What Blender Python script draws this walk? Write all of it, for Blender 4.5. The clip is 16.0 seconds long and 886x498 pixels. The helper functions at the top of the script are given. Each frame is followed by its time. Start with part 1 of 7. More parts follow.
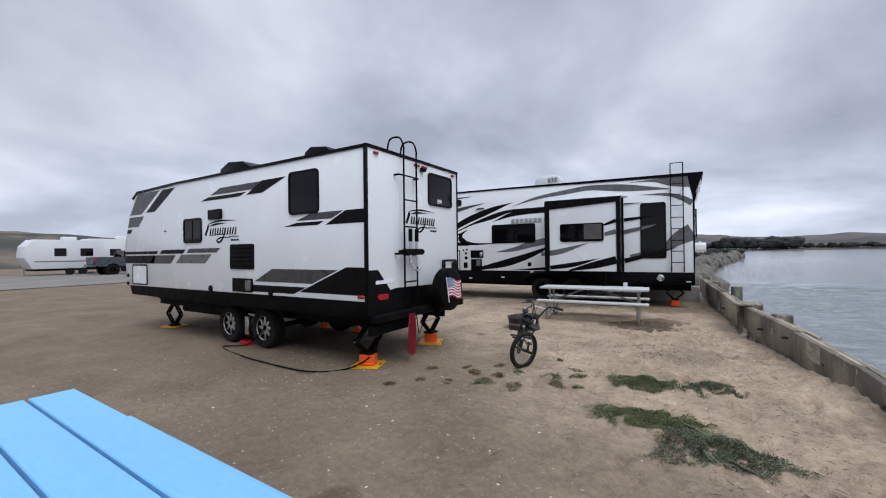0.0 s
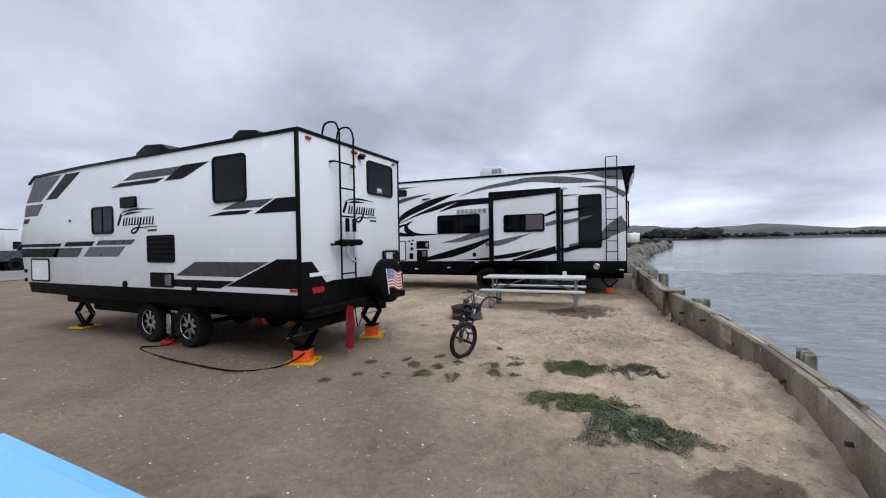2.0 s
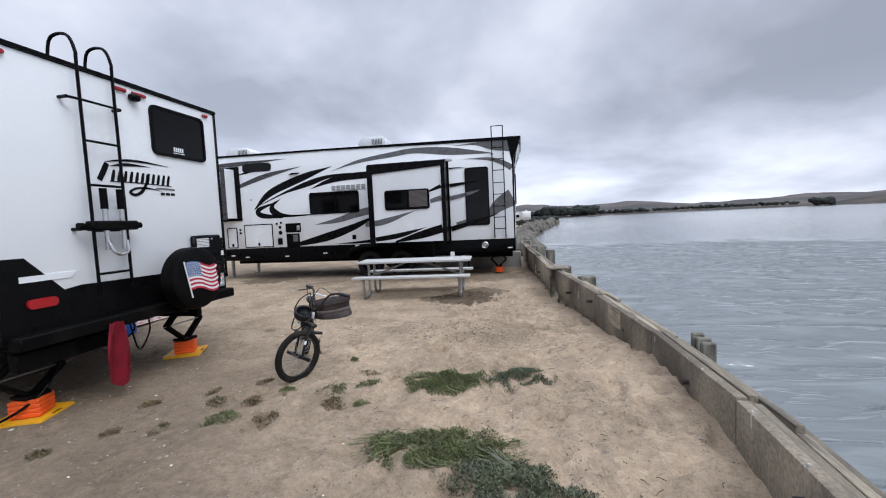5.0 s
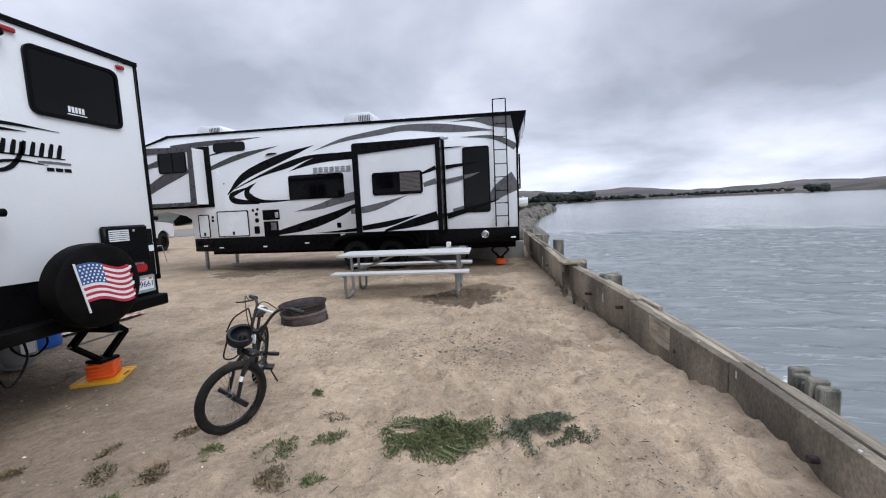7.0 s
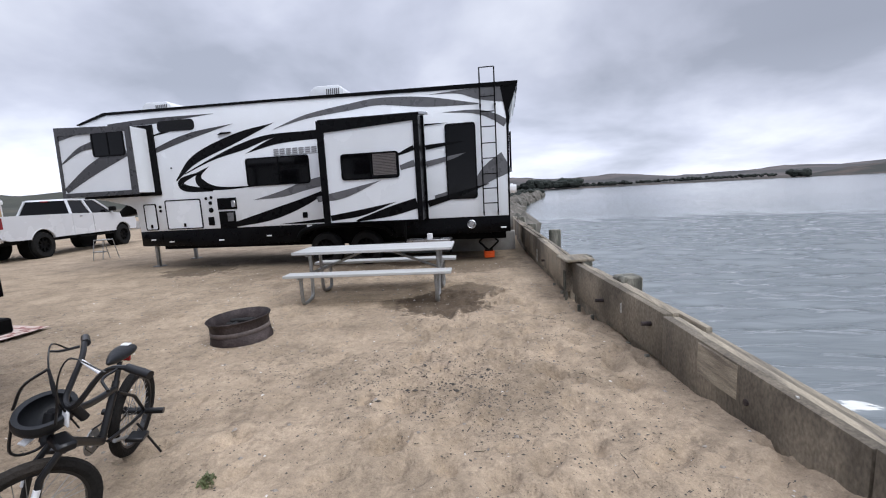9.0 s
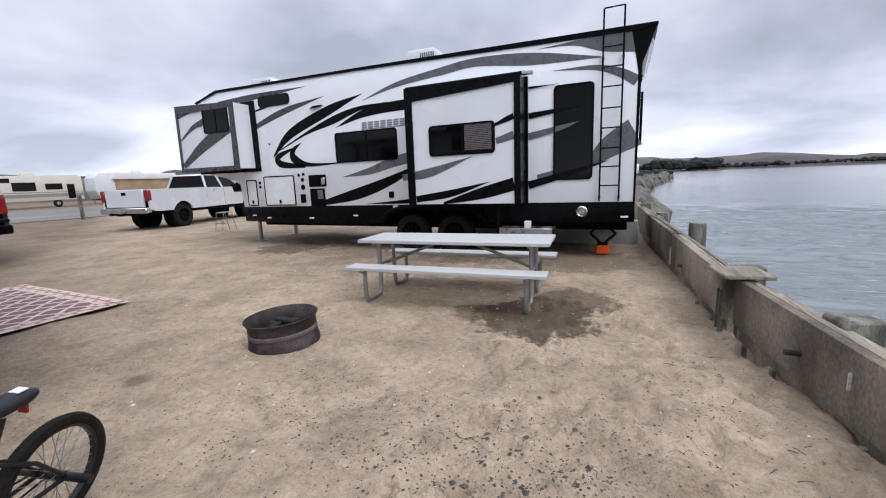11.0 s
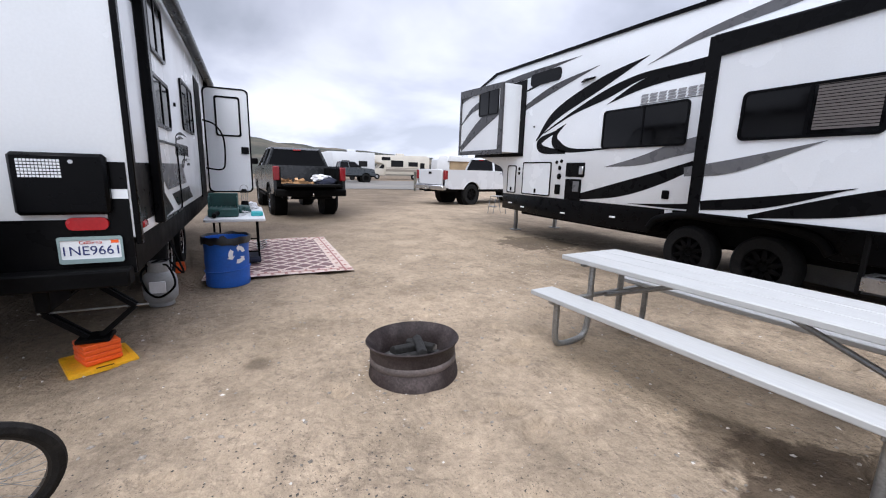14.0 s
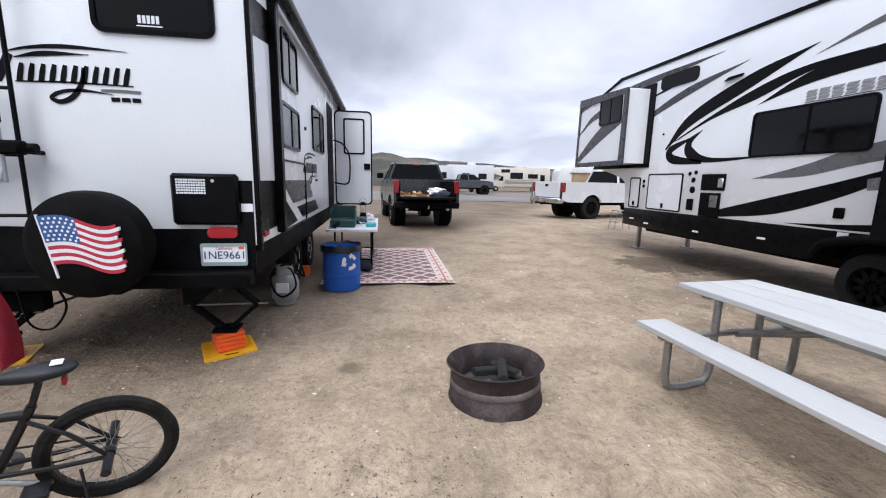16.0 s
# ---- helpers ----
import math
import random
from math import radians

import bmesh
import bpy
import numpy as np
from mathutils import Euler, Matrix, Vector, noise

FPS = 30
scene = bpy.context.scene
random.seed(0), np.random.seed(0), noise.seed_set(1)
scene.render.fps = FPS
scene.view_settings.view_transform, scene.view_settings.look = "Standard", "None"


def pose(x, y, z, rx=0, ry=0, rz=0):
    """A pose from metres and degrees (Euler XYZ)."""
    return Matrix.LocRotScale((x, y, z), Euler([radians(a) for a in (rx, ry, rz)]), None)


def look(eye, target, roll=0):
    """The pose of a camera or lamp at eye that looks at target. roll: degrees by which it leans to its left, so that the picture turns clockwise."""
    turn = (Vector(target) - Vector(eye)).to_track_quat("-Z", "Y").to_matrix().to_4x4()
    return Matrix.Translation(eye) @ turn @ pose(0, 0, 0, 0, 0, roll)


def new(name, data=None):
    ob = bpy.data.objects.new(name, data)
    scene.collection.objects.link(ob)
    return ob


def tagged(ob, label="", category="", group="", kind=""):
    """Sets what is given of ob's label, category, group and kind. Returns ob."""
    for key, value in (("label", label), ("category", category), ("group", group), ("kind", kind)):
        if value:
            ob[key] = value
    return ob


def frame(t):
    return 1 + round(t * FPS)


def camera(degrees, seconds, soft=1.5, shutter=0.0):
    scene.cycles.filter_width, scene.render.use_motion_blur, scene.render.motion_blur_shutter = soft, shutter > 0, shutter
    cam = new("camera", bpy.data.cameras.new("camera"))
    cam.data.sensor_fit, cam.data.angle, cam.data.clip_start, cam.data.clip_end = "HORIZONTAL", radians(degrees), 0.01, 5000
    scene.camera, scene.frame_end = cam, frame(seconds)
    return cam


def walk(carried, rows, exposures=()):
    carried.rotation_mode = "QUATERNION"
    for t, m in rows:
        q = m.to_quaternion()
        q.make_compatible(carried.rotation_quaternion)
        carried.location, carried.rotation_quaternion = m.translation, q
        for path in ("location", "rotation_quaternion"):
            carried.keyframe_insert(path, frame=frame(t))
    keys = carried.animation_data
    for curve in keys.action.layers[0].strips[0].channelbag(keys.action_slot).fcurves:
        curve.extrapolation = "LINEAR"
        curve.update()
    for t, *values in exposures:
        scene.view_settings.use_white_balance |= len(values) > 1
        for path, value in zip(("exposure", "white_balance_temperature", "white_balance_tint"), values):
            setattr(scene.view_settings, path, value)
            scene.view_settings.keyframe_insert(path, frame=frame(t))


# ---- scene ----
cam = camera(95.3, 16.0, 1.1)
METRES, EYE, TILT, LEAN, TURN = 7.7, 1.5, 0.0, 0.0, 30.3
PATH = [
    (0, (0.225, 0.162, 1.634), (-0.823, 1.865, 1.65), -0.7),
    (0.5, (0.211, 0.189, 1.637), (-0.802, 1.914, 1.651), -0.6),
    (1, (0.224, 0.175, 1.634), (-0.748, 1.923, 1.639), -0.7),
    (1.5, (0.234, 0.184, 1.615), (-0.677, 1.964, 1.607), -0.8),
    (2, (0.299, 0.336, 1.621), (-0.531, 2.155, 1.589), -1.0),
    (2.5, (0.335, 0.543, 1.613), (-0.374, 2.412, 1.551), -1.5),
    (3, (0.316, 0.782, 1.604), (-0.27, 2.692, 1.511), -2.1),
    (3.5, (0.321, 1.059, 1.583), (-0.139, 3.002, 1.473), -2.5),
    (4, (0.46, 1.357, 1.57), (0.089, 3.318, 1.447), -2.7),
    (6.5, (0.35, 2.767, 1.52), (-0.053, 4.718, 1.343), -2.5),
    (7, (0.254, 3.089, 1.541), (-0.111, 5.044, 1.336), -2.6),
    (7.5, (0.265, 3.398, 1.527), (-0.06, 5.358, 1.296), -2.8),
    (8, (0.258, 3.695, 1.527), (-0.046, 5.656, 1.281), -3.0),
    (10.5, (0.136, 5.327, 1.476), (-0.312, 7.249, 1.151), -2.3),
    (11, (0.131, 5.636, 1.49), (-0.678, 7.432, 1.147), -2.2),
    (11.5, (0.091, 5.897, 1.499), (-1.031, 7.504, 1.1), -1.6),
    (12, (0.039, 6.252, 1.493), (-1.215, 7.751, 1.068), -1.5),
    (12.5, (0.01, 6.605, 1.445), (-1.368, 7.989, 1.012), -1.4),
    (13, (-0.027, 6.904, 1.445), (-1.52, 8.158, 1.0), -0.5),
    (13.5, (-0.137, 7.174, 1.454), (-1.754, 8.27, 1.027), 0.6),
    (14, (-0.235, 7.367, 1.462), (-2.005, 8.217, 1.082), 1.6),
    (14.5, (-0.271, 7.519, 1.485), (-2.147, 8.115, 1.131), 2.1),
    (15, (-0.267, 7.591, 1.487), (-2.189, 8.021, 1.141), 1.9),
    (15.5, (-0.266, 7.598, 1.488), (-2.206, 7.945, 1.146), 1.5),
    (16, (-0.265, 7.604, 1.495), (-2.213, 7.907, 1.158), 1.2),
]
EXPOSURES = [(0.0, 0.02, 6080, 9), (2.0, 0.08, 6080, 9), (4.0, 0.18, 6080, 9), (8.0, 0.22, 6110, 10), (11.0, 0.25, 6130, 11), (12.5, 0.42, 6130, 11), (14.0, 0.5, 6130, 11), (16.0, 0.5, 6130, 11)]
walk(cam, [(t, look(eye, target, roll)) for t, eye, target, roll in PATH], EXPOSURES)

# ---- world, sun ----
world = bpy.data.worlds.new("overcast")
scene.world = world
world.use_nodes = True
wt = world.node_tree
wt.nodes.clear()


def wnode(kind, **kw):
    n = wt.nodes.new(kind)
    for k, v in kw.items():
        if k == "op":
            n.operation = v
        elif k == "ins":
            for i, val in v.items():
                n.inputs[i].default_value = val
    return n


coord = wnode("ShaderNodeTexCoord")
split = wnode("ShaderNodeSeparateXYZ")
wt.links.new(coord.outputs["Generated"], split.inputs[0])
lift = wnode("ShaderNodeMath", op="MAXIMUM", ins={1: 0.0})
wt.links.new(split.outputs[2], lift.inputs[0])
lift2 = wnode("ShaderNodeMath", op="ADD", ins={1: 0.3})
wt.links.new(lift.outputs[0], lift2.inputs[0])
dx = wnode("ShaderNodeMath", op="DIVIDE")
dy = wnode("ShaderNodeMath", op="DIVIDE")
for n, o in ((dx, 0), (dy, 1)):
    wt.links.new(split.outputs[o], n.inputs[0])
    wt.links.new(lift2.outputs[0], n.inputs[1])
flat = wnode("ShaderNodeCombineXYZ")
wt.links.new(dx.outputs[0], flat.inputs[0])
wt.links.new(dy.outputs[0], flat.inputs[1])
clouds = wnode("ShaderNodeTexNoise")
clouds.inputs["Scale"].default_value = 1.05
clouds.inputs["Detail"].default_value = 6.0
clouds.inputs["Roughness"].default_value = 0.5
clouds.inputs["Distortion"].default_value = 0.25
wt.links.new(flat.outputs[0], clouds.inputs["Vector"])
ramp = wnode("ShaderNodeValToRGB")
ramp.color_ramp.elements[0].position = 0.38
ramp.color_ramp.elements[0].color = (0.435, 0.455, 0.525, 1)
ramp.color_ramp.elements[1].position = 0.62
ramp.color_ramp.elements[1].color = (0.82, 0.83, 0.90, 1)
mid = ramp.color_ramp.elements.new(0.5)
mid.color = (0.605, 0.62, 0.71, 1)
wt.links.new(clouds.outputs[0], ramp.inputs[0])
sky = wnode("ShaderNodeTexSky")
sky.sky_type = "NISHITA"
sky.sun_disc = False
sky.sun_elevation = radians(49)
sky.sun_rotation = radians(119)
skydim = wnode("ShaderNodeVectorMath", op="SCALE")
skydim.inputs["Scale"].default_value = 0.05
wt.links.new(sky.outputs[0], skydim.inputs[0])
blend = wnode("ShaderNodeMix")
blend.data_type = "RGBA"
blend.inputs[0].default_value = 0.88
wt.links.new(skydim.outputs[0], blend.inputs[6])
# an overcast sky is brightest high up
high = wnode("ShaderNodeMapRange", ins={1: 0.58, 2: 0.95, 3: 1.0, 4: 3.4})
wt.links.new(split.outputs[2], high.inputs[0])
low = wnode("ShaderNodeMapRange", ins={1: 0.0, 2: 0.24, 3: 1.55, 4: 1.0})
wt.links.new(split.outputs[2], low.inputs[0])
both = wnode("ShaderNodeMath", op="MULTIPLY")
wt.links.new(high.outputs[0], both.inputs[0])
wt.links.new(low.outputs[0], both.inputs[1])
# thinner cloud over the head of the bay
toward = wnode("ShaderNodeVectorMath", op="DOT_PRODUCT")
toward.inputs[1].default_value = (-0.42, 0.84, 0.35)
wt.links.new(coord.outputs["Generated"], toward.inputs[0])
thin = wnode("ShaderNodeMapRange", ins={1: 0.55, 2: 1.0, 3: 0.93, 4: 1.14})
wt.links.new(toward.outputs["Value"], thin.inputs[0])
veil = wnode("ShaderNodeMath", op="MULTIPLY")
wt.links.new(both.outputs[0], veil.inputs[0])
wt.links.new(thin.outputs[0], veil.inputs[1])
glow = wnode("ShaderNodeVectorMath", op="SCALE")
wt.links.new(ramp.outputs[0], glow.inputs[0])
wt.links.new(veil.outputs[0], glow.inputs["Scale"])
wt.links.new(glow.outputs[0], blend.inputs[7])
back = wnode("ShaderNodeBackground")
back.inputs[1].default_value = 0.88
outw = wnode("ShaderNodeOutputWorld")
wt.links.new(blend.outputs[2], back.inputs[0])
wt.links.new(back.outputs[0], outw.inputs[0])

sun_data = bpy.data.lights.new("sun", "SUN")
sun_data.energy = 1.5
sun_data.angle = radians(40)
sun_data.color = (1.0, 0.985, 0.96)
sun = new("sun", sun_data)
sun.matrix_world = look((9, -5, 12), (0, 0, 0))


# ---- helpers of this scene ----
ORIGIN = {}


def thing(name, label, category, origin=(0, 0, 0), turn=0, group="", kind="", posed=None):
    """An Empty at the thing's base. Meshes are given in world metres unless posed is given; then in the thing's own space."""
    ob = new(name)
    ob.empty_display_size = 0.2
    if posed is not None:
        ob.matrix_basis = posed
        ORIGIN[ob] = Vector((0, 0, 0))
    else:
        ob.matrix_basis = Matrix.Translation(origin)
        ORIGIN[ob] = Vector(origin)
    return tagged(ob, label, category, group, kind)


def mesh_of(name, bm, material, smooth=False):
    bmesh.ops.recalc_face_normals(bm, faces=bm.faces)
    me = bpy.data.meshes.new(name)
    bm.to_mesh(me)
    bm.free()
    for m in (material if isinstance(material, (list, tuple)) else [material]):
        me.materials.append(m)
    if smooth:
        me.shade_smooth()
        me.set_sharp_from_angle(angle=radians(40))
    return me


def part(name, bm, material, parent, label="", smooth=True):
    root = parent
    while root.parent:
        root = root.parent
    bm.transform(Matrix.Translation(-ORIGIN.get(root, Vector((0, 0, 0)))))
    ob = new(name, mesh_of(name, bm, material, smooth))
    ob.parent = parent
    if label:
        ob["label"] = label
    return ob


def solid(name, bm, material, label, category, kind="", group="", smooth=True, at=None):
    ob = new(name, mesh_of(name, bm, material, smooth))
    if at is not None:
        ob.matrix_basis = at
    return tagged(ob, label, category, group, kind)


def box(x0, x1, y0, y1, z0, z1, bevel=0.0, bm=None, seg=1, m=None):
    own = bmesh.new()
    r = bmesh.ops.create_cube(own, size=1)
    bmesh.ops.scale(own, vec=(abs(x1 - x0), abs(y1 - y0), abs(z1 - z0)), verts=own.verts)
    if bevel:
        bmesh.ops.bevel(own, geom=own.edges[:], offset=bevel, segments=seg, profile=0.5, affect="EDGES")
    bmesh.ops.translate(own, vec=((x0 + x1) / 2, (y0 + y1) / 2, (z0 + z1) / 2), verts=own.verts)
    if m is not None:
        own.transform(m)
    return merge(bm, own)


def merge(bm, own):
    if bm is None:
        return own
    me = bpy.data.meshes.new("tmp")
    own.to_mesh(me)
    own.free()
    bm.from_mesh(me)
    bpy.data.meshes.remove(me)
    return bm


def tube(points, r, n=8, bm=None, closed=False, r_end=None):
    """A round bar along points."""
    own = bmesh.new()
    pts = [Vector(p) for p in points]
    rings = []
    for i, p in enumerate(pts):
        a = pts[i - 1] if (i or closed) else p
        b = pts[(i + 1) % len(pts)] if (i + 1 < len(pts) or closed) else p
        d = (b - a).normalized()
        side = d.orthogonal().normalized() if not rings else (rings[-1][1] - d * rings[-1][1].dot(d)).normalized()
        up = d.cross(side)
        rad = r if r_end is None else r + (r_end - r) * i / (len(pts) - 1)
        ring = [own.verts.new(p + (side * math.cos(k * math.tau / n) + up * math.sin(k * math.tau / n)) * rad) for k in range(n)]
        rings.append((ring, side))
    pairs = list(zip(rings, rings[1:]))
    for (ra, _), (rb, _) in pairs:
        for k in range(n):
            own.faces.new((ra[k], ra[(k + 1) % n], rb[(k + 1) % n], rb[k]))
    if closed:
        ra, rb = rings[-1][0], rings[0][0]
        off = min(range(n), key=lambda o: (ra[0].co - rb[o].co).length)
        for k in range(n):
            own.faces.new((ra[k], ra[(k + 1) % n], rb[(k + 1 + off) % n], rb[(k + off) % n]))
    else:
        own.faces.new(rings[0][0])
        own.faces.new(rings[-1][0])
    return merge(bm, own)


def curve(points, steps=6):
    """Catmull-Rom through points."""
    p = [Vector(q) for q in points]
    p = [2 * p[0] - p[1]] + p + [2 * p[-1] - p[-2]]
    res = []
    for i in range(1, len(p) - 2):
        for k in range(steps):
            t = k / steps
            res.append(0.5 * (2 * p[i] + (p[i + 1] - p[i - 1]) * t + (2 * p[i - 1] - 5 * p[i] + 4 * p[i + 1] - p[i + 2]) * t * t + (3 * p[i] - p[i - 1] - 3 * p[i + 1] + p[i + 2]) * t ** 3))
    return res + [p[-2]]


def lathe(profile, n=32, bm=None, m=None, closed=False):
    """Turn (radius, height) pairs about z."""
    own = bmesh.new()
    rings = [[own.verts.new((r * math.cos(k * math.tau / n), r * math.sin(k * math.tau / n), z)) for k in range(n)] if r > 1e-5 else [own.verts.new((0, 0, z))] for r, z in profile]
    pairs = list(zip(rings, rings[1:]))
    if closed:
        pairs.append((rings[-1], rings[0]))
    for a, b in pairs:
        for k in range(n):
            q = [a[k % len(a)], a[(k + 1) % len(a)], b[(k + 1) % len(b)], b[k % len(b)]]
            q = list(dict.fromkeys(q))
            if len(q) > 2:
                own.faces.new(q)
    if m is not None:
        own.transform(m)
    return merge(bm, own)


def prism(poly, axis, a, b, bevel=0.0, bm=None, m=None):
    """A flat outline pushed along an axis from a to b. axis y: outline in (x, z); x: (y, z); z: (x, y)."""
    own = bmesh.new()
    place = {"y": lambda u, v, w: (u, w, v), "x": lambda u, v, w: (w, u, v), "z": lambda u, v, w: (u, v, w)}[axis]
    lo = [own.verts.new(place(u, v, a)) for u, v in poly]
    hi = [own.verts.new(place(u, v, b)) for u, v in poly]
    own.faces.new(lo)
    own.faces.new(hi)
    n = len(poly)
    for k in range(n):
        own.faces.new((lo[k], lo[(k + 1) % n], hi[(k + 1) % n], hi[k]))
    if bevel:
        bmesh.ops.bevel(own, geom=own.edges[:], offset=bevel, segments=2, profile=0.5, affect="EDGES")
    if m is not None:
        own.transform(m)
    return merge(bm, own)


def rounded(u0, u1, v0, v1, r, n=4):
    """The outline of a rectangle with rounded corners."""
    u0, u1, v0, v1 = min(u0, u1), max(u0, u1), min(v0, v1), max(v0, v1)
    res = []
    for cu, cv, s in ((u1 - r, v1 - r, 0), (u0 + r, v1 - r, 1), (u0 + r, v0 + r, 2), (u1 - r, v0 + r, 3)):
        for k in range(n + 1):
            a = (s + k / n) * math.pi / 2
            res.append((cu + r * math.cos(a), cv + r * math.sin(a)))
    return res


def ring_prism(outer, inner, axis, a, b, bm=None):
    """A frame between two outlines with the same number of corners."""
    own = bmesh.new()
    place = {"y": lambda u, v, w: (u, w, v), "x": lambda u, v, w: (w, u, v), "z": lambda u, v, w: (u, v, w)}[axis]
    loops = [[own.verts.new(place(u, v, w)) for u, v in o] for o, w in ((outer, a), (outer, b), (inner, b), (inner, a))]
    n = len(outer)
    for i in range(4):
        p, q = loops[i], loops[(i + 1) % 4]
        for k in range(n):
            own.faces.new((p[k], p[(k + 1) % n], q[(k + 1) % n], q[k]))
    return merge(bm, own)


def swoosh(spine, widths, axis, a, b, bm=None, steps=7):
    """A curved, tapering decal along a spine of (u, v) with widths at its knots."""
    pts = curve([(u, v, w) for (u, v), w in zip(spine, widths)], steps)
    left, right = [], []
    for i, p in enumerate(pts):
        q0, q1 = pts[max(i - 1, 0)], pts[min(i + 1, len(pts) - 1)]
        d = Vector((q1.x - q0.x, q1.y - q0.y)).normalized()
        h = max(p.z, 0.002) / 2
        left.append((p.x - d.y * h, p.y + d.x * h))
        right.append((p.x + d.y * h, p.y - d.x * h))
    own = bmesh.new()
    place = {"y": lambda u, v, w: (u, w, v), "x": lambda u, v, w: (w, u, v), "z": lambda u, v, w: (u, v, w)}[axis]
    cols = [[own.verts.new(place(*p, w)) for p, w in ((l, a), (l, b), (r, b), (r, a))] for l, r in zip(left, right)]
    for c, d in zip(cols, cols[1:]):
        for k in range(4):
            own.faces.new((c[k], c[(k + 1) % 4], d[(k + 1) % 4], d[k]))
    own.faces.new(cols[0])
    own.faces.new(cols[-1])
    return merge(bm, own)


# ---- materials ----
def material(name, color, rough=0.5, metal=0.0, vary=0.12, scale=6.0, fine=60.0, bump=0.1, bump_scale=80.0, second=None, amount=0.5, spread=0.12, stretch=(1, 1, 1), coat=0.0, random_tint=0.0, bump_dist=0.01, spec=0.5):
    """A surface with broad variation, fine grain, optional patches of a second colour and a relief."""
    m = bpy.data.materials.new(name)
    m.use_nodes = True
    t = m.node_tree
    b = t.nodes["Principled BSDF"]
    co = t.nodes.new("ShaderNodeTexCoord")
    mp = t.nodes.new("ShaderNodeMapping")
    mp.inputs["Scale"].default_value = stretch
    t.links.new(co.outputs["Object"], mp.inputs[0])

    def noisy(s, d=5):
        n = t.nodes.new("ShaderNodeTexNoise")
        n.inputs["Scale"].default_value = s
        n.inputs["Detail"].default_value = d
        t.links.new(mp.outputs[0], n.inputs["Vector"])
        return n

    def mix(kind, f, a, c):
        x = t.nodes.new("ShaderNodeMix")
        x.data_type = "RGBA"
        x.blend_type = kind
        for slot, v in ((0, f), (6, a), (7, c)):
            if hasattr(v, "links"):
                t.links.new(v, x.inputs[slot])
            else:
                x.inputs[slot].default_value = v if slot == 0 else (*v[:3], 1)
        return x.outputs[2]

    def spread_of(n, lo, hi):
        r = t.nodes.new("ShaderNodeMapRange")
        r.inputs[1].default_value, r.inputs[2].default_value = 0.3, 0.7
        r.inputs[3].default_value, r.inputs[4].default_value = lo, hi
        t.links.new(n.outputs[0], r.inputs[0])
        return r.outputs[0]

    col = color
    if second is not None:
        n = noisy(scale * 0.6, 7)
        r = t.nodes.new("ShaderNodeMapRange")
        r.inputs[1].default_value, r.inputs[2].default_value = 1 - amount - spread, 1 - amount + spread
        t.links.new(n.outputs[0], r.inputs[0])
        col = mix("MIX", r.outputs[0], color, second)
    broad, grain = noisy(scale), noisy(fine, 3)
    g1 = spread_of(broad, 1 - vary, 1 + vary)
    g2 = spread_of(grain, 1 - vary * 0.8, 1 + vary * 0.8)
    mul = t.nodes.new("ShaderNodeMath")
    mul.operation = "MULTIPLY"
    t.links.new(g1, mul.inputs[0])
    t.links.new(g2, mul.inputs[1])
    last = mul.outputs[0]
    if random_tint:
        oi = t.nodes.new("ShaderNodeObjectInfo")
        rr = t.nodes.new("ShaderNodeMapRange")
        rr.inputs[3].default_value, rr.inputs[4].default_value = 1 - random_tint, 1 + random_tint
        t.links.new(oi.outputs["Random"], rr.inputs[0])
        mu = t.nodes.new("ShaderNodeMath")
        mu.operation = "MULTIPLY"
        t.links.new(last, mu.inputs[0])
        t.links.new(rr.outputs[0], mu.inputs[1])
        last = mu.outputs[0]
    sc = t.nodes.new("ShaderNodeVectorMath")
    sc.operation = "SCALE"
    if hasattr(col, "links"):
        t.links.new(col, sc.inputs[0])
    else:
        sc.inputs[0].default_value = col[:3]
    t.links.new(last, sc.inputs["Scale"])
    t.links.new(sc.outputs[0], b.inputs["Base Color"])
    t.links.new(spread_of(broad, max(rough - 0.08, 0.02), min(rough + 0.08, 1)), b.inputs["Roughness"])
    b.inputs["Metallic"].default_value = metal
    b.inputs["Specular IOR Level"].default_value = spec
    b.inputs["Coat Weight"].default_value = coat
    if bump:
        bn = noisy(bump_scale, 4)
        bu = t.nodes.new("ShaderNodeBump")
        bu.inputs["Strength"].default_value = bump
        bu.inputs["Distance"].default_value = bump_dist
        t.links.new(bn.outputs[0], bu.inputs["Height"])
        t.links.new(bu.outputs[0], b.inputs["Normal"])
    return m


WHITE = material("trailer_white", (0.79, 0.815, 0.84), 0.22, vary=0.02, scale=1.5, bump=0.03, bump_scale=3, second=(0.74, 0.755, 0.77), amount=0.4, spread=0.3)
BLACK = material("gloss_black", (0.002, 0.002, 0.0025), 0.3, vary=0.2, bump=0.02, spec=0.1)
DULLBLACK = material("dull_black", (0.003, 0.003, 0.0033), 0.6, vary=0.3, bump=0.1, second=(0.007, 0.0065, 0.006), amount=0.4, spec=0.07)
DECAL_DARK = material("decal_dark", (0.004, 0.004, 0.0045), 0.3, vary=0.15, bump=0.01, spec=0.1)
DECAL_GREY = material("decal_grey", (0.05, 0.049, 0.052), 0.3, vary=0.08, bump=0.01)
DECAL_LIGHT = material("decal_light_grey", (0.12, 0.12, 0.125), 0.3, vary=0.08, bump=0.01)
WINDOW = material("tinted_glass", (0.003, 0.003, 0.0035), 0.04, vary=0.1, bump=0.0, spec=0.2)
RUBBER = material("tyre_rubber", (0.01, 0.01, 0.01), 0.85, vary=0.3, spec=0.2, bump=0.3, bump_scale=120, second=(0.03, 0.026, 0.022), amount=0.3)
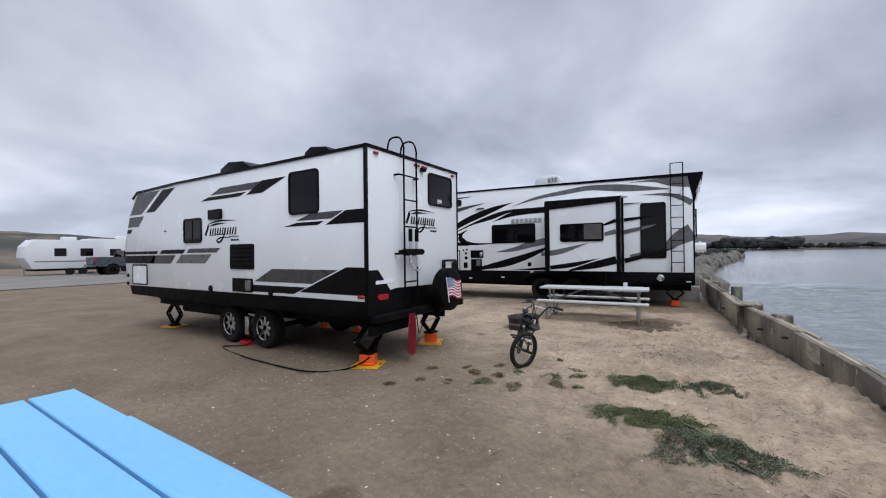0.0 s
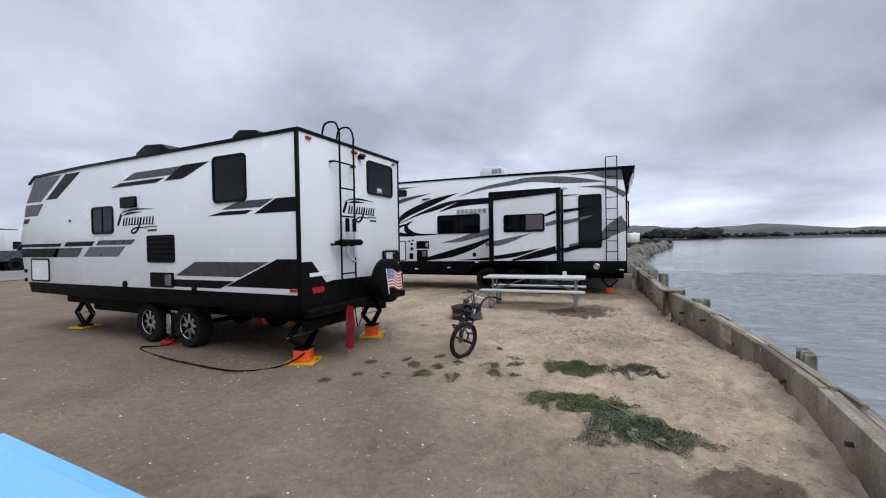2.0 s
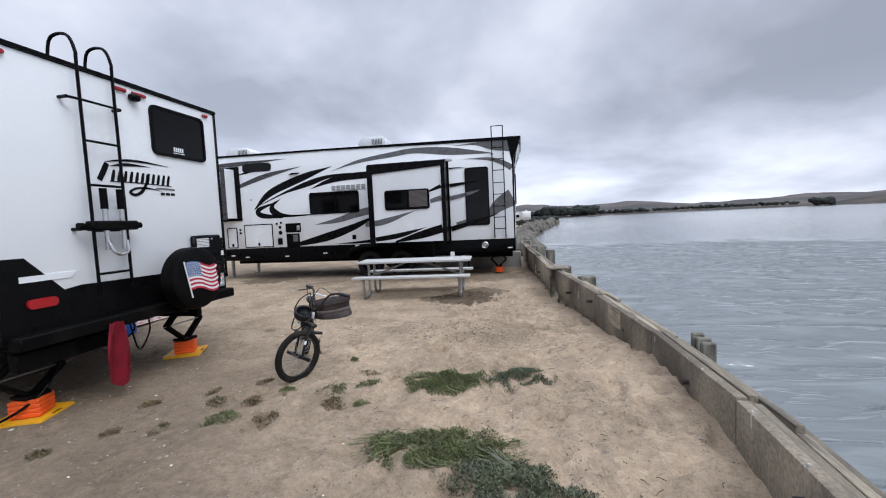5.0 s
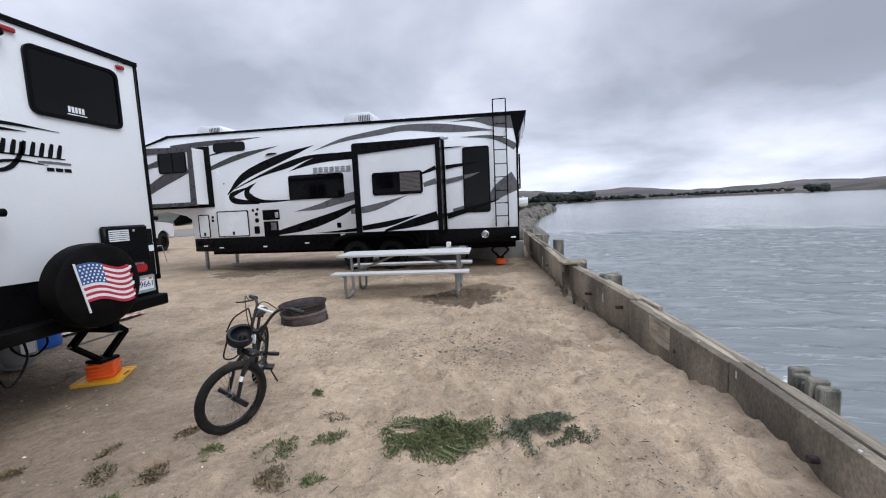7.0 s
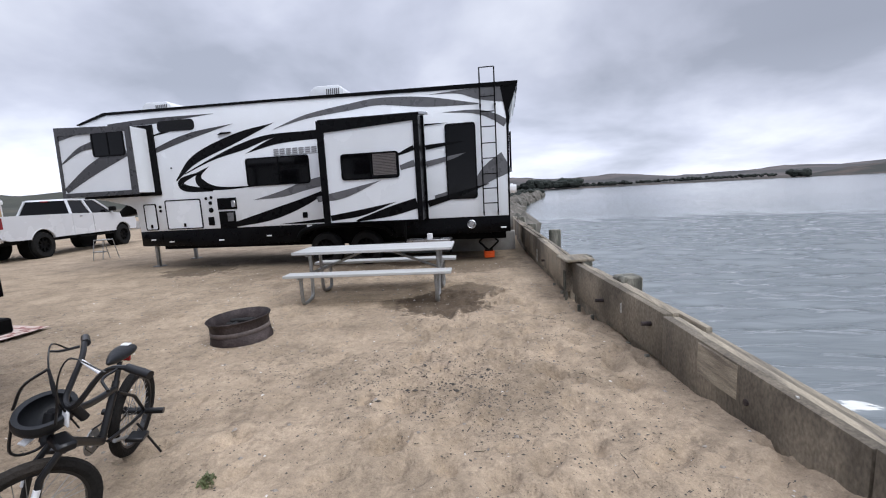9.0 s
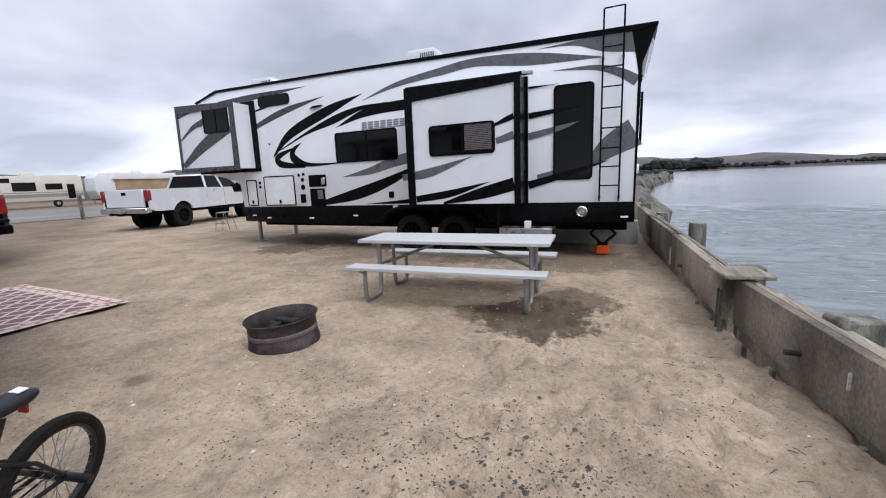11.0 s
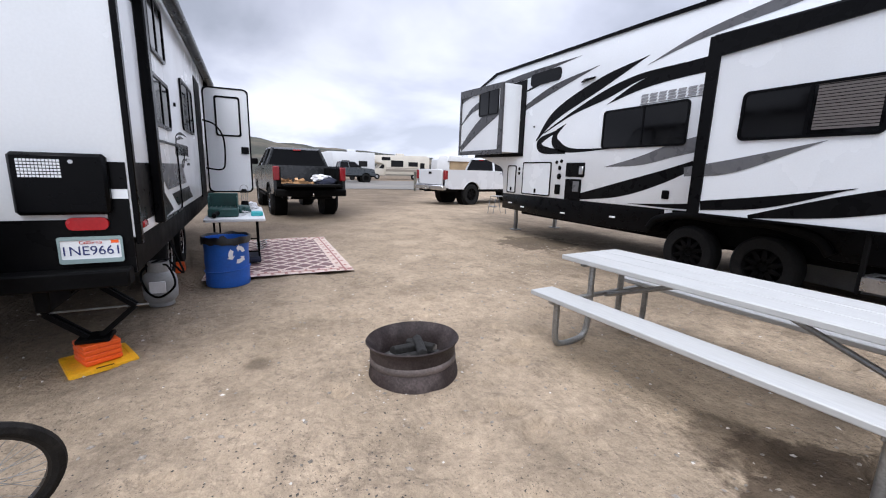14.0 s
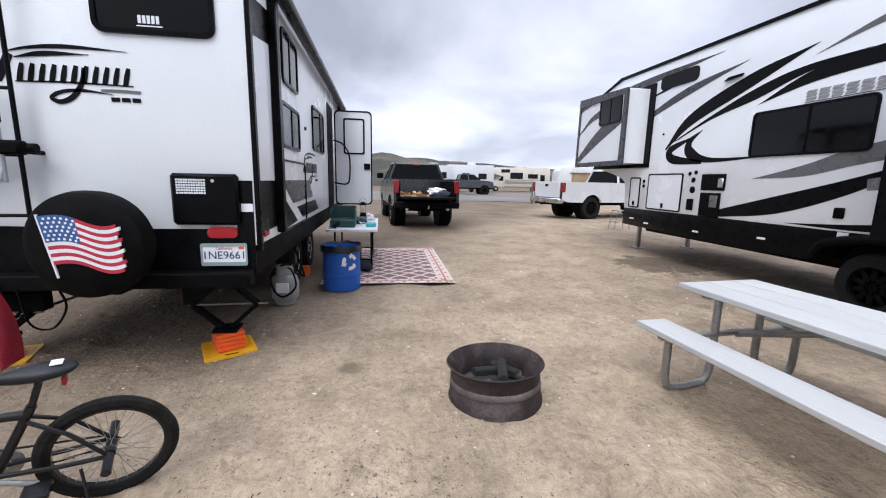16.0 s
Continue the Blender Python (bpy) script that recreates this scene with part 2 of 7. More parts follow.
ALLOY = material("alloy", (0.55, 0.55, 0.56), 0.3, metal=1.0, vary=0.1)
STEEL = material("galvanised_steel", (0.33, 0.33, 0.32), 0.5, metal=0.7, vary=0.2, bump=0.1, second=(0.2, 0.17, 0.14), amount=0.3)
RED = material("red_lens", (0.35, 0.012, 0.015), 0.2, vary=0.1)
ORANGE = material("orange_plastic", (0.85, 0.11, 0.01), 0.5, vary=0.08, bump=0.05)
YELLOW = material("yellow_plastic", (0.78, 0.40, 0.01), 0.5, vary=0.12, bump=0.05, second=(0.5, 0.3, 0.06), amount=0.3)
BLUEPAINT = material("blue_painted_wood", (0.19, 0.46, 0.74), 0.5, vary=0.05, scale=3, bump=0.12, bump_scale=30, stretch=(0.2, 1, 1), second=(0.15, 0.40, 0.66), amount=0.35)
WHITEPAINT = material("white_painted_wood", (0.48, 0.48, 0.465), 0.55, vary=0.06, scale=4, bump=0.25, bump_scale=40, stretch=(0.15, 1, 1), second=(0.39, 0.38, 0.355), amount=0.36)
SEAWALL = material("weathered_concrete", (0.25, 0.212, 0.158), 0.88, vary=0.35, scale=2.6, bump=0.8, bump_scale=22, stretch=(1, 1, 0.55), second=(0.105, 0.088, 0.066), amount=0.48, spread=0.09, random_tint=0.14)
WALLWOOD = material("weathered_wood", (0.25, 0.215, 0.16), 0.85, vary=0.3, scale=5, bump=0.7, bump_scale=18, stretch=(6, 0.6, 6), second=(0.10, 0.085, 0.07), amount=0.4, random_tint=0.35)
POSTWOOD = material("post_wood", (0.20, 0.19, 0.155), 0.9, vary=0.35, scale=6, bump=0.8, bump_scale=14, stretch=(2.5, 2.5, 0.6), second=(0.07, 0.07, 0.055), amount=0.5, spread=0.1)
RUSTY = material("sooty_steel", (0.03, 0.022, 0.021), 0.65, metal=0.0, spec=0.25, vary=0.35, scale=8, bump=0.4, bump_scale=60, second=(0.075, 0.06, 0.058), amount=0.4)
def sand_material():
    """Pale sand towards the water, packed grey dirt towards the road, damp patches, painted shade under the trailers
    and shell grit.
    """
    m = bpy.data.materials.new("sand")
    m.use_nodes = True
    t = m.node_tree
    b = t.nodes["Principled BSDF"]
    b.inputs["Roughness"].default_value = 0.95
    b.inputs["Specular IOR Level"].default_value = 0.15
    co = t.nodes.new("ShaderNodeTexCoord")

    def noisy(s, d=5, r=0.55):
        n = t.nodes.new("ShaderNodeTexNoise")
        n.inputs["Scale"].default_value, n.inputs["Detail"].default_value, n.inputs["Roughness"].default_value = s, d, r
        t.links.new(co.outputs["Object"], n.inputs["Vector"])
        return n.outputs[0]

    def ranged(v, a, b_, c=0.0, d=1.0):
        r = t.nodes.new("ShaderNodeMapRange")
        for k, x in enumerate((a, b_, c, d)):
            r.inputs[k + 1].default_value = x
        t.links.new(v, r.inputs[0])
        return r.outputs[0]

    def calc(op, a, b_):
        n = t.nodes.new("ShaderNodeMath")
        n.operation = op
        for k, v in enumerate((a, b_)):
            if hasattr(v, "links"):
                t.links.new(v, n.inputs[k])
            else:
                n.inputs[k].default_value = v
        return n.outputs[0]

    def mix(f, a, c):
        x = t.nodes.new("ShaderNodeMix")
        x.data_type = "RGBA"
        for slot, v in ((0, f), (6, a), (7, c)):
            if hasattr(v, "links"):
                t.links.new(v, x.inputs[slot])
            else:
                x.inputs[slot].default_value = v if slot == 0 else (*v, 1)
        return x.outputs[2]

    sp = t.nodes.new("ShaderNodeSeparateXYZ")
    t.links.new(co.outputs["Object"], sp.inputs[0])
    pale = mix(ranged(noisy(1.1, 6), 0.38, 0.62), (0.435, 0.34, 0.24), (0.325, 0.254, 0.178))
    dirt = mix(ranged(noisy(0.8, 8, 0.65), 0.35, 0.65), (0.235, 0.182, 0.129), (0.14, 0.108, 0.078))
    where = calc("ADD", calc("ADD", calc("MULTIPLY", sp.outputs[0], -0.74), calc("MULTIPLY", sp.outputs[1], -1.3)), calc("MULTIPLY", noisy(0.5, 6), 4.0))
    col = mix(ranged(where, -4.7, -1.4, 0.0, 0.95), pale, dirt)
    # y 13+ and (-5.5, 5.4) patches: trailer shade, with damp, put into the colour
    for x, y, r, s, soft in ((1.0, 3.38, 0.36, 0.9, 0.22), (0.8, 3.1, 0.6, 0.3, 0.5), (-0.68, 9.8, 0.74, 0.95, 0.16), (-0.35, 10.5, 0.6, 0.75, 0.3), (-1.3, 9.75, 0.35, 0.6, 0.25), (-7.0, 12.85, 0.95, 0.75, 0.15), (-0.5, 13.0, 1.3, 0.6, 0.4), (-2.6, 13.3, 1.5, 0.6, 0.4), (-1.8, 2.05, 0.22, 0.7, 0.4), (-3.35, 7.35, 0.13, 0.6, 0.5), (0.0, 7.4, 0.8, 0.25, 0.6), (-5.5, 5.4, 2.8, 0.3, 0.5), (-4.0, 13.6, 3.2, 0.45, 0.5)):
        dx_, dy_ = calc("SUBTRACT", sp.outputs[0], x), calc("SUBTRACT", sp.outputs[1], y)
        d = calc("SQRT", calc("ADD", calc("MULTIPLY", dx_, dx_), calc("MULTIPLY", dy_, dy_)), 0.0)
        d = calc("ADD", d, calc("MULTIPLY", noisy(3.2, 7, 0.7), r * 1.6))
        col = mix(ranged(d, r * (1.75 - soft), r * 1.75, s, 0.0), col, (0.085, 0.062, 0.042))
    # mottles at scales 11 and 2.6 also paint shading of uneven sand into colour
    col = mix(calc("MULTIPLY", ranged(noisy(11.0, 6, 0.7), 0.54, 0.66, 0.0, 0.6), ranged(noisy(1.7, 3), 0.38, 0.58)), col, (0.15, 0.118, 0.09))
    col = mix(calc("MULTIPLY", ranged(noisy(75, 2), 0.64, 0.68, 0.0, 0.8), ranged(noisy(2.3, 4), 0.44, 0.6)), col, (0.075, 0.062, 0.05))
    col = mix(ranged(noisy(2.6, 8, 0.65), 0.48, 0.66, 0.0, 0.5), col, (0.175, 0.136, 0.096))
    grit = calc("MULTIPLY", ranged(noisy(120, 2), 0.3, 0.7, 0.88, 1.12), calc("MULTIPLY", ranged(noisy(34, 3), 0.3, 0.7, 0.9, 1.1), ranged(noisy(13, 4), 0.3, 0.7, 0.86, 1.14)))
    sc = t.nodes.new("ShaderNodeVectorMath")
    sc.operation = "SCALE"
    t.links.new(col, sc.inputs[0])
    t.links.new(grit, sc.inputs["Scale"])
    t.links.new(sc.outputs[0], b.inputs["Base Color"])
    prev = None
    for s, dist, st in ((6, 0.07, 0.7), (24, 0.018, 0.7), (140, 0.004, 0.4)):
        bu = t.nodes.new("ShaderNodeBump")
        bu.inputs["Strength"].default_value, bu.inputs["Distance"].default_value = st, dist
        t.links.new(noisy(s, 5, 0.6), bu.inputs["Height"])
        if prev:
            t.links.new(prev.outputs[0], bu.inputs["Normal"])
        prev = bu
    t.links.new(prev.outputs[0], b.inputs["Normal"])
    return m


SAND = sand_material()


# ---- ground, water ----
def wall_x(y):
    """The inner face of the seawall."""
    ys = (-400, -6, 0, 2.97, 3.9, 4.64, 5.2, 6.1, 6.85, 7.2, 7.8, 8.5, 9.08, 10.03, 11.74, 15.5, 27, 36, 55, 83, 134, 150, 158, 600)
    xs = (2.5, 1.35, 1.45, 1.60, 1.67, 1.71, 1.70, 1.67, 1.61, 1.57, 1.43, 1.27, 1.18, 1.01, 0.84, 0.5, 0.3, 0.6, 1.1, 4.3, 10.8, 11.5, -60, -300)
    return float(np.interp(y, ys, xs))


def ground_z(x, y):
    d = math.hypot(x, y - 6)
    z = 0.0
    if d < 40:
        n = noise.noise((x * 0.9, y * 0.9, 0.3)) * 0.026 + noise.noise((x * 2.6, y * 2.6, 4.3)) * 0.020
        n += max(0.0, noise.noise((x * 6.0, y * 6.0, 9.1))) * 0.026 * (1.0 if x > -2.5 else 0.5)
        z += n * max(0.0, 1 - d / 40)
        bank = math.exp(-((y - 5.6) / 1.3) ** 2) * max(0.0, 1 - (wall_x(y) - x) / 0.9)
        z += 0.15 * max(0.0, bank)
        dip = math.exp(-((y - 9.3) / 1.6) ** 2) * max(0.0, 1 - (wall_x(y) - x) / 0.6)
        z -= 0.05 * max(0.0, dip)
    if x > wall_x(y) + 0.12:
        z = -3.0
    return z


def steps_out(lo, hi, fine, end_lo, end_hi, grow=1.16):
    mids = list(np.arange(lo, hi, fine))
    up, s, v = [], fine, hi
    while v < end_hi:
        up.append(v)
        s *= grow
        v += s
    down, s, v = [], fine, lo
    while v > end_lo:
        s *= grow
        v -= s
        down.append(v)
    return down[::-1] + mids + up + [end_hi]


gx = steps_out(-5.5, 2.3, 0.035, -900, 700)
gy = steps_out(0.8, 12.0, 0.038, -700, 900)
verts = [(x, y, ground_z(x, y)) for y in gy for x in gx]
co_g = np.array(verts)
rng = np.random.default_rng(4)
near = (co_g[:, 0] > -6) & (co_g[:, 0] < 2.3) & (co_g[:, 1] > 0.5) & (co_g[:, 1] < 13) & (co_g[:, 2] > -1)
px, py = co_g[near, 0], co_g[near, 1]
dz = np.zeros(len(px))
for k in range(620):  # footprints and scuffs, thicker towards the wall
    cx, cy = (rng.uniform(-0.9, 1.75), rng.uniform(2.4, 10.5)) if k < 430 else (rng.uniform(-5, 1.5), rng.uniform(1, 12))
    a, r = rng.normal(1.4, 0.6), rng.uniform(0.045, 0.085)
    u, v = (px - cx) * math.cos(a) + (py - cy) * math.sin(a), -(px - cx) * math.sin(a) + (py - cy) * math.cos(a)
    q = (u / (r * 1.7)) ** 2 + (v / r) ** 2
    dz += rng.uniform(0.022, 0.08) * (0.45 * np.exp(-q * 0.4) - np.exp(-(q * 0.9) ** 2))
for x0, x1, y0, y1, bend in ((1.05, 0.55, 2.5, 12.0, 0.3), (0.55, 0.05, 2.5, 12.0, 0.35), (-2.4, 0.9, 7.9, 6.6, -0.25), (-2.2, 1.0, 7.4, 6.1, -0.25)):  # tyre tracks
    if abs(y1 - y0) > abs(x1 - x0):
        s = (py - y0) / (y1 - y0)
        d = px - (x0 + (x1 - x0) * s + bend * np.sin(s * math.pi))
    else:
        s = (px - x0) / (x1 - x0)
        d = py - (y0 + (y1 - y0) * s + bend * np.sin(s * math.pi))
    on = np.clip(s * 6, 0, 1) * np.clip((1 - s) * 6, 0, 1)
    dz += on * (-0.024 * np.exp(-(d / 0.07) ** 2) + 0.014 * np.exp(-((np.abs(d) - 0.15) / 0.06) ** 2)) * (0.6 + 0.4 * np.sin(s * 70))
co_g[near, 2] += dz
verts = co_g.tolist()
HEIGHTS = co_g[:, 2].reshape(len(gy), len(gx))


def surface_z(x, y):
    """The height of the sand with its dents."""
    i, j = int(np.searchsorted(gx, x)) - 1, int(np.searchsorted(gy, y)) - 1
    u, v = (x - gx[i]) / (gx[i + 1] - gx[i]), (y - gy[j]) / (gy[j + 1] - gy[j])
    h = HEIGHTS[j:j + 2, i:i + 2]
    return float((h[0, 0] * (1 - u) + h[0, 1] * u) * (1 - v) + (h[1, 0] * (1 - u) + h[1, 1] * u) * v)


nx = len(gx)
faces = [(j * nx + i, j * nx + i + 1, (j + 1) * nx + i + 1, (j + 1) * nx + i) for j in range(len(gy) - 1) for i in range(nx - 1)]
me = bpy.data.meshes.new("ground")
me.from_pydata(verts, [], faces)
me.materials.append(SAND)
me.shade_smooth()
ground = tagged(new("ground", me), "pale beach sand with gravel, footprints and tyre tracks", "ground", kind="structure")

WATER = bpy.data.materials.new("bay_water")
WATER.use_nodes = True
t = WATER.node_tree
b = t.nodes["Principled BSDF"]
b.inputs["Base Color"].default_value = (0.15, 0.17, 0.172, 1)
b.inputs["Roughness"].default_value = 0.12
b.inputs["IOR"].default_value = 2.2
co = t.nodes.new("ShaderNodeTexCoord")
far_off = t.nodes.new("ShaderNodeVectorMath")  # the wind ripples are strongest by the wall
far_off.operation = "DISTANCE"
far_off.inputs[1].default_value = (5, 8, 0)
t.links.new(co.outputs["Object"], far_off.inputs[0])
calm = t.nodes.new("ShaderNodeMapRange")
for k, v in enumerate((12.0, 140.0, 1.0, 0.12)):
    calm.inputs[k + 1].default_value = v
t.links.new(far_off.outputs["Value"], calm.inputs[0])
prev = None
for sc, stretch, dist in ((0.7, (0.22, 1.6, 1), 0.085), (1.9, (0.25, 1.7, 1), 0.045), (5.0, (0.3, 1.6, 1), 0.014)):
    mp = t.nodes.new("ShaderNodeMapping")
    mp.inputs["Scale"].default_value = stretch
    mp.inputs["Rotation"].default_value = (0, 0, 0.12)
    t.links.new(co.outputs["Object"], mp.inputs[0])
    n = t.nodes.new("ShaderNodeTexNoise")
    n.inputs["Scale"].default_value = sc
    n.inputs["Detail"].default_value = 3
    t.links.new(mp.outputs[0], n.inputs["Vector"])
    bu = t.nodes.new("ShaderNodeBump")
    t.links.new(calm.outputs[0], bu.inputs["Strength"])
    bu.inputs["Distance"].default_value = dist
    t.links.new(n.outputs[0], bu.inputs["Height"])
    if prev:
        t.links.new(prev.outputs[0], bu.inputs["Normal"])
    prev = bu
t.links.new(prev.outputs[0], b.inputs["Normal"])
wx = steps_out(1.6, 14, 0.15, -700, 1500, 1.06)
wy = steps_out(0, 30, 0.08, -700, 1500, 1.045)
X, Y = np.meshgrid(np.array(wx), np.array(wy))
cell = np.maximum(np.gradient(X, axis=1) * 0.5, np.gradient(Y, axis=0))
Z = np.zeros_like(X)
wr = np.random.default_rng(9)
for k in range(26):  # small wind waves, crests mostly across the view
    lam = 0.34 * 1.085 ** (k % 18) * wr.uniform(0.9, 1.1)
    a = math.pi / 2 + wr.normal(0.1, 0.26)
    amp = 0.011 * lam ** 1.1 * np.clip((lam / np.maximum(cell, 0.01) - 2.2) / 2, 0, 1)
    ph = (X * math.cos(a) + Y * math.sin(a)) * math.tau / lam + wr.uniform(0, 6.28) + 0.6 * np.sin(X * wr.uniform(0.2, 0.5) + Y * 0.13 + k)
    Z += amp * (np.sin(ph) + 0.25 * np.sin(2 * ph))
cols = len(wx)
me = bpy.data.meshes.new("water")
me.from_pydata(np.stack([X.ravel(), Y.ravel(), Z.ravel() - 0.9], axis=1).tolist(), [], [(q * cols + i, q * cols + i + 1, (q + 1) * cols + i + 1, (q + 1) * cols + i) for q in range(len(wy) - 1) for i in range(cols - 1)])
me.materials.append(WATER)
me.shade_smooth()
tagged(new("water", me), "calm grey bay water with small ripples", "water", kind="structure")


# ---- seawall ----
FLAG_LIME = material("bird_lime", (0.45, 0.44, 0.40), 0.9, vary=0.2, scale=30, bump=0.1)
seawall = thing("seawall", "weathered grey board and concrete seawall holding back the sand", "seawall", (1.5, 8, 0), kind="structure")
knots = [-6.0, -3.6, -1.2, 1.2, 3.0, 4.6, 6.1, 7.75, 9.85, 10.02, 12.3, 14.4, 16.6, 18.8]


def wall_top(y):
    return float(np.interp(y, (2.5, 6.2, 7.7, 9.5, 12.0, 14.0), (0.375, 0.38, 0.43, 0.50, 0.58, 0.62)))


for i, (y0, y1) in enumerate(zip(knots, knots[1:])):
    if i == 8:
        continue
    x0, x1 = wall_x(y0), wall_x(y1)
    d = Vector((x1 - x0, y1 - y0, 0))
    m = Matrix.Translation((x0, y0, 0)) @ Matrix.Rotation(math.atan2(-d.x, d.y), 4, "Z")
    L = d.length
    lift0 = 0.012 * (i % 3 - 1) + (0.012 if i in (6, 7) else 0.0)
    t0, t1 = wall_top(y0) + lift0, wall_top(y1) + lift0
    inset = 0.02 if i == 7 else 0.0
    part("panel", prism([(0.006, t0 - 0.43), (L - 0.006, t1 - 0.42), (L - 0.006, t1), (0.006, t0)], "x", inset, 0.07 + inset, 0.008, m=m), SEAWALL, seawall)
    part("lower_panel", box(0.05 + inset, 0.11 + inset, 0.0, L, -0.6, min(t0, t1) - 0.03, 0.005, m=m), SEAWALL, seawall)
    for k, (a, w, h) in enumerate(((0.08, 0.055, 0.008), (0.15, 0.05, -0.015), (0.215, 0.05, -0.055))):
        jog = 0.012 * math.sin(i * 2.7 + k * 1.9)
        u0, u1 = -0.3 * (k % 2) + 0.02, L - 0.3 * (k % 2) - 0.02
        w0, w1 = t0 + (t1 - t0) * u0 / L - 0.012 + h + jog, t0 + (t1 - t0) * u1 / L - 0.012 + h + jog * 0.3
        part("waler", prism([(u0, w0 - 0.18), (u1, w1 - 0.18), (u1, w1), (u0, w0)], "x", a + inset + jog * 0.5, a + inset + w + jog * 0.5, 0.008, m=m), WALLWOOD, seawall)
for y, s in ((9.12, 0), (9.55, 1), (8.25, 2), (7.95, 3), (10.05, 1), (10.12, 0), (10.3, 2), (10.8, 0)):
    x = wall_x(y)
    part("pile_sheet", box(x - 0.02, x + 0.02, y - 0.014, y + 0.014, -0.3, 0.02 + 0.34 * (10 < y < 10.2), 0.006), POSTWOOD, seawall)
# bird lime running down the panels
for k, (y, z, L) in enumerate(((3.15, 0.36, 0.16), (3.6, 0.34, 0.10), (4.15, 0.30, 0.12), (4.9, 0.37, 0.06), (5.3, 0.39, 0.10), (6.0, 0.36, 0.05), (2.6, 0.3, 0.2), (7.2, 0.36, 0.06), (2.95, 0.2, 0.1), (12.35, 0.36, 0.24), (3.9, 0.4, 0.22), (3.35, 0.28, 0.2), (5.05, 0.4, 0.16), (4.4, 0.4, 0.1), (6.5, 0.4, 0.09), (8.4, 0.36, 0.1))):
    part("lime_streak", box(wall_x(y) - 0.003, wall_x(y) + 0.01, y - 0.008 - 0.05 * (k == 9), y + 0.008 + 0.05 * (k == 9), z - L, z, 0.001), FLAG_LIME, seawall)
# a short board nailed on, bolts, and the plank that lies across the top
part("patch_board", box(wall_x(6.9) - 0.045, wall_x(6.9) - 0.0, 6.88, 7.28, 0.16, 0.40, 0.01, m=Matrix.Translation((wall_x(6.9), 6.9, 0)) @ Matrix.Rotation(0.16, 4, "Z") @ Matrix.Translation((-wall_x(6.9), -6.9, 0))), WALLWOOD, seawall)
for y, z in ((6.8, 0.2), (5.27, 0.21), (8.9, 0.25), (3.9, 0.22), (11.6, 0.25), (7.95, 0.3)):
    part("bolt", tube([(wall_x(y) - 0.05, y, z), (wall_x(y) + 0.05, y, z)], 0.02, 8), RUSTY, seawall)
part("cross_plank", box(-0.13, 0.26, -0.22, 0.20, 0.535, 0.575, 0.01, m=Matrix.Translation((wall_x(9.95) + 0.02, 9.95, 0)) @ Matrix.Rotation(radians(10), 4, "Z")), WALLWOOD, seawall, "loose grey plank lying across the top")

posts = ((1.20, 12.95, 0.66, 0.24, 20, "round"), (1.51, 8.95, 0.52, 0.25, 15, "square"), (2.03, 5.87, 0.41, 0.38, 84, "split"), (0.88, 15.2, 0.62, 0.24, 8, "round"), (1.30, 10.45, 0.52, 0.24, 12, "square"), (2.06, 3.35, 0.43, 0.5, 82, "split"), (0.68, 17.2, 0.68, 0.26, 6, "round"), (1.9, 0.6, 0.4, 0.42, 80, "split"), (0.52, 19.2, 0.6, 0.26, 4, "square"))
for x, y, z, w, a, shape in posts:
    p = thing("wall_post", "grey timber post standing behind the seawall", "post", group="seawall posts", posed=pose(x, y, 0, 0, 0, a))
    if shape == "round":
        part("shaft", lathe([(0, -1.6), (w * 0.47, -1.6), (w * 0.5, 0.0), (w * 0.52, z - 0.02), (w * 0.48, z), (0, z)], 18), POSTWOOD, p)
    elif shape == "square":
        part("shaft", box(-w / 2, w / 2, -w / 2.4, w / 2.4, -1.6, z, 0.02), POSTWOOD, p)
    else:
        for q in range(5):  # split, uneven timbers bolted side by side
            q0, q1 = -w / 2 + w * q / 5, -w / 2 + w * (q + 1) / 5
            part("timber", box(q0 + 0.004, q1 - 0.004, -0.06 + 0.012 * (q % 2), 0.06 - 0.015 * ((q + 1) % 2), -1.6, z - 0.02 * ((q * 7 + int(y * 3)) % 4), 0.012), POSTWOOD, p)
        part("bolt", tube([(w * 0.22, -0.075, z - 0.16), (w * 0.22, 0.075, z - 0.16)], 0.035, 12), RUSTY, p)


# ---- travel trailer beside the walk ----
R, N, TOP = -3.48, 4.25, 3.08
FARY = 6.685
tt = thing("travel_trailer", "white travel trailer with black and grey stripes, parked on jacks", "travel trailer", (-7.2, 5.475, 0))
profile = [(R, 0.97), (R, TOP), (-8.5, 3.06), (-10.25, 3.02), (-10.45, 2.92), (-10.66, 2.55), (-10.93, 1.85), (-10.86, 1.33), (-10.72, 0.97)]
body = part("body", prism(profile, "y", N, FARY, 0.018), WHITE, tt)
part("skirt", prism([(R - 0.01, 0.74), (R - 0.01, 0.985), (-10.72, 0.985), (-10.60, 0.77), (-7.4, 0.74)], "y", N + 0.02, FARY - 0.02, 0.01), DULLBLACK, tt)
frame_bm = box(-10.4, R + 0.02, 4.75, 4.83, 0.52, 0.74, 0.01)
box(-10.4, R + 0.02, 6.12, 6.20, 0.52, 0.74, 0.01, bm=frame_bm)
box(-9.6, R - 0.3, 4.6, 6.35, 0.60, 0.72, 0.01, bm=frame_bm)
part("chassis", frame_bm, DULLBLACK, tt)
# roof edge, corner mouldings, roof skin
part("roof", prism([(R + 0.02, TOP), (R + 0.02, TOP + 0.035), (-8.5, 3.1), (-10.25, 3.06), (-10.5, 2.92), (-10.47, 2.90), (-10.25, 3.02), (-8.5, 3.06)], "y", N - 0.02, FARY + 0.02), BLACK, tt, "black roof edge")
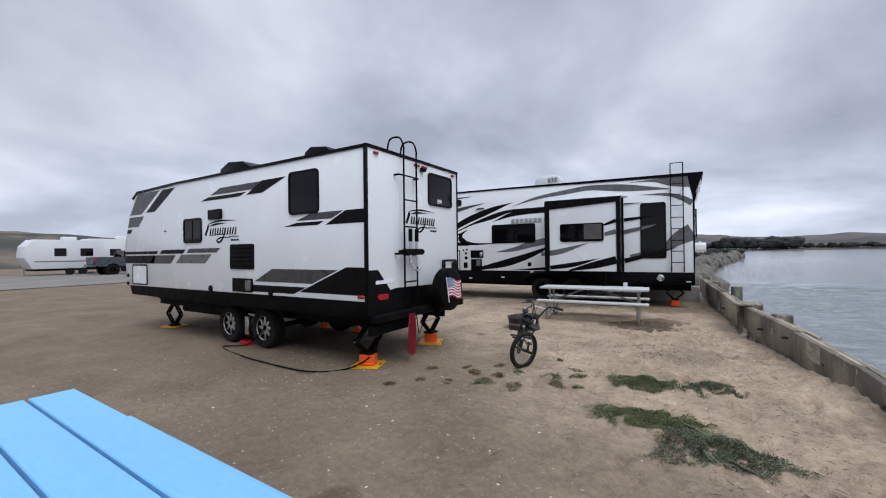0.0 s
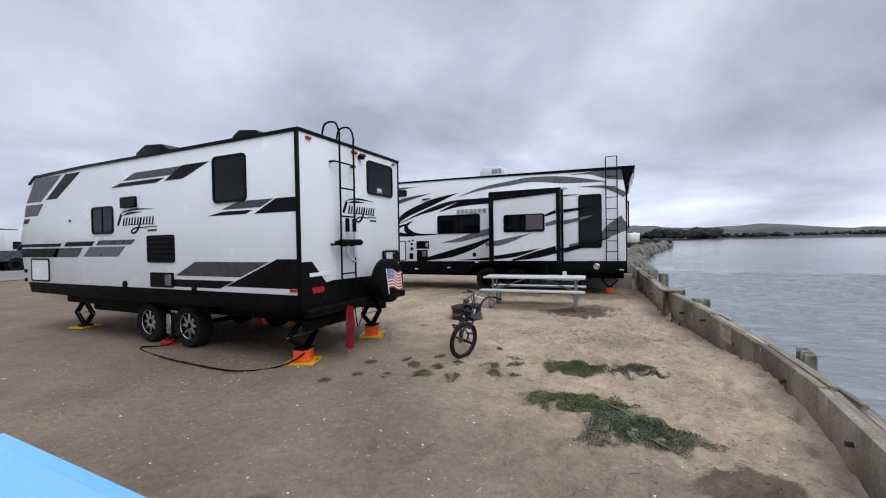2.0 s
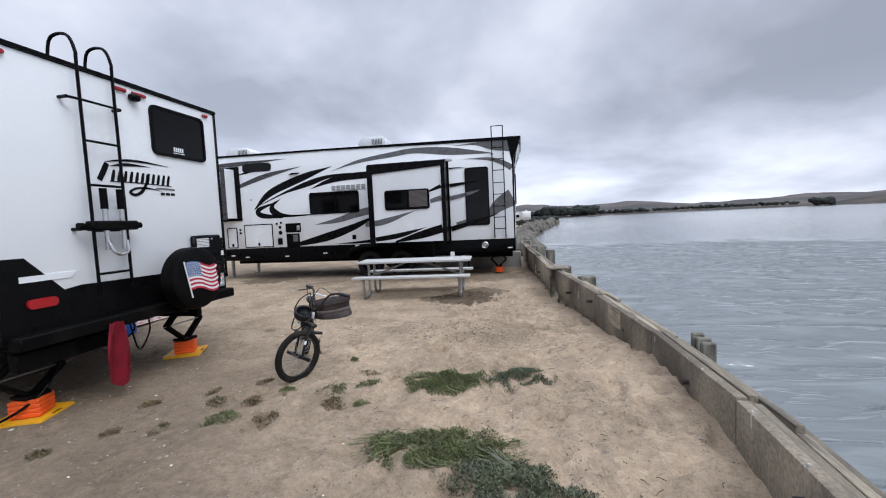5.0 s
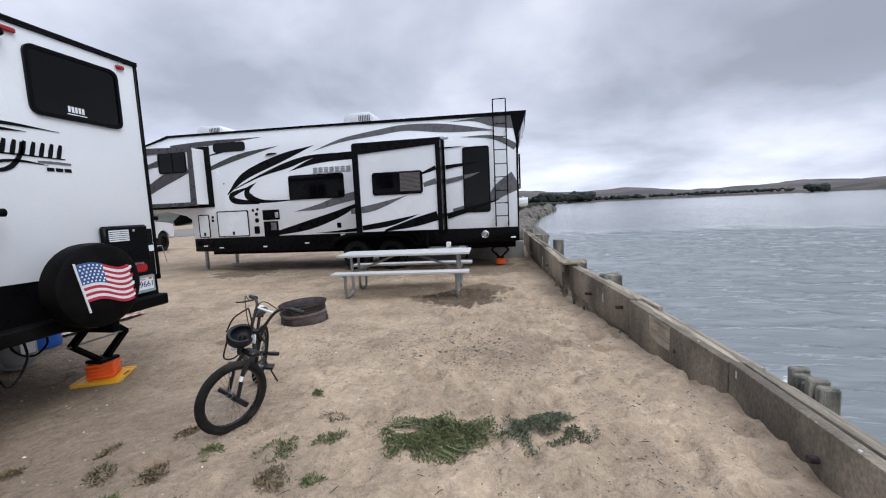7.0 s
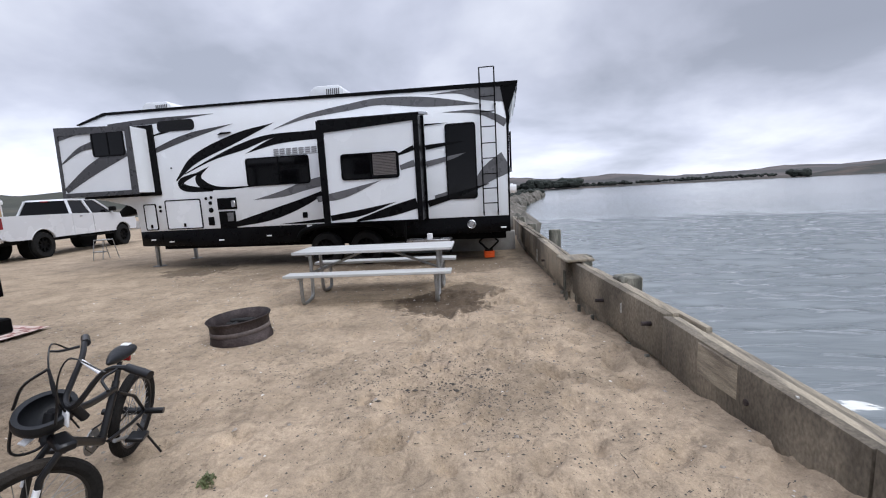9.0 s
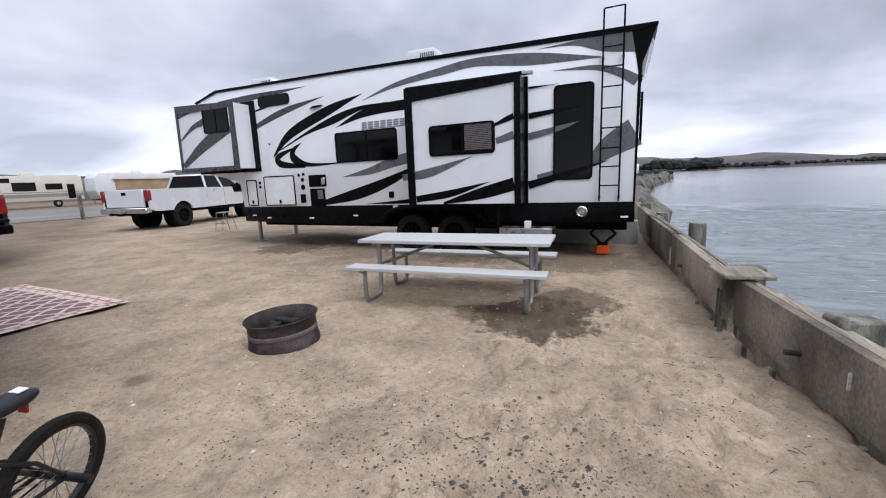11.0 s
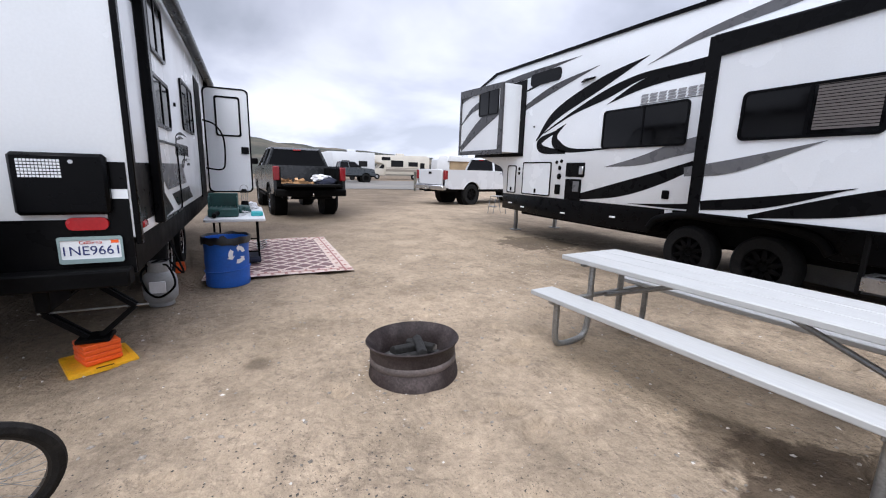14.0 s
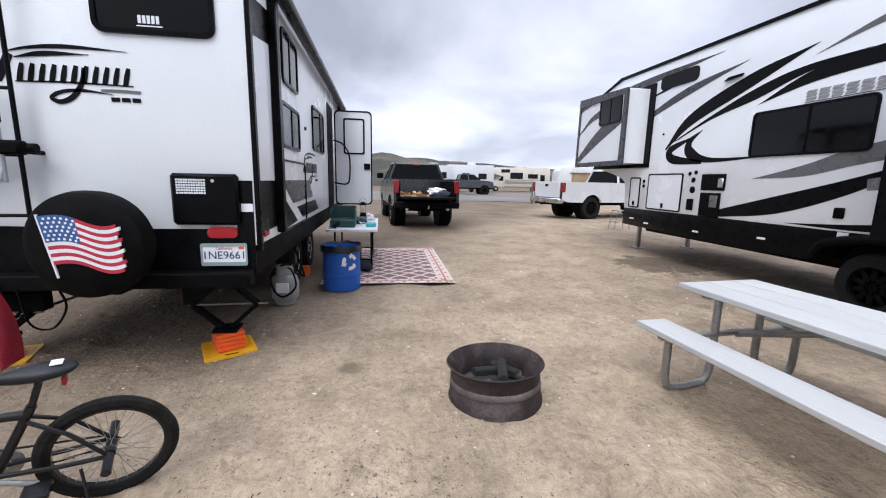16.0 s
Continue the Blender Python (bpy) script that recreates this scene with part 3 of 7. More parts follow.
for y in (N - 0.006, FARY + 0.006):
    part("corner_moulding", box(R - 0.045, R + 0.012, y - 0.018, y + 0.018, 0.93, TOP, 0.006), BLACK, tt)
# near side: windows, vents, hatches
def side_window(parent, u0, u1, z0, z1, axis, at, out, label="", bars=()):
    """A dark framed window; at: the wall's plane; out: which way it faces."""
    r = min(0.07, abs(u1 - u0) * 0.2, (z1 - z0) * 0.25)
    fr = ring_prism(rounded(u0, u1, z0, z1, r), rounded(u0 + 0.03 * (1 if u1 > u0 else -1), u1 - 0.03 * (1 if u1 > u0 else -1), z0 + 0.03, z1 - 0.03, r * 0.7), axis, at, at + out * 0.022)
    w = part("window", fr, BLACK, parent, label)
    part("pane", prism(rounded(u0 + 0.02 * (1 if u1 > u0 else -1), u1 - 0.02 * (1 if u1 > u0 else -1), z0 + 0.02, z1 - 0.02, r * 0.8), axis, at + out * 0.002, at + out * 0.012), WINDOW, w)
    for v in bars:
        part("bar", (box(v - 0.014, v + 0.014, at, at + out * 0.02, z0 + 0.02, z1 - 0.02) if axis == "y" else box(at, at + out * 0.02, v - 0.014, v + 0.014, z0 + 0.02, z1 - 0.02)), BLACK, w)
    return w


side_window(tt, -5.08, -4.41, 2.235, 2.895, "y", N, -1)
side_window(tt, -8.25, -7.60, 1.87, 2.34, "y", N, -1, bars=(-7.92,))
part("vent_cover", box(-7.33, -6.91, N - 0.05, N, 2.28, 2.46, 0.015), BLACK, tt)
vent = part("fridge_vent", prism(rounded(-6.67, -5.99, 1.385, 1.815, 0.04), "y", N - 0.018, N), BLACK, tt)
for k in range(5):
    z = 1.43 + k * 0.075
    part("louvre", box(-6.61, -6.05, N - 0.032, N - 0.012, z, z + 0.045, 0.008), DULLBLACK, vent)
heater = part("water_heater", prism(rounded(-6.60, -6.03, 1.0, 1.23, 0.02), "y", N - 0.02, N), BLACK, tt)
part("grille", box(-6.22, -6.07, N - 0.028, N - 0.015, 1.03, 1.2, 0.006), DECAL_LIGHT, heater)
hatch = part("hatch", ring_prism(rounded(-10.50, -9.79, 1.0, 1.45, 0.05), rounded(-10.47, -9.82, 1.03, 1.42, 0.04), "y", N - 0.014, N), BLACK, tt)
part("hatch_door", prism(rounded(-10.47, -9.82, 1.03, 1.42, 0.04), "y", N - 0.008, N), WHITE, hatch)
for x, z, r in ((-7.31, 1.02, 0.06), (-10.72, 1.2, 0.04), (-10.72, 1.02, 0.04), (-5.55, 1.0, 0.05)):
    part("port", lathe([(0, 0), (r, 0), (r, 0.015), (r * 0.7, 0.03), (0, 0.03)], 16, m=pose(x, N, z, 90)), BLACK, tt)
part("marker_lamp", box(-9.02, -8.96, N - 0.02, N, 2.12, 2.15, 0.008), BLACK, tt)
part("marker_lamp", box(-3.66, -3.54, N - 0.02, N, 1.015, 1.06, 0.008), RED, tt, "red side marker lamp")


# decals on the near side: slanted bars, each from a lower left, its length, height and slant
def slant(x0, x1, z0, z1, s0, s1=None):
    s1 = s0 if s1 is None else s1
    return [(x0, z0), (x1, z0), (x1 + s1, z1), (x0 + s0, z1)]


def stripe(poly, mat, parent=None, y=N):
    return part("stripe", prism(poly, "y", y - 0.004, y + 0.004), mat, parent or tt)


stripe(slant(-10.86, -9.50, 1.47, 1.64, -0.04, 0.10), DECAL_DARK)
stripe(slant(-10.92, -9.38, 1.67, 1.73, 0.0, 0.06), DECAL_DARK)
stripe(slant(-9.68, -8.78, 1.47, 1.64, 0.20), DECAL_GREY)
stripe(slant(-9.24, -8.30, 1.67, 1.75, 0.10), DECAL_DARK)
stripe(slant(-8.58, -7.50, 1.48, 1.65, 0.22), DECAL_LIGHT)
stripe(slant(-8.16, -7.12, 1.68, 1.76, 0.08, 0.12), DECAL_GREY)
stripe(slant(-7.30, -6.04, 2.73, 2.84, 0.32, 0.28), DECAL_GREY)
stripe(slant(-7.64, -6.40, 2.64, 2.70, 0.26, 0.2), DECAL_DARK)
stripe(slant(-6.20, -5.76, 2.65, 2.85, 0.44, 0.60), DECAL_DARK)
stripe(slant(-4.92, -4.16, 2.14, 2.24, 0.34, 0.24), DECAL_GREY)
stripe(slant(-5.22, -4.44, 2.06, 2.11, 0.32, 0.12), DECAL_DARK)
stripe([(-4.28, 2.055), (R, 2.055), (R, 2.24), (-3.88, 2.24)], DECAL_DARK)
stripe(slant(-5.98, -4.58, 1.19, 1.40, 0.46, 0.55), DECAL_GREY)
stripe(slant(-6.06, -5.00, 1.02, 1.13, 0.0, 0.30), DECAL_DARK)
stripe([(-4.86, 1.055), (R, 1.055), (R, 1.44), (-3.88, 1.44)], DECAL_DARK)
stripe([(-10.24, 3.0), (-9.25, 3.0), (-10.05, 2.55), (-10.62, 2.55)], DECAL_GREY)
stripe([(-9.1, 3.0), (-8.6, 3.0), (-9.45, 2.57), (-9.85, 2.57)], DECAL_DARK)
stripe([(-10.64, 2.50), (-9.95, 2.50), (-10.2, 2.28), (-10.72, 2.28)], DECAL_GREY)
stripe([(-10.74, 2.23), (-10.5, 2.23), (-10.6, 2.14), (-10.78, 2.14)], DECAL_DARK)


def stroke_emblem(parent, axis, at, out, u0, u1, z0, z1, mat, small):
    """A plain mark of slanted strokes and swashes, with small bars below."""
    s = 1 if u1 > u0 else -1
    L, H = abs(u1 - u0), z1 - z0
    a, b = at, at + out * 0.004

    def P(u, v):
        return (u0 + s * u * L, z0 + v * H)

    def stroke(pts, widths):
        return swoosh([P(*p) for p in pts], [w * H for w in widths], axis, a, b)

    logo = part("emblem", stroke(((0.10, 0.87), (0.25, 0.95), (0.5, 1.0), (0.93, 0.97)), (0.01, 0.05, 0.07, 0.0)), mat, parent, "dark emblem of slanted strokes")
    part("stroke", stroke(((0.15, 0.78), (0.35, 0.865), (0.66, 0.885)), (0.01, 0.085, 0.0)), mat, logo)
    part("stroke", stroke(((0.02, 0.39), (0.07, 0.6), (0.12, 0.84)), (0.13, 0.14, 0.13)), mat, logo)
    for k in range(11):
        u = 0.165 + 0.073 * k
        part("stroke", stroke(((u, 0.385), (u + 0.015, 0.53), (u + 0.032, 0.69)), (0.075, 0.085, 0.06)), mat, logo)
    part("stroke", stroke(((0.14, 0.38), (0.5, 0.40), (0.95, 0.38)), (0.02, 0.03, 0.02)), mat, logo)
    part("stroke", stroke(((0.615, 0.66), (0.59, 0.4), (0.52, 0.16), (0.43, 0.06), (0.37, 0.13), (0.45, 0.24), (0.60, 0.27), (0.80, 0.22)), (0.06, 0.08, 0.09, 0.08, 0.07, 0.06, 0.05, 0.0)), mat, logo)
    part("stroke", stroke(((0.72, 0.285), (0.85, 0.29), (1.0, 0.28)), (0.045, 0.05, 0.045)), small, logo)
    for k in range(3):
        c = 0.785 + k * 0.075
        part("bar", prism([P(c, 0.10), P(c + 0.06, 0.10), P(c + 0.06, 0.175), P(c, 0.175)], axis, a, b), mat, logo)


stroke_emblem(tt, "y", N - 0.001, -1, -7.50, -6.42, 1.84, 2.25, DECAL_DARK, DECAL_LIGHT)
stroke_emblem(tt, "x", R + 0.002, 1, 5.10, 5.97, 1.94, 2.315, DECAL_DARK, DECAL_LIGHT)

# rear wall
def rear(poly, mat, name="stripe", label="", depth=0.004):
    return part(name, prism(poly, "x", R - 0.004, R + depth), mat, tt, label)


rear([(4.25, 0.74), (6.66, 0.74), (6.66, 1.10), (6.05, 1.10), (5.95, 1.10), (4.86, 1.12), (4.72, 1.10), (4.45, 1.40), (4.25, 1.40)], DECAL_DARK, "rear_panel", "black lower rear panel", 0.006)
rear([(6.54, 1.10), (6.66, 1.10), (6.66, 1.46), (6.54, 1.46)], DECAL_DARK, depth=0.007)
rear([(4.40, 1.2), (4.78, 1.2), (4.83, 1.25), (4.40, 1.25)], WHITE, depth=0.009)
rear([(6.575, 1.23), (6.66, 1.23), (6.66, 1.29), (6.575, 1.29)], WHITE, depth=0.010)
w = side_window(tt, 5.72, 6.48, 2.42, 2.965, "x", R, 1)
for k in range(5):
    part("sticker", box(R + 0.0125, R + 0.0145, 6.0 + k * 0.028, 6.02 + k * 0.028, 2.49, 2.54), WHITE, w, "small white window sticker")
part("sticker", box(R + 0.0125, R + 0.0145, 5.99, 6.15, 2.47, 2.478), WHITE, w)
for y0, y1 in ((4.37, 4.47), (5.33, 5.47), (5.53, 5.69), (6.48, 6.56)):
    part("marker_lamp", box(R, R + 0.03, y0, y1, 3.0, 3.035, 0.008), RED, tt, "red marker lamp")
part("rear_camera", box(R, R + 0.09, 5.48, 5.58, 2.93, 3.0, 0.02), BLACK, tt)
lampbox = part("cargo_box", box(R, R + 0.06, 6.12, 6.575, 1.135, 1.505, 0.02), BLACK, tt, "black rear cover with grille")
for i in range(12):
    for j in range(6):
        y, z = 6.165 + i * 0.0165, 1.36 + j * 0.0185
        part("slot", box(R + 0.06, R + 0.064, y, y + 0.0125, z, z + 0.0135), WHITE, lampbox)
part("lock", lathe([(0, 0), (0.012, 0), (0.012, 0.006), (0, 0.006)], 12, m=pose(R + 0.06, 6.41, 1.455, 90, 0, 90)), ALLOY, lampbox)
part("tail_lamp", prism(rounded(6.335, 6.545, 1.035, 1.115, 0.035), "x", R, R + 0.03), RED, tt, "red oval tail lamp")
part("tail_lamp", prism(rounded(4.43, 4.65, 0.98, 1.06, 0.035), "x", R, R + 0.03), RED, tt, "red oval tail lamp")
plate = part("licence_plate", prism(rounded(6.285, 6.60, 0.83, 0.99, 0.015), "x", R + 0.02, R + 0.028), WHITE, tt, "white licence plate with blue number")
PLATE_BLUE = material("plate_blue", (0.02, 0.03, 0.13), 0.5, vary=0.05, bump=0)
PLATE_RED = material("plate_red", (0.5, 0.05, 0.04), 0.5, vary=0.05, bump=0)
TEAL = material("plate_frame_teal", (0.25, 0.33, 0.33), 0.4, vary=0.05, bump=0)


def lettering(text, size, mat, parent, m, label=""):
    cu = bpy.data.curves.new("letters", "FONT")
    cu.body, cu.size, cu.align_x, cu.align_y, cu.extrude = text, size, "CENTER", "CENTER", 0.0008
    tmp = bpy.data.objects.new("letters", cu)
    scene.collection.objects.link(tmp)
    bpy.context.view_layer.update()
    me = bpy.data.meshes.new_from_object(tmp.evaluated_get(bpy.context.evaluated_depsgraph_get()))
    bpy.data.objects.remove(tmp)
    bm = bmesh.new()
    bm.from_mesh(me)
    bm.transform(m)
    return part("lettering", bm, mat, parent, label, smooth=False)


lettering("1NE9661", 0.082, PLATE_BLUE, plate, Matrix.Translation((R + 0.0295, 6.443, 0.903)) @ Matrix.Rotation(radians(90), 4, "Z") @ Matrix.Rotation(radians(90), 4, "X"))
lettering("California", 0.03, PLATE_RED, plate, Matrix.Translation((R + 0.0295, 6.443, 0.957)) @ Matrix.Rotation(radians(90), 4, "Z") @ Matrix.Rotation(radians(90), 4, "X"))
part("plate_frame", ring_prism(rounded(6.28, 6.606, 0.825, 0.995, 0.015), rounded(6.292, 6.594, 0.853, 0.973, 0.01), "x", R + 0.026, R + 0.033), TEAL, plate, "chrome plate frame")
part("sticker", box(R + 0.028, R + 0.0292, 6.545, 6.585, 0.95, 0.97), ORANGE, plate)
# ladder
lad = part("ladder", tube(curve([(R + 0.10, 4.94, 1.02), (R + 0.10, 4.94, 1.6), (R + 0.10, 4.94, 3.0), (R + 0.10, 4.94, 3.2), (R + 0.02, 4.94, 3.35), (R - 0.16, 4.94, 3.34), (R - 0.22, 4.94, 3.12)]), 0.014), BLACK, tt, "black rear roof ladder")
part("rail", tube(curve([(R + 0.10, 5.26, 1.02), (R + 0.10, 5.26, 1.6), (R + 0.10, 5.26, 3.0), (R + 0.10, 5.26, 3.2), (R + 0.02, 5.26, 3.35), (R - 0.16, 5.26, 3.34), (R - 0.22, 5.26, 3.12)]), 0.014), BLACK, lad)
for z in (1.2, 1.6, 2.02, 2.42, 2.78):
    part("rung", tube([(R + 0.10, 4.94, z), (R + 0.10, 5.26, z)], 0.012), BLACK, lad)
for z in (1.62, 2.78):
    for y in (4.94, 5.26):
        part("standoff", tube([(R, y - 0.1 * (y < 5.10) + 0.06 * (y > 5.10), z), (R + 0.09, y - 0.1 * (y < 5.10) + 0.06 * (y > 5.10), z)], 0.016), BLACK, lad)
        part("clamp", tube([(R + 0.09, y - 0.1 * (y < 5.10) + 0.06 * (y > 5.10), z), (R + 0.10, y, z)], 0.013), BLACK, lad)
# bumper, spare wheel
part("bumper", box(R, R + 0.14, 4.28, 6.645, 0.68, 0.79, 0.012), DULLBLACK, tt)
part("hitch_bar", box(R - 0.08, R + 0.02, 4.32, 5.2, 0.50, 0.64, 0.01), DULLBLACK, tt)
cover = part("spare_cover", lathe([(0, -0.13), (0.31, -0.13), (0.34, -0.10), (0.345, 0.0), (0.335, 0.05), (0.30, 0.075), (0.15, 0.085), (0, 0.088)], 40, m=pose(R + 0.36, 5.765, 1.04, 90, 0, 90)), DULLBLACK, tt, "black spare wheel cover with a flag")
part("spare_arm", box(R, R + 0.2, 5.70, 5.82, 0.66, 0.95, 0.01), DULLBLACK, tt)
FLAG_RED = material("flag_red", (0.42, 0.02, 0.045), 0.7, vary=0.1)
FLAG_WHITE = material("flag_white", (0.75, 0.75, 0.76), 0.7, vary=0.05)
FLAG_BLUE = material("flag_blue", (0.03, 0.09, 0.25), 0.7, vary=0.1)
fx = R + 0.36 + 0.09


def flag_point(u, v):
    """u along the fly 0..1, v up 0..1: a waving flag that leans with the staff."""
    y = 5.555 + 0.055 * (1 - v) + 0.45 * u - 0.03 * (1 - v) * u
    z = 0.925 + 0.28 * v + 0.04 * math.sin(u * 6.0 + 0.3) * (0.35 + 0.65 * u) - 0.03 * u + 0.02 * v
    return (y, z)


def flag_strip(u0, u1, v0, v1, mat, name, off):
    lo = [flag_point(u0 + (u1 - u0) * k / 14, v0) for k in range(15)]
    hi = [flag_point(u0 + (u1 - u0) * k / 14, v1) for k in range(15)]
    return part(name, prism(lo + hi[::-1], "x", fx - 0.015, fx + off), mat, cover)


for k in range(13):
    flag_strip(0, 0.93 + 0.05 * ((k * 7) % 3) / 2, k / 13, (k + 1) / 13, FLAG_WHITE if k % 2 else FLAG_RED, "flag_stripe", 0.0)
flag_strip(0, 0.44, 6 / 13, 1.0, FLAG_BLUE, "flag_canton", 0.002)
for r in range(6):
    for c in range(6):
        y, z = flag_point(0.04 + c * 0.07 + 0.03 * (r % 2), 6 / 13 + 0.05 + r * 0.085)
        part("star", lathe([(0, 0), (0.009, 0), (0, 0.002)], 5, m=pose(fx + 0.002, y, z, 90, 0, 90)), FLAG_WHITE, cover)
part("flag_staff", tube([(fx - 0.004, 5.625, 0.845), (fx - 0.004, 5.548, 1.24)], 0.008, 6), FLAG_WHITE, cover)
# roof equipment
part("roof_vent", prism([(-5.80, 3.1), (-5.02, 3.1), (-5.06, 3.40), (-5.2, 3.52), (-5.6, 3.57), (-5.76, 3.48)], "y", 5.1, 5.75, 0.03), BLACK, tt)
part("air_conditioner", prism([(-8.45, 3.1), (-7.3, 3.1), (-7.34, 3.42), (-7.6, 3.56), (-8.1, 3.60), (-8.4, 3.48)], "y", 5.05, 5.75, 0.03), BLACK, tt)
# far side: windows, awning, open door
side_window(tt, -5.18, -4.46, 2.38, 2.88, "y", FARY, 1, bars=(-4.8,))
side_window(tt, -5.19, -4.34, 1.77, 2.20, "y", FARY, 1, bars=(-4.8,))
side_window(tt, -7.2, -6.12, 1.86, 2.46, "y", FARY, 1, bars=(-6.8,))
part("awning_roll", tube([(-10.0, FARY + 0.09, 3.02), (-4.0, FARY + 0.09, 3.02)], 0.065, 12), BLACK, tt)
for x in (-4.09, -9.6):
    part("awning_arm", box(x - 0.05, x + 0.05, FARY, FARY + 0.07, 1.0, 3.0, 0.01), BLACK, tt)
for poly, mt in (([(R - 0.03, 1.06), (-4.07, 1.06), (-4.07, 1.46), (R - 0.03, 1.46)], DECAL_DARK),
                 ([(R - 0.03, 2.50), (-4.07, 2.58), (-4.07, 2.84), (R - 0.03, 2.76)], DECAL_DARK),
                 ([(-4.18, 0.98), (-4.95, 1.02), (-4.18, 1.38)], DECAL_DARK),
                 ([(-4.3, 1.46), (-5.75, 1.46), (-6.05, 1.24), (-4.75, 1.22)], DECAL_GREY),
                 ([(-4.95, 1.17), (-6.2, 1.19), (-6.5, 1.04), (-5.25, 1.03)], DECAL_DARK)):
    part("stripe", prism(poly, "y", FARY - 0.004, FARY + 0.004), mt, tt)
cargo = part("cargo_hatch", ring_prism(rounded(-5.5, -4.2, 0.97, 1.66, 0.06), rounded(-5.48, -4.22, 0.99, 1.64, 0.05), "y", FARY, FARY + 0.014), BLACK, tt)
part("marker_lamp", box(-3.72, -3.60, FARY, FARY + 0.02, 1.02, 1.065, 0.008), RED, tt, "red side marker lamp")
part("wall_vent", box(-5.62, -5.56, FARY, FARY + 0.02, 2.06, 2.10, 0.006), BLACK, tt)
stroke_emblem(tt, "y", FARY + 0.001, 1, -5.4, -6.5, 1.4, 1.8, DECAL_DARK, DECAL_LIGHT)
part("doorway", box(-8.5, -7.75, FARY - 0.01, FARY + 0.012, 0.95, 2.78, 0.004), DULLBLACK, tt)
dx0 = -8.5
door = part("entry_door", prism(rounded(6.73, 7.44, 0.98, 2.76, 0.08), "x", dx0 - 0.025, dx0 + 0.025), WHITE, tt, "white entry door standing open")
part("door_frame", ring_prism(rounded(6.73, 7.44, 0.98, 2.76, 0.08), rounded(6.755, 7.415, 1.005, 2.735, 0.07), "x", dx0 + 0.02, dx0 + 0.032), BLACK, door)
part("door_window", ring_prism(rounded(6.90, 7.30, 1.95, 2.62, 0.04), rounded(6.93, 7.27, 1.98, 2.59, 0.03), "x", dx0 - 0.03, dx0 + 0.036), BLACK, door)
part("door_pane", prism(rounded(6.93, 7.27, 1.98, 2.59, 0.03), "x", dx0 + 0.022, dx0 + 0.028), WHITE, door, "pale door blind")
part("latch", box(dx0 + 0.02, dx0 + 0.06, 7.28, 7.40, 1.66, 1.78, 0.01), BLACK, door)
part("grab_handle", tube(curve([(dx0 + 0.05, 6.72, 2.2), (dx0 + 0.2, 6.9, 2.12), (dx0 + 0.25, 7.02, 1.9), (dx0 + 0.25, 7.02, 1.5), (dx0 + 0.2, 6.95, 1.38), (dx0 + 0.05, 6.72, 1.4)]), 0.014), BLACK, tt)


def wheel(parent, x, y, r, w, rim_mat, face, name="wheel", spokes=8):
    """A tyre with a rim and spokes; face: which way along y its outer side looks."""
    m = pose(x, y, r, -90 * face)
    wh = part(name, lathe([(r * 0.6, -w / 2), (r * 0.9, -w / 2), (r * 0.98, -w * 0.36), (r, -w * 0.2), (r, w * 0.2), (r * 0.98, w * 0.36), (r * 0.9, w / 2), (r * 0.6, w / 2)], 36, m=m, closed=True), RUBBER, parent)
    part("rim", lathe([(0, w * 0.22), (r * 0.14, w * 0.26), (r * 0.16, w * 0.2), (r * 0.2, w * 0.02), (r * 0.52, -w * 0.1), (r * 0.56, w * 0.35), (r * 0.62, w * 0.44), (r * 0.62, w * 0.3), (r * 0.58, -w * 0.3), (0, -w * 0.3)], 32, m=m), DULLBLACK, wh)
    for k in range(spokes):
        a = k * math.tau / spokes
        part("spoke", prism([(-0.10 * r, 0.12 * r), (0.10 * r, 0.12 * r), (0.055 * r, 0.58 * r), (-0.055 * r, 0.58 * r)], "z", w * 0.2, w * 0.34, 0.004, m=m @ Matrix.Rotation(a, 4, "Z")), rim_mat, wh)
    part("rim_lip", lathe([(r * 0.57, w * 0.38), (r * 0.64, w * 0.47), (r * 0.66, w * 0.40), (r * 0.6, w * 0.3)], 32, m=m, closed=True), rim_mat, wh)
    return wh


for y, f in ((4.61, -1), (6.33, 1)):
    for x in (-7.17, -6.14):
        wheel(tt, x, y, 0.35, 0.22, ALLOY, f)
    fd = curve([(-7.72, 0, 0.74), (-7.55, 0, 0.80), (-7.15, 0, 0.83), (-6.66, 0, 0.80), (-6.17, 0, 0.83), (-5.72, 0, 0.78), (-5.52, 0, 0.66)])
    part("fender", prism([(p.x, p.z) for p in fd] + [(p.x, p.z - 0.07) for p in fd[::-1]], "y", y - 0.15 + 0.02 * f, y + 0.13 + 0.02 * f), DULLBLACK, tt)
part("axle", tube([(-7.17, 4.6, 0.35), (-7.17, 6.35, 0.35)], 0.045), DULLBLACK, tt)
part("axle", tube([(-6.14, 4.6, 0.35), (-6.14, 6.35, 0.35)], 0.045), DULLBLACK, tt)
part("wheel_chock", box(-6.71, -6.60, 4.52, 4.62, 0.18, 0.52, 0.01), ALLOY, tt)
part("underbelly_tank", box(-9.3, -7.6, 4.7, 6.2, 0.42, 0.6, 0.03), DULLBLACK, tt)


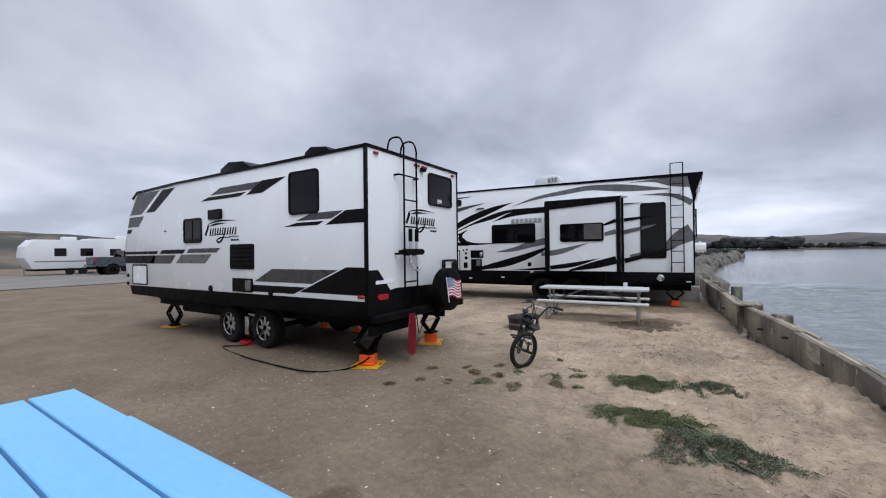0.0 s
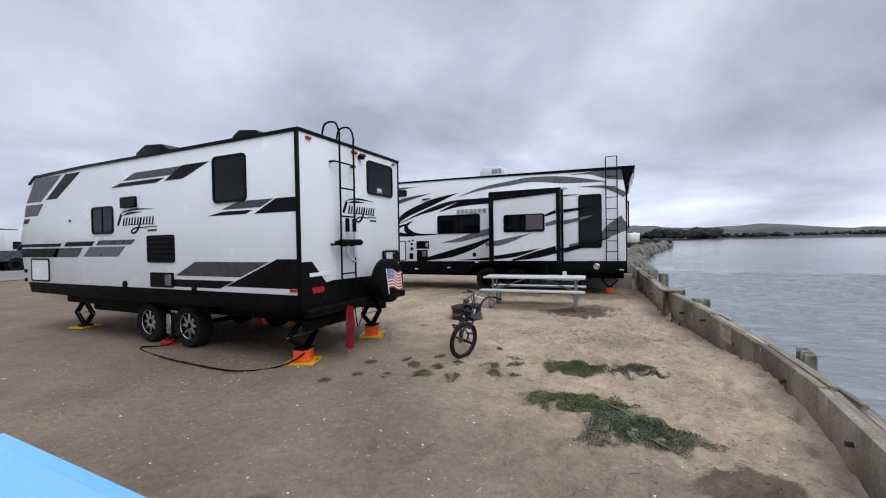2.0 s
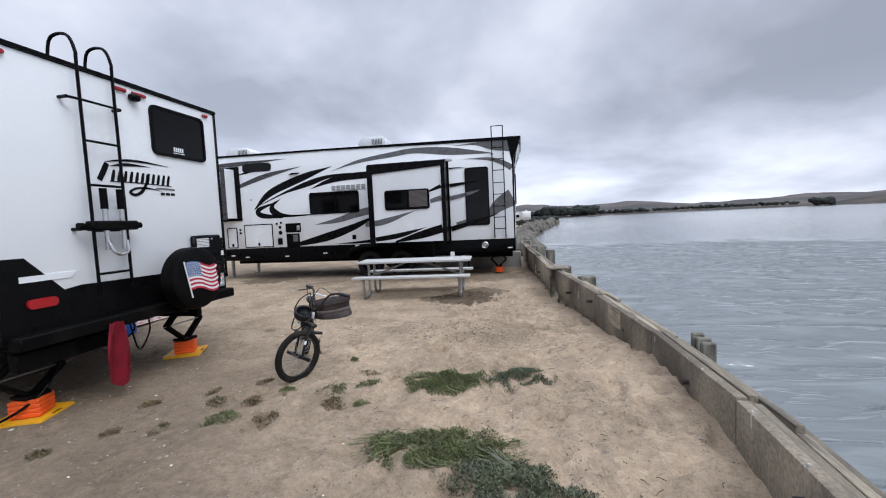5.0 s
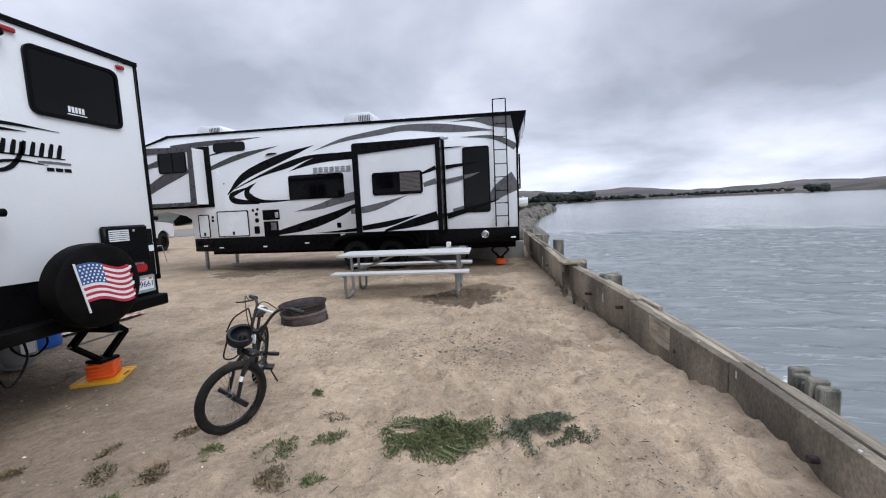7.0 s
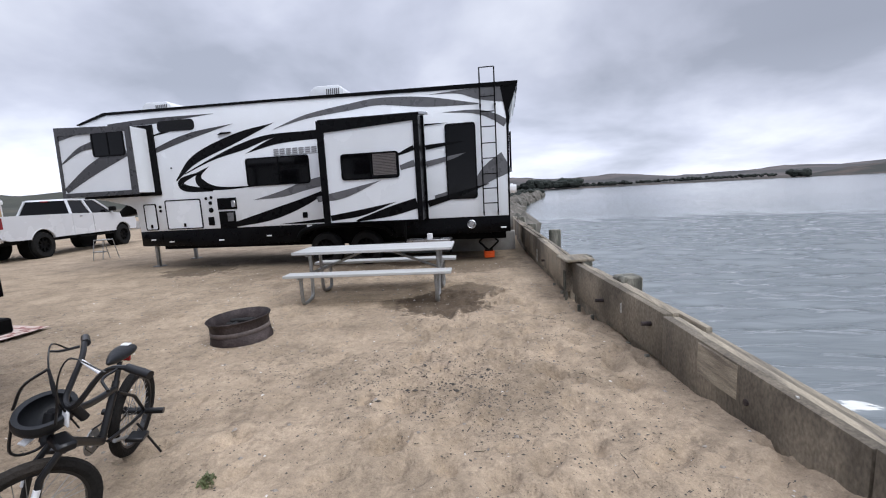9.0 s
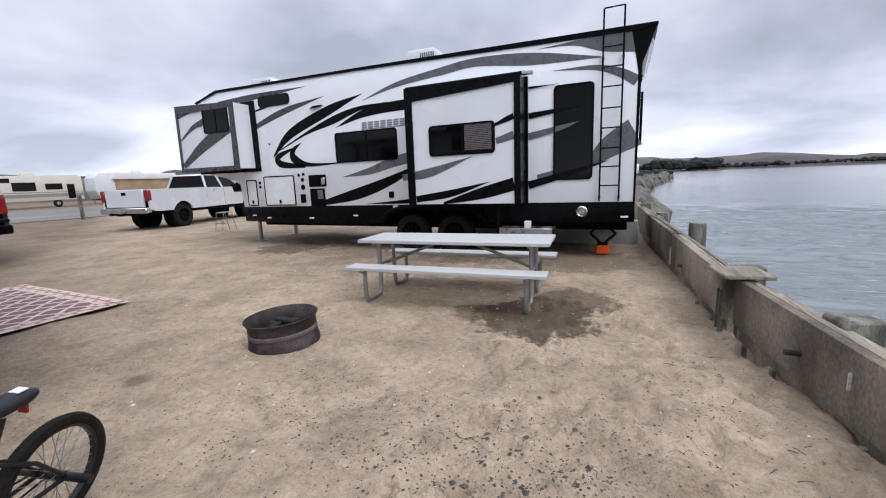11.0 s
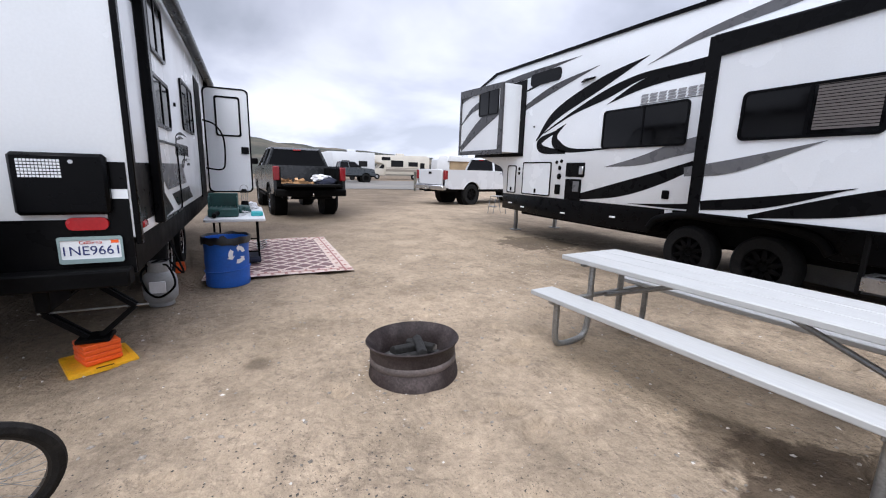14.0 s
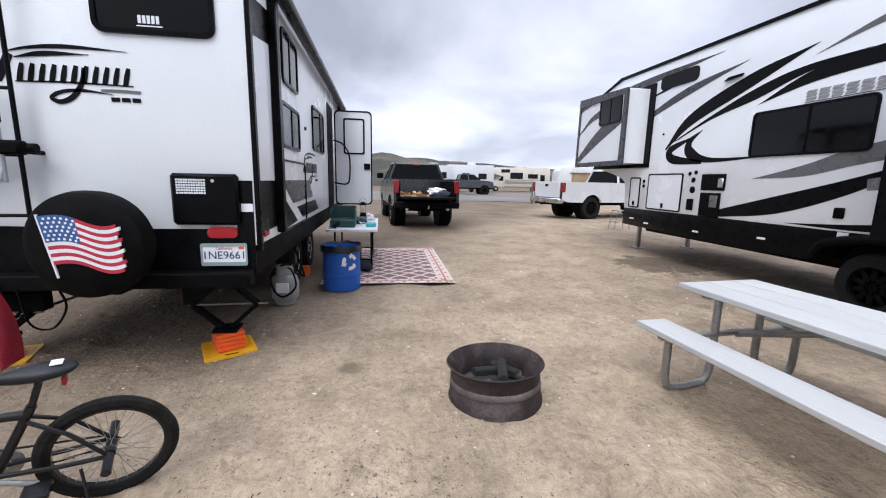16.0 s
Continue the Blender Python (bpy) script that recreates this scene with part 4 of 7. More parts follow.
def scissor_jack(name, x, y, z0, z1, along, half=0.3, label="black steel scissor jack holding up a trailer"):
    """Two pairs of arms between a foot and a head; along: the axis in which they spread."""
    j = thing(name, label, "jack", (x, y, z0), group="scissor jacks")
    zm = (z0 + z1) / 2
    d = Vector((half, 0, 0)) if along == "x" else Vector((0, half, 0))
    o = Vector((0, 0.025, 0)) if along == "x" else Vector((0.025, 0, 0))
    c = Vector((x, y, 0))
    for s in (-1, 1):
        for zz in (z0 + 0.03, z1 - 0.03):
            bm = None
            for k in (-1, 1):
                bm = tube([c + o * k + Vector((0, 0, zz)) + d * s * 0.15, c + o * k + d * s + Vector((0, 0, zm))], 0.022, 4, bm)
            part("arm", bm, DULLBLACK, j, smooth=False)
    part("screw", tube([c - d * 1.15 + Vector((0, 0, zm)), c + d * 1.3 + Vector((0, 0, zm))], 0.008, 8), STEEL, j)
    part("foot", box(x - 0.09, x + 0.09, y - 0.1, y + 0.1, z0, z0 + 0.03, 0.005), DULLBLACK, j)
    part("head", box(x - 0.07, x + 0.07, y - 0.09, y + 0.09, z1 - 0.04, z1, 0.005), DULLBLACK, j)
    return j


def block_stack(x, y, n, turn, pad=True):
    """Orange levelling blocks on a yellow pad."""
    if pad:
        p = thing("jack_pad", "yellow plastic jack pad lying on the sand", "jack pad", group="jack pads", posed=pose(x, y, 0.0, 0, 0, turn))
        bm = ring_prism(rounded(-0.2, 0.2, -0.2, 0.2, 0.02), rounded(-0.17, 0.17, -0.17, 0.17, 0.02), "z", 0.0, 0.028)
        box(-0.17, 0.17, -0.17, 0.17, 0.0, 0.022, bm=bm)
        part("slab", bm, YELLOW, p)
        part("handle_slot", box(0.175, 0.192, -0.05, 0.05, 0.0, 0.03), DULLBLACK, p)
    if not n:
        return 0.028
    s = thing("levelling_blocks", "stack of orange plastic levelling blocks on a pad", "levelling blocks", group="levelling blocks", posed=pose(x, y, 0.028, 0, 0, turn + 8))
    for k in range(n):
        part("block", box(-0.11, 0.11, -0.11, 0.11, k * 0.038 + 0.001, k * 0.038 + 0.037, 0.006), ORANGE, s)
    return 0.028 + n * 0.038


z = block_stack(-3.80, 4.60, 4, 20)
scissor_jack("scissor_jack", -3.80, 4.60, z, 0.60, "y", 0.26)
z = block_stack(-3.83, 6.29, 4, 25)
scissor_jack("scissor_jack", -3.83, 6.29, z, 0.64, "y", 0.26)
block_stack(-9.95, 4.85, 0, 10)
scissor_jack("scissor_jack", -9.95, 4.85, 0.03, 0.56, "x")


# ---- fifth-wheel trailer across the far end ----
S2, X2, FAR2 = 13.04, 0.30, 15.5
fw = thing("fifth_wheel_trailer", "white fifth-wheel trailer with sweeping black and grey graphics", "fifth wheel", (-4.5, 14.2, 0))
fw.matrix_basis = Matrix.Translation((-4.5, 14.2, 0.035))  # the body sits high on its axles
prof2 = [(X2, 0.96), (X2, 3.60), (-5.0, 3.72), (-9.2, 3.77), (-10.0, 3.58), (-10.35, 3.0), (-10.3, 2.2), (-9.9, 1.80), (-9.2, 1.66), (-8.9, 1.60), (-8.74, 1.5), (-8.72, 0.93)]
part("body", prism(prof2, "y", S2, FAR2, 0.02), WHITE, fw)
part("skirt", prism([(X2, 0.62), (X2, 0.97), (-8.74, 0.93), (-8.74, 0.57), (-6, 0.52), (-4.6, 0.55), (-4.42, 0.72), (-4.2, 0.84), (-3.92, 0.87), (-2.95, 0.87), (-2.65, 0.84), (-2.45, 0.72), (-2.3, 0.58), (-1.6, 0.60)], "y", S2 + 0.015, FAR2 - 0.015, 0.008), BLACK, fw)
part("roof", prism([(X2 + 0.22, 3.65), (X2 + 0.22, 3.68), (-5.0, 3.77), (-9.25, 3.82), (-10.05, 3.60), (-10.02, 3.575), (-9.2, 3.765), (-5.0, 3.715), (X2, 3.60)], "y", S2 - 0.02, FAR2 + 0.02), BLACK, fw, "black roof edge")
part("rear_cap", prism([(X2 - 0.14, 3.60), (X2 + 0.22, 3.66), (X2 + 0.02, 3.1), (X2, 0.96), (X2 - 0.03, 0.96), (X2 - 0.03, 3.0)], "y", S2 - 0.006, S2 + 0.10), BLACK, fw)
part("rear_cap", prism([(X2, 3.60), (X2 + 0.22, 3.66), (X2 + 0.02, 3.1), (X2, 0.96)], "y", FAR2 - 0.10, FAR2 + 0.006), BLACK, fw)
part("rear_awning", tube([(X2 + 0.12, S2 + 0.12, 3.45), (X2 + 0.12, FAR2 - 0.12, 3.45)], 0.06), WHITE, fw)
part("awning_arm", tube([(X2 + 0.14, S2 + 0.15, 3.5), (X2 + 0.05, S2 + 0.15, 2.9)], 0.02), WHITE, fw)
part("rear_handle", tube([(X2 + 0.04, S2 + 0.12, 2.7), (X2 + 0.04, S2 + 0.12, 1.9)], 0.02), BLACK, fw)
side_window(fw, -1.02, -0.37, 1.35, 2.935, "y", S2, -1)
side_window(fw, -5.69, -4.13, 1.88, 2.52, "y", S2, -1, bars=(-4.88,))
part("window_slim", prism(rounded(-7.85, -6.88, 3.26, 3.51, 0.09), "y", S2 - 0.014, S2), WINDOW, fw)
# living room slide
sl = part("slide_out", box(-3.62, -1.51, 12.60, S2 + 0.05, 0.97, 3.10, 0.01), WHITE, fw, "white slide-out room with black frame")
part("slide_frame", ring_prism([(-3.68, 0.96), (-1.49, 0.96), (-1.49, 3.10), (-3.68, 3.12)], [(-3.53, 0.985), (-1.60, 0.985), (-1.60, 2.99), (-3.53, 2.875)], "y", 12.575, 12.62), DECAL_DARK, sl)
part("slide_side", box(-1.512, -1.502, 12.62, S2, 0.97, 3.10), DECAL_DARK, sl, "dark slide-out side")
part("wheel_well", box(-4.5, -2.35, 13.45, 15.1, 0.5, 0.9, 0.01), DULLBLACK, fw)
part("slide_seal", box(-3.75, -1.46, S2 - 0.03, S2 + 0.01, 0.93, 3.15, 0.005), BLACK, sl)
part("slide_awning", tube([(-3.68, 12.68, 3.13), (-1.38, 12.68, 3.13)], 0.035), BLACK, sl)
part("awning_cap", box(-1.48, -1.30, 12.62, 12.72, 3.09, 3.15, 0.01), ALLOY, sl)
side_window(sl, -3.20, -1.94, 1.865, 2.41, "y", 12.60, -1, bars=(-2.55,))
BLIND = material("blind", (0.12, 0.105, 0.10), 0.7, vary=0.1)
blind = part("blind", box(-2.50, -2.0, 12.584, 12.589, 2.375, 2.39), BLIND, sl)
for k in range(14):
    part("slat", box(-2.50, -2.0, 12.585, 12.592, 1.94 + k * 0.031, 1.964 + k * 0.031), BLIND, blind)
# bedroom slide
bs = part("bed_slide", box(-10.05, -8.14, 12.50, S2 + 0.3, 1.88, 3.36, 0.01), WHITE, fw, "white bedroom slide-out")
part("slide_frame", ring_prism([(-10.10, 1.84), (-8.07, 1.84), (-8.07, 3.36), (-10.05, 3.44)], [(-10.03, 1.94), (-8.22, 1.94), (-8.18, 3.25), (-9.98, 3.25)], "y", 12.475, 12.52), DECAL_GREY, bs)
part("slide_seal", box(-10.15, -7.98, S2 - 0.03, S2 + 0.01, 1.80, 3.45, 0.005), BLACK, bs)
side_window(bs, -9.10, -8.25, 2.72, 3.28, "y", 12.50, -1, bars=(-8.67,))
for sp, wd in ((((-10.0, 2.0), (-9.2, 2.45), (-8.25, 2.85)), (0.12, 0.26, 0.30)), (((-10.0, 2.62), (-9.5, 2.9), (-9.1, 3.0)), (0.02, 0.10, 0.16)), (((-9.98, 3.2), (-9.4, 3.32), (-8.6, 3.33)), (0.1, 0.12, 0.02))):
    part("stripe", swoosh(sp, wd, "y", 12.492, 12.504), DECAL_GREY, bs)


def sweep(spine, widths, mat, y=S2, parent=None):
    return part("stripe", swoosh(spine, widths, "y", y - 0.004, y + 0.004), mat, parent or fw)


# graphics
sweep([(-1.3, 3.56), (-0.7, 3.56), (-0.24, 3.49), (0.25, 3.44)], (0.0, 0.07, 0.24, 0.30), DECAL_LIGHT)
sweep([(-4.92, 3.12), (-4.1, 3.33), (-3.1, 3.45), (-2.39, 3.51), (-1.4, 3.42), (-0.28, 3.29)], (0.0, 0.09, 0.14, 0.15, 0.20, 0.02), DECAL_LIGHT)
sweep([(-1.05, 3.18), (-0.37, 3.14), (0.0, 3.02), (0.26, 2.86)], (0.0, 0.08, 0.13, 0.16), DECAL_LIGHT)
sweep([(0.26, 2.08), (-0.1, 1.88), (-0.43, 1.63), (-0.9, 1.5), (-1.3, 1.42)], (0.46, 0.36, 0.18, 0.12, 0.07), DECAL_LIGHT)
sweep([(-7.54, 2.12), (-6.95, 2.60), (-5.85, 3.0), (-4.9, 3.26)], (0.03, 0.20, 0.20, 0.0), DECAL_DARK)
sweep([(-7.3, 2.26), (-6.5, 2.57), (-5.7, 2.80), (-5.06, 2.96), (-4.3, 3.03)], (0.02, 0.06, 0.16, 0.10, 0.0), DECAL_DARK)
sweep([(-5.66, 2.63), (-5.0, 2.84), (-4.4, 2.92), (-3.7, 2.94)], (0.0, 0.14, 0.19, 0.20), DECAL_DARK)
sweep([(-6.64, 2.40), (-6.92, 2.22), (-6.88, 2.02), (-6.4, 1.88), (-5.16, 1.90)], (0.0, 0.12, 0.2, 0.08, 0.0), DECAL_DARK)
sweep([(-6.9, 2.28), (-7.4, 2.10), (-7.3, 1.93), (-6.6, 1.85)], (0.03, 0.14, 0.16, 0.06), DECAL_DARK)
sweep([(-5.58, 1.57), (-4.87, 1.67), (-4.3, 1.82), (-3.65, 1.95)], (0.0, 0.14, 0.2, 0.22), DECAL_LIGHT)
sweep([(-6.1, 1.02), (-5.2, 1.20), (-4.4, 1.44), (-3.7, 1.72)], (0.12, 0.24, 0.19, 0.06), DECAL_DARK)
sweep([(-5.0, 0.98), (-4.3, 1.0), (-3.7, 1.04)], (0.0, 0.06, 0.10), DECAL_DARK)
sweep([(-8.16, 2.80), (-7.1, 3.11), (-5.9, 3.32)], (0.10, 0.14, 0.0), DECAL_GREY)
sweep([(-9.2, 3.52), (-8.0, 3.53), (-6.37, 3.58)], (0.06, 0.13, 0.0), DECAL_GREY)
sweep([(-8.0, 3.20), (-7.6, 3.27), (-7.2, 3.33)], (0.03, 0.05, 0.0), DECAL_DARK)
for sp, wd, mt in ((((-3.8, 1.50), (-3.2, 1.58), (-2.35, 1.83)), (0.12, 0.16, 0.0), DECAL_LIGHT), (((-1.95, 2.33), (-1.78, 2.39), (-1.61, 2.45)), (0.04, 0.08, 0.1), DECAL_DARK),
                   (((-1.92, 2.06), (-1.61, 2.14)), (0.1, 0.14), DECAL_LIGHT), (((-3.52, 1.08), (-2.8, 1.18), (-2.05, 1.37)), (0.12, 0.13, 0.0), DECAL_DARK),
                   (((-2.95, 1.0), (-2.2, 1.17), (-1.61, 1.32)), (0.04, 0.2, 0.22), DECAL_DARK)):
    part("stripe", swoosh(sp, wd, "y", 12.594, 12.606), mt, sl)
for sp, wd, mt in ((((-1.45, 2.48), (-0.95, 2.53), (-0.6, 2.56)), (0.10, 0.06, 0.0), DECAL_DARK), (((-1.45, 2.13), (-0.9, 2.24), (-0.6, 2.32)), (0.12, 0.08, 0.0), DECAL_LIGHT), (((-1.45, 1.28), (-0.8, 1.45), (-0.1, 1.66)), (0.14, 0.1, 0.0), DECAL_DARK), (((-1.45, 2.95), (-0.95, 2.96)), (0.04, 0.0), DECAL_DARK)):
    sweep(sp, wd, mt, y=S2 - 0.014)
# raised name badge as plain blocks
CHROME = material("badge_grey", (0.33, 0.33, 0.34), 0.35, metal=0.4, vary=0.2)
badge = part("emblem", box(-4.97, -3.90, S2 - 0.006, S2 - 0.002, 2.535, 2.545), DECAL_LIGHT, fw, "grey block badge")
for k in range(7):
    x = -4.97 + k * 0.153
    for z in (2.56, 2.605, 2.65):
        part("badge_bar", prism([(x, z), (x + 0.115, z), (x + 0.135, z + 0.034), (x + 0.02, z + 0.034)], "y", S2 - 0.01, S2), CHROME, badge)
# doors and panels at the front corner
for u0, u1, z0, z1 in ((-8.54, -8.19, 0.96, 1.60), (-7.94, -6.97, 0.96, 1.67)):
    h = part("hatch", ring_prism(rounded(u0, u1, z0, z1, 0.04), rounded(u0 + 0.025, u1 - 0.025, z0 + 0.025, z1 - 0.025, 0.03), "y", S2 - 0.016, S2), BLACK, fw)
    part("hatch_door", prism(rounded(u0 + 0.025, u1 - 0.025, z0 + 0.025, z1 - 0.025, 0.03), "y", S2 - 0.01, S2), WHITE, h)
    part("hatch_latch", box((u0 + u1) / 2 - 0.03, (u0 + u1) / 2 + 0.03, S2 - 0.03, S2 - 0.008, z0 + 0.05, z0 + 0.14, 0.008), BLACK, h)
part("vent_panel", box(-6.53, -6.03, S2 - 0.02, S2, 1.38, 1.65, 0.012), BLACK, fw)
part("vent_cap", box(-6.16, -6.06, S2 - 0.035, S2 - 0.015, 1.43, 1.58, 0.008), ALLOY, fw)
h = part("water_heater", box(-6.52, -6.09, S2 - 0.02, S2, 0.94, 1.34, 0.012), BLACK, fw)
part("grille", box(-6.30, -6.14, S2 - 0.028, S2 - 0.015, 1.10, 1.30, 0.006), DECAL_LIGHT, h)
for x, z, r in ((-6.82, 1.66, 0.035), (-6.68, 1.68, 0.035), (-6.72, 1.55, 0.045), (-6.72, 1.38, 0.06), (-8.08, 1.52, 0.035), (-8.08, 1.42, 0.035), (-7.63, 2.42, 0.02)):
    part("port", lathe([(0, 0), (r, 0), (r, 0.012), (r * 0.6, 0.022), (0, 0.022)], 14, m=pose(x, S2, z, 90)), BLACK, fw)
part("outlet", box(-6.82, -6.66, S2 - 0.02, S2, 1.02, 1.22, 0.01), BLACK, fw)
part("outlet", box(-4.40, -4.28, S2 - 0.025, S2, 1.10, 1.23, 0.01), BLACK, fw)
part("awning_lamp", prism([(-6.3, 3.09), (-6.0, 3.11), (-5.95, 3.14), (-6.2, 3.14)], "y", S2 - 0.05, S2, 0.008), BLACK, fw)
part("speaker", lathe([(0.04, 0), (0.095, 0), (0.095, 0.02), (0.08, 0.03), (0.06, 0.012), (0.05, 0.03), (0.0, 0.03)], 20, m=pose(-0.53, S2 + 0.015, 0.80, 90)), ALLOY, fw, "round chrome speaker")
for x, z in ((0.15, 0.71), (-4.2, 0.87), (-5.3, 0.72), (-6.55, 0.66), (-7.9, 0.66), (-8.4, 0.72)):
    part("marker_lamp", box(x - 0.06, x + 0.06, S2 - 0.01, S2 + 0.02, z - 0.015, z + 0.015, 0.005), FLAG_WHITE, fw)
part("sticker", box(-4.33, -4.21, S2 + 0.005, S2 + 0.017, 0.83, 0.94), FLAG_WHITE, fw)
# ladder on the near rear corner
lad = part("ladder", tube([(-0.25, S2 - 0.07, 0.98), (-0.25, S2 - 0.07, 3.98)], 0.014), BLACK, fw, "black roof ladder")
part("rail", tube([(0.05, S2 - 0.07, 0.98), (0.05, S2 - 0.07, 3.98)], 0.014), BLACK, lad)
for z in (1.24, 1.55, 1.85, 2.17, 2.48, 2.81, 3.11, 3.41, 3.98):
    part("rung", tube([(-0.25, S2 - 0.07, z), (0.05, S2 - 0.07, z)], 0.011), BLACK, lad)
for z in (1.05, 2.1, 3.25):
    for x in (-0.25, 0.05):
        part("standoff", tube([(x, S2, z), (x, S2 - 0.07, z)], 0.022), BLACK, lad)
for y, f in ((13.22, -1), (15.32, 1)):
    for x in (-3.92, -2.95):
        wheel(fw, x, y + 0.04 * f, 0.39, 0.24, DULLBLACK, f, spokes=10).location.z = -0.035
    fd = curve([(-4.55, 0, 0.66), (-4.4, 0, 0.82), (-3.9, 0, 0.92), (-3.4, 0, 0.90), (-2.9, 0, 0.92), (-2.45, 0, 0.82), (-2.3, 0, 0.66)])
    part("fender", tube([(p.x, y + f * 0.20, p.z - 0.02) for p in fd], 0.055, 10), DULLBLACK, fw)
part("axle", tube([(-3.92, 13.2, 0.39), (-3.92, 15.3, 0.39)], 0.045), DULLBLACK, fw)
bm = box(-8.6, X2 - 0.1, 13.55, 13.63, 0.42, 0.62, 0.01)
box(-8.6, X2 - 0.1, 14.9, 14.98, 0.42, 0.62, 0.01, bm=bm)
box(-7.6, -1.0, 13.5, 15.0, 0.5, 0.6, 0.01, bm=bm)
part("chassis", bm, DULLBLACK, fw)
for y in (13.6, 14.9):
    lg = part("landing_leg", box(-8.92, -8.84, y - 0.04, y + 0.04, -0.01, 0.8, 0.008), STEEL, fw, "steel landing leg")
    part("leg_foot", box(-9.0, -8.76, y - 0.1, y + 0.1, -0.035, -0.005, 0.006), STEEL, lg)
part("pin_box", prism([(-9.3, 1.68), (-9.9, 1.8), (-10.4, 1.45), (-10.35, 1.3), (-9.8, 1.4)], "y", 14.1, 14.4, 0.01), DULLBLACK, fw)
for x, y in ((-8.6, 3.84), (-3.95, 3.83)):
    part("air_conditioner", prism([(x - 0.5, y - 0.08), (x + 0.45, y - 0.08), (x + 0.42, y + 0.26), (x + 0.3, y + 0.36), (x - 0.3, y + 0.37), (x - 0.45, y + 0.24)], "y", 13.9, 14.7, 0.03), WHITE, fw)
    for k in range(7):
        part("grille_slot", box(x + 0.0 + k * 0.05, x + 0.02 + k * 0.05, 13.885, 13.91, y + 0.12, y + 0.28), DECAL_LIGHT, fw)
block_stack(-0.2, 13.55, 4, 3, pad=False)
scissor_jack("scissor_jack", -0.2, 13.55, 0.18, 0.6, "x", 0.22)
# aluminium folding step below the slide-out, concrete block behind the jack
fs = thing("folding_step", "aluminium folding step hanging below the slide-out", "step", (-1.42, 12.75, 0.43))
part("tread", ring_prism(rounded(-1.90, -0.95, 12.62, 12.92, 0.02), rounded(-1.84, -1.01, 12.66, 12.88, 0.02), "z", 0.545, 0.585), ALLOY, fs)
part("mat", box(-1.84, -1.2, 12.66, 12.88, 0.55, 0.572), DULLBLACK, fs)
part("tread_plate", box(-1.2, -1.01, 12.66, 12.88, 0.55, 0.575), ALLOY, fs)
part("riser", box(-1.90, -0.95, 12.60, 12.615, 0.44, 0.58, 0.004), ALLOY, fs)
part("strut", box(-0.97, -0.93, 12.60, 12.64, 0.30, 0.58, 0.006), DULLBLACK, fs)
part("strut", box(-1.92, -1.88, 12.60, 12.64, 0.40, 0.98, 0.006), DULLBLACK, fs)
part("hanger", box(-1.45, -1.35, 12.66, 12.78, 0.58, 0.70, 0.006), FLAG_WHITE, fs)
CONCRETE = material("pale_concrete", (0.33, 0.32, 0.30), 0.9, vary=0.15, scale=3, bump=0.3, bump_scale=30, second=(0.24, 0.23, 0.21), amount=0.4)
solid("concrete_barrier", box(-3.4, 0.42, 14.75, 14.95, -0.05, 0.5, 0.02), CONCRETE, "low pale concrete barrier under the trailer's rear", "barrier")


# ---- picnic tables ----
def picnic_table(label, m, L, paint, pipe, planks, off=0.57, gap=0.003):
    """A table of painted boards on bent pipe frames, benches on both sides; long side along x."""
    t = thing("picnic_table", label, "picnic table", posed=m)
    W = 0.72
    w = W / planks
    for k in range(planks):
        y = -W / 2 + k * w
        part("table_board", box(-L / 2, L / 2, y + gap, y + w - gap, 0.715, 0.757, 0.006), paint, t)
    for s in (-1, 1):
        part("bench_board", box(-L / 2, L / 2, s * off - 0.125, s * off + 0.125, 0.432, 0.472, 0.006), paint, t)
        for x in (-L / 2 + 0.22, L / 2 - 0.22):
            part("leg", tube(curve([(x, s * (off + 0.02), 0.43), (x, s * (off + 0.02), 0.25), (x, s * (off + 0.01), 0.08), (x, s * (off - 0.05), 0.025), (x, s * 0.36, 0.025), (x, s * 0.24, 0.06), (x, s * 0.20, 0.2), (x, s * 0.2, 0.5), (x, s * 0.2, 0.71)]), 0.027, 10), pipe, t)
    for x in (-L / 2 + 0.22, L / 2 - 0.22):
        part("cross_bar", box(x - 0.025, x + 0.025, -off - 0.1, off + 0.1, 0.402, 0.43, 0.004), pipe, t)
        part("top_bar", box(x - 0.025, x + 0.025, -0.33, 0.33, 0.69, 0.714, 0.004), pipe, t)
        part("brace", tube([(x, 0, 0.40), (x * 0.2, 0, 0.70)], 0.02, 8), pipe, t)
    return t


picnic_table("white painted picnic table on bent galvanised pipe legs", pose(-1.80, 10.30, 0, 0, 0, 3.8), 2.40, WHITEPAINT, STEEL, 3)
picnic_table("light blue painted picnic table", pose(-2.08, 0.785, 0, 0, 0, -1.5), 2.44, BLUEPAINT, STEEL, 3, 0.54, 0.008)

# ---- fire ring: a wheel rim half sunk in the sand ----
BAND = material("pale_rust", (0.14, 0.115, 0.108), 0.7, metal=0.2, vary=0.25, scale=7, bump=0.3, second=(0.08, 0.066, 0.062), amount=0.4)
ring = thing("fire_ring", "sooty steel wheel rim used as a fire ring in the sand", "fire ring", posed=pose(-2.84, 8.40, -0.01, 1.5, -2.5, 0))
part("rim", lathe([(0.332, -0.05), (0.33, 0.02), (0.322, 0.04), (0.318, 0.085), (0.308, 0.10), (0.308, 0.145), (0.314, 0.16), (0.312, 0.205), (0.322, 0.228), (0.335, 0.25), (0.342, 0.258), (0.335, 0.266), (0.312, 0.235), (0.285, 0.20), (0.275, 0.15), (0.275, 0.09), (0.29, -0.05)], 56, closed=True), RUSTY, ring)
part("middle_band", lathe([(0.3085, 0.098), (0.3165, 0.107), (0.3175, 0.128), (0.3135, 0.146), (0.3085, 0.15)], 56), BAND, ring, "paler rusted band")
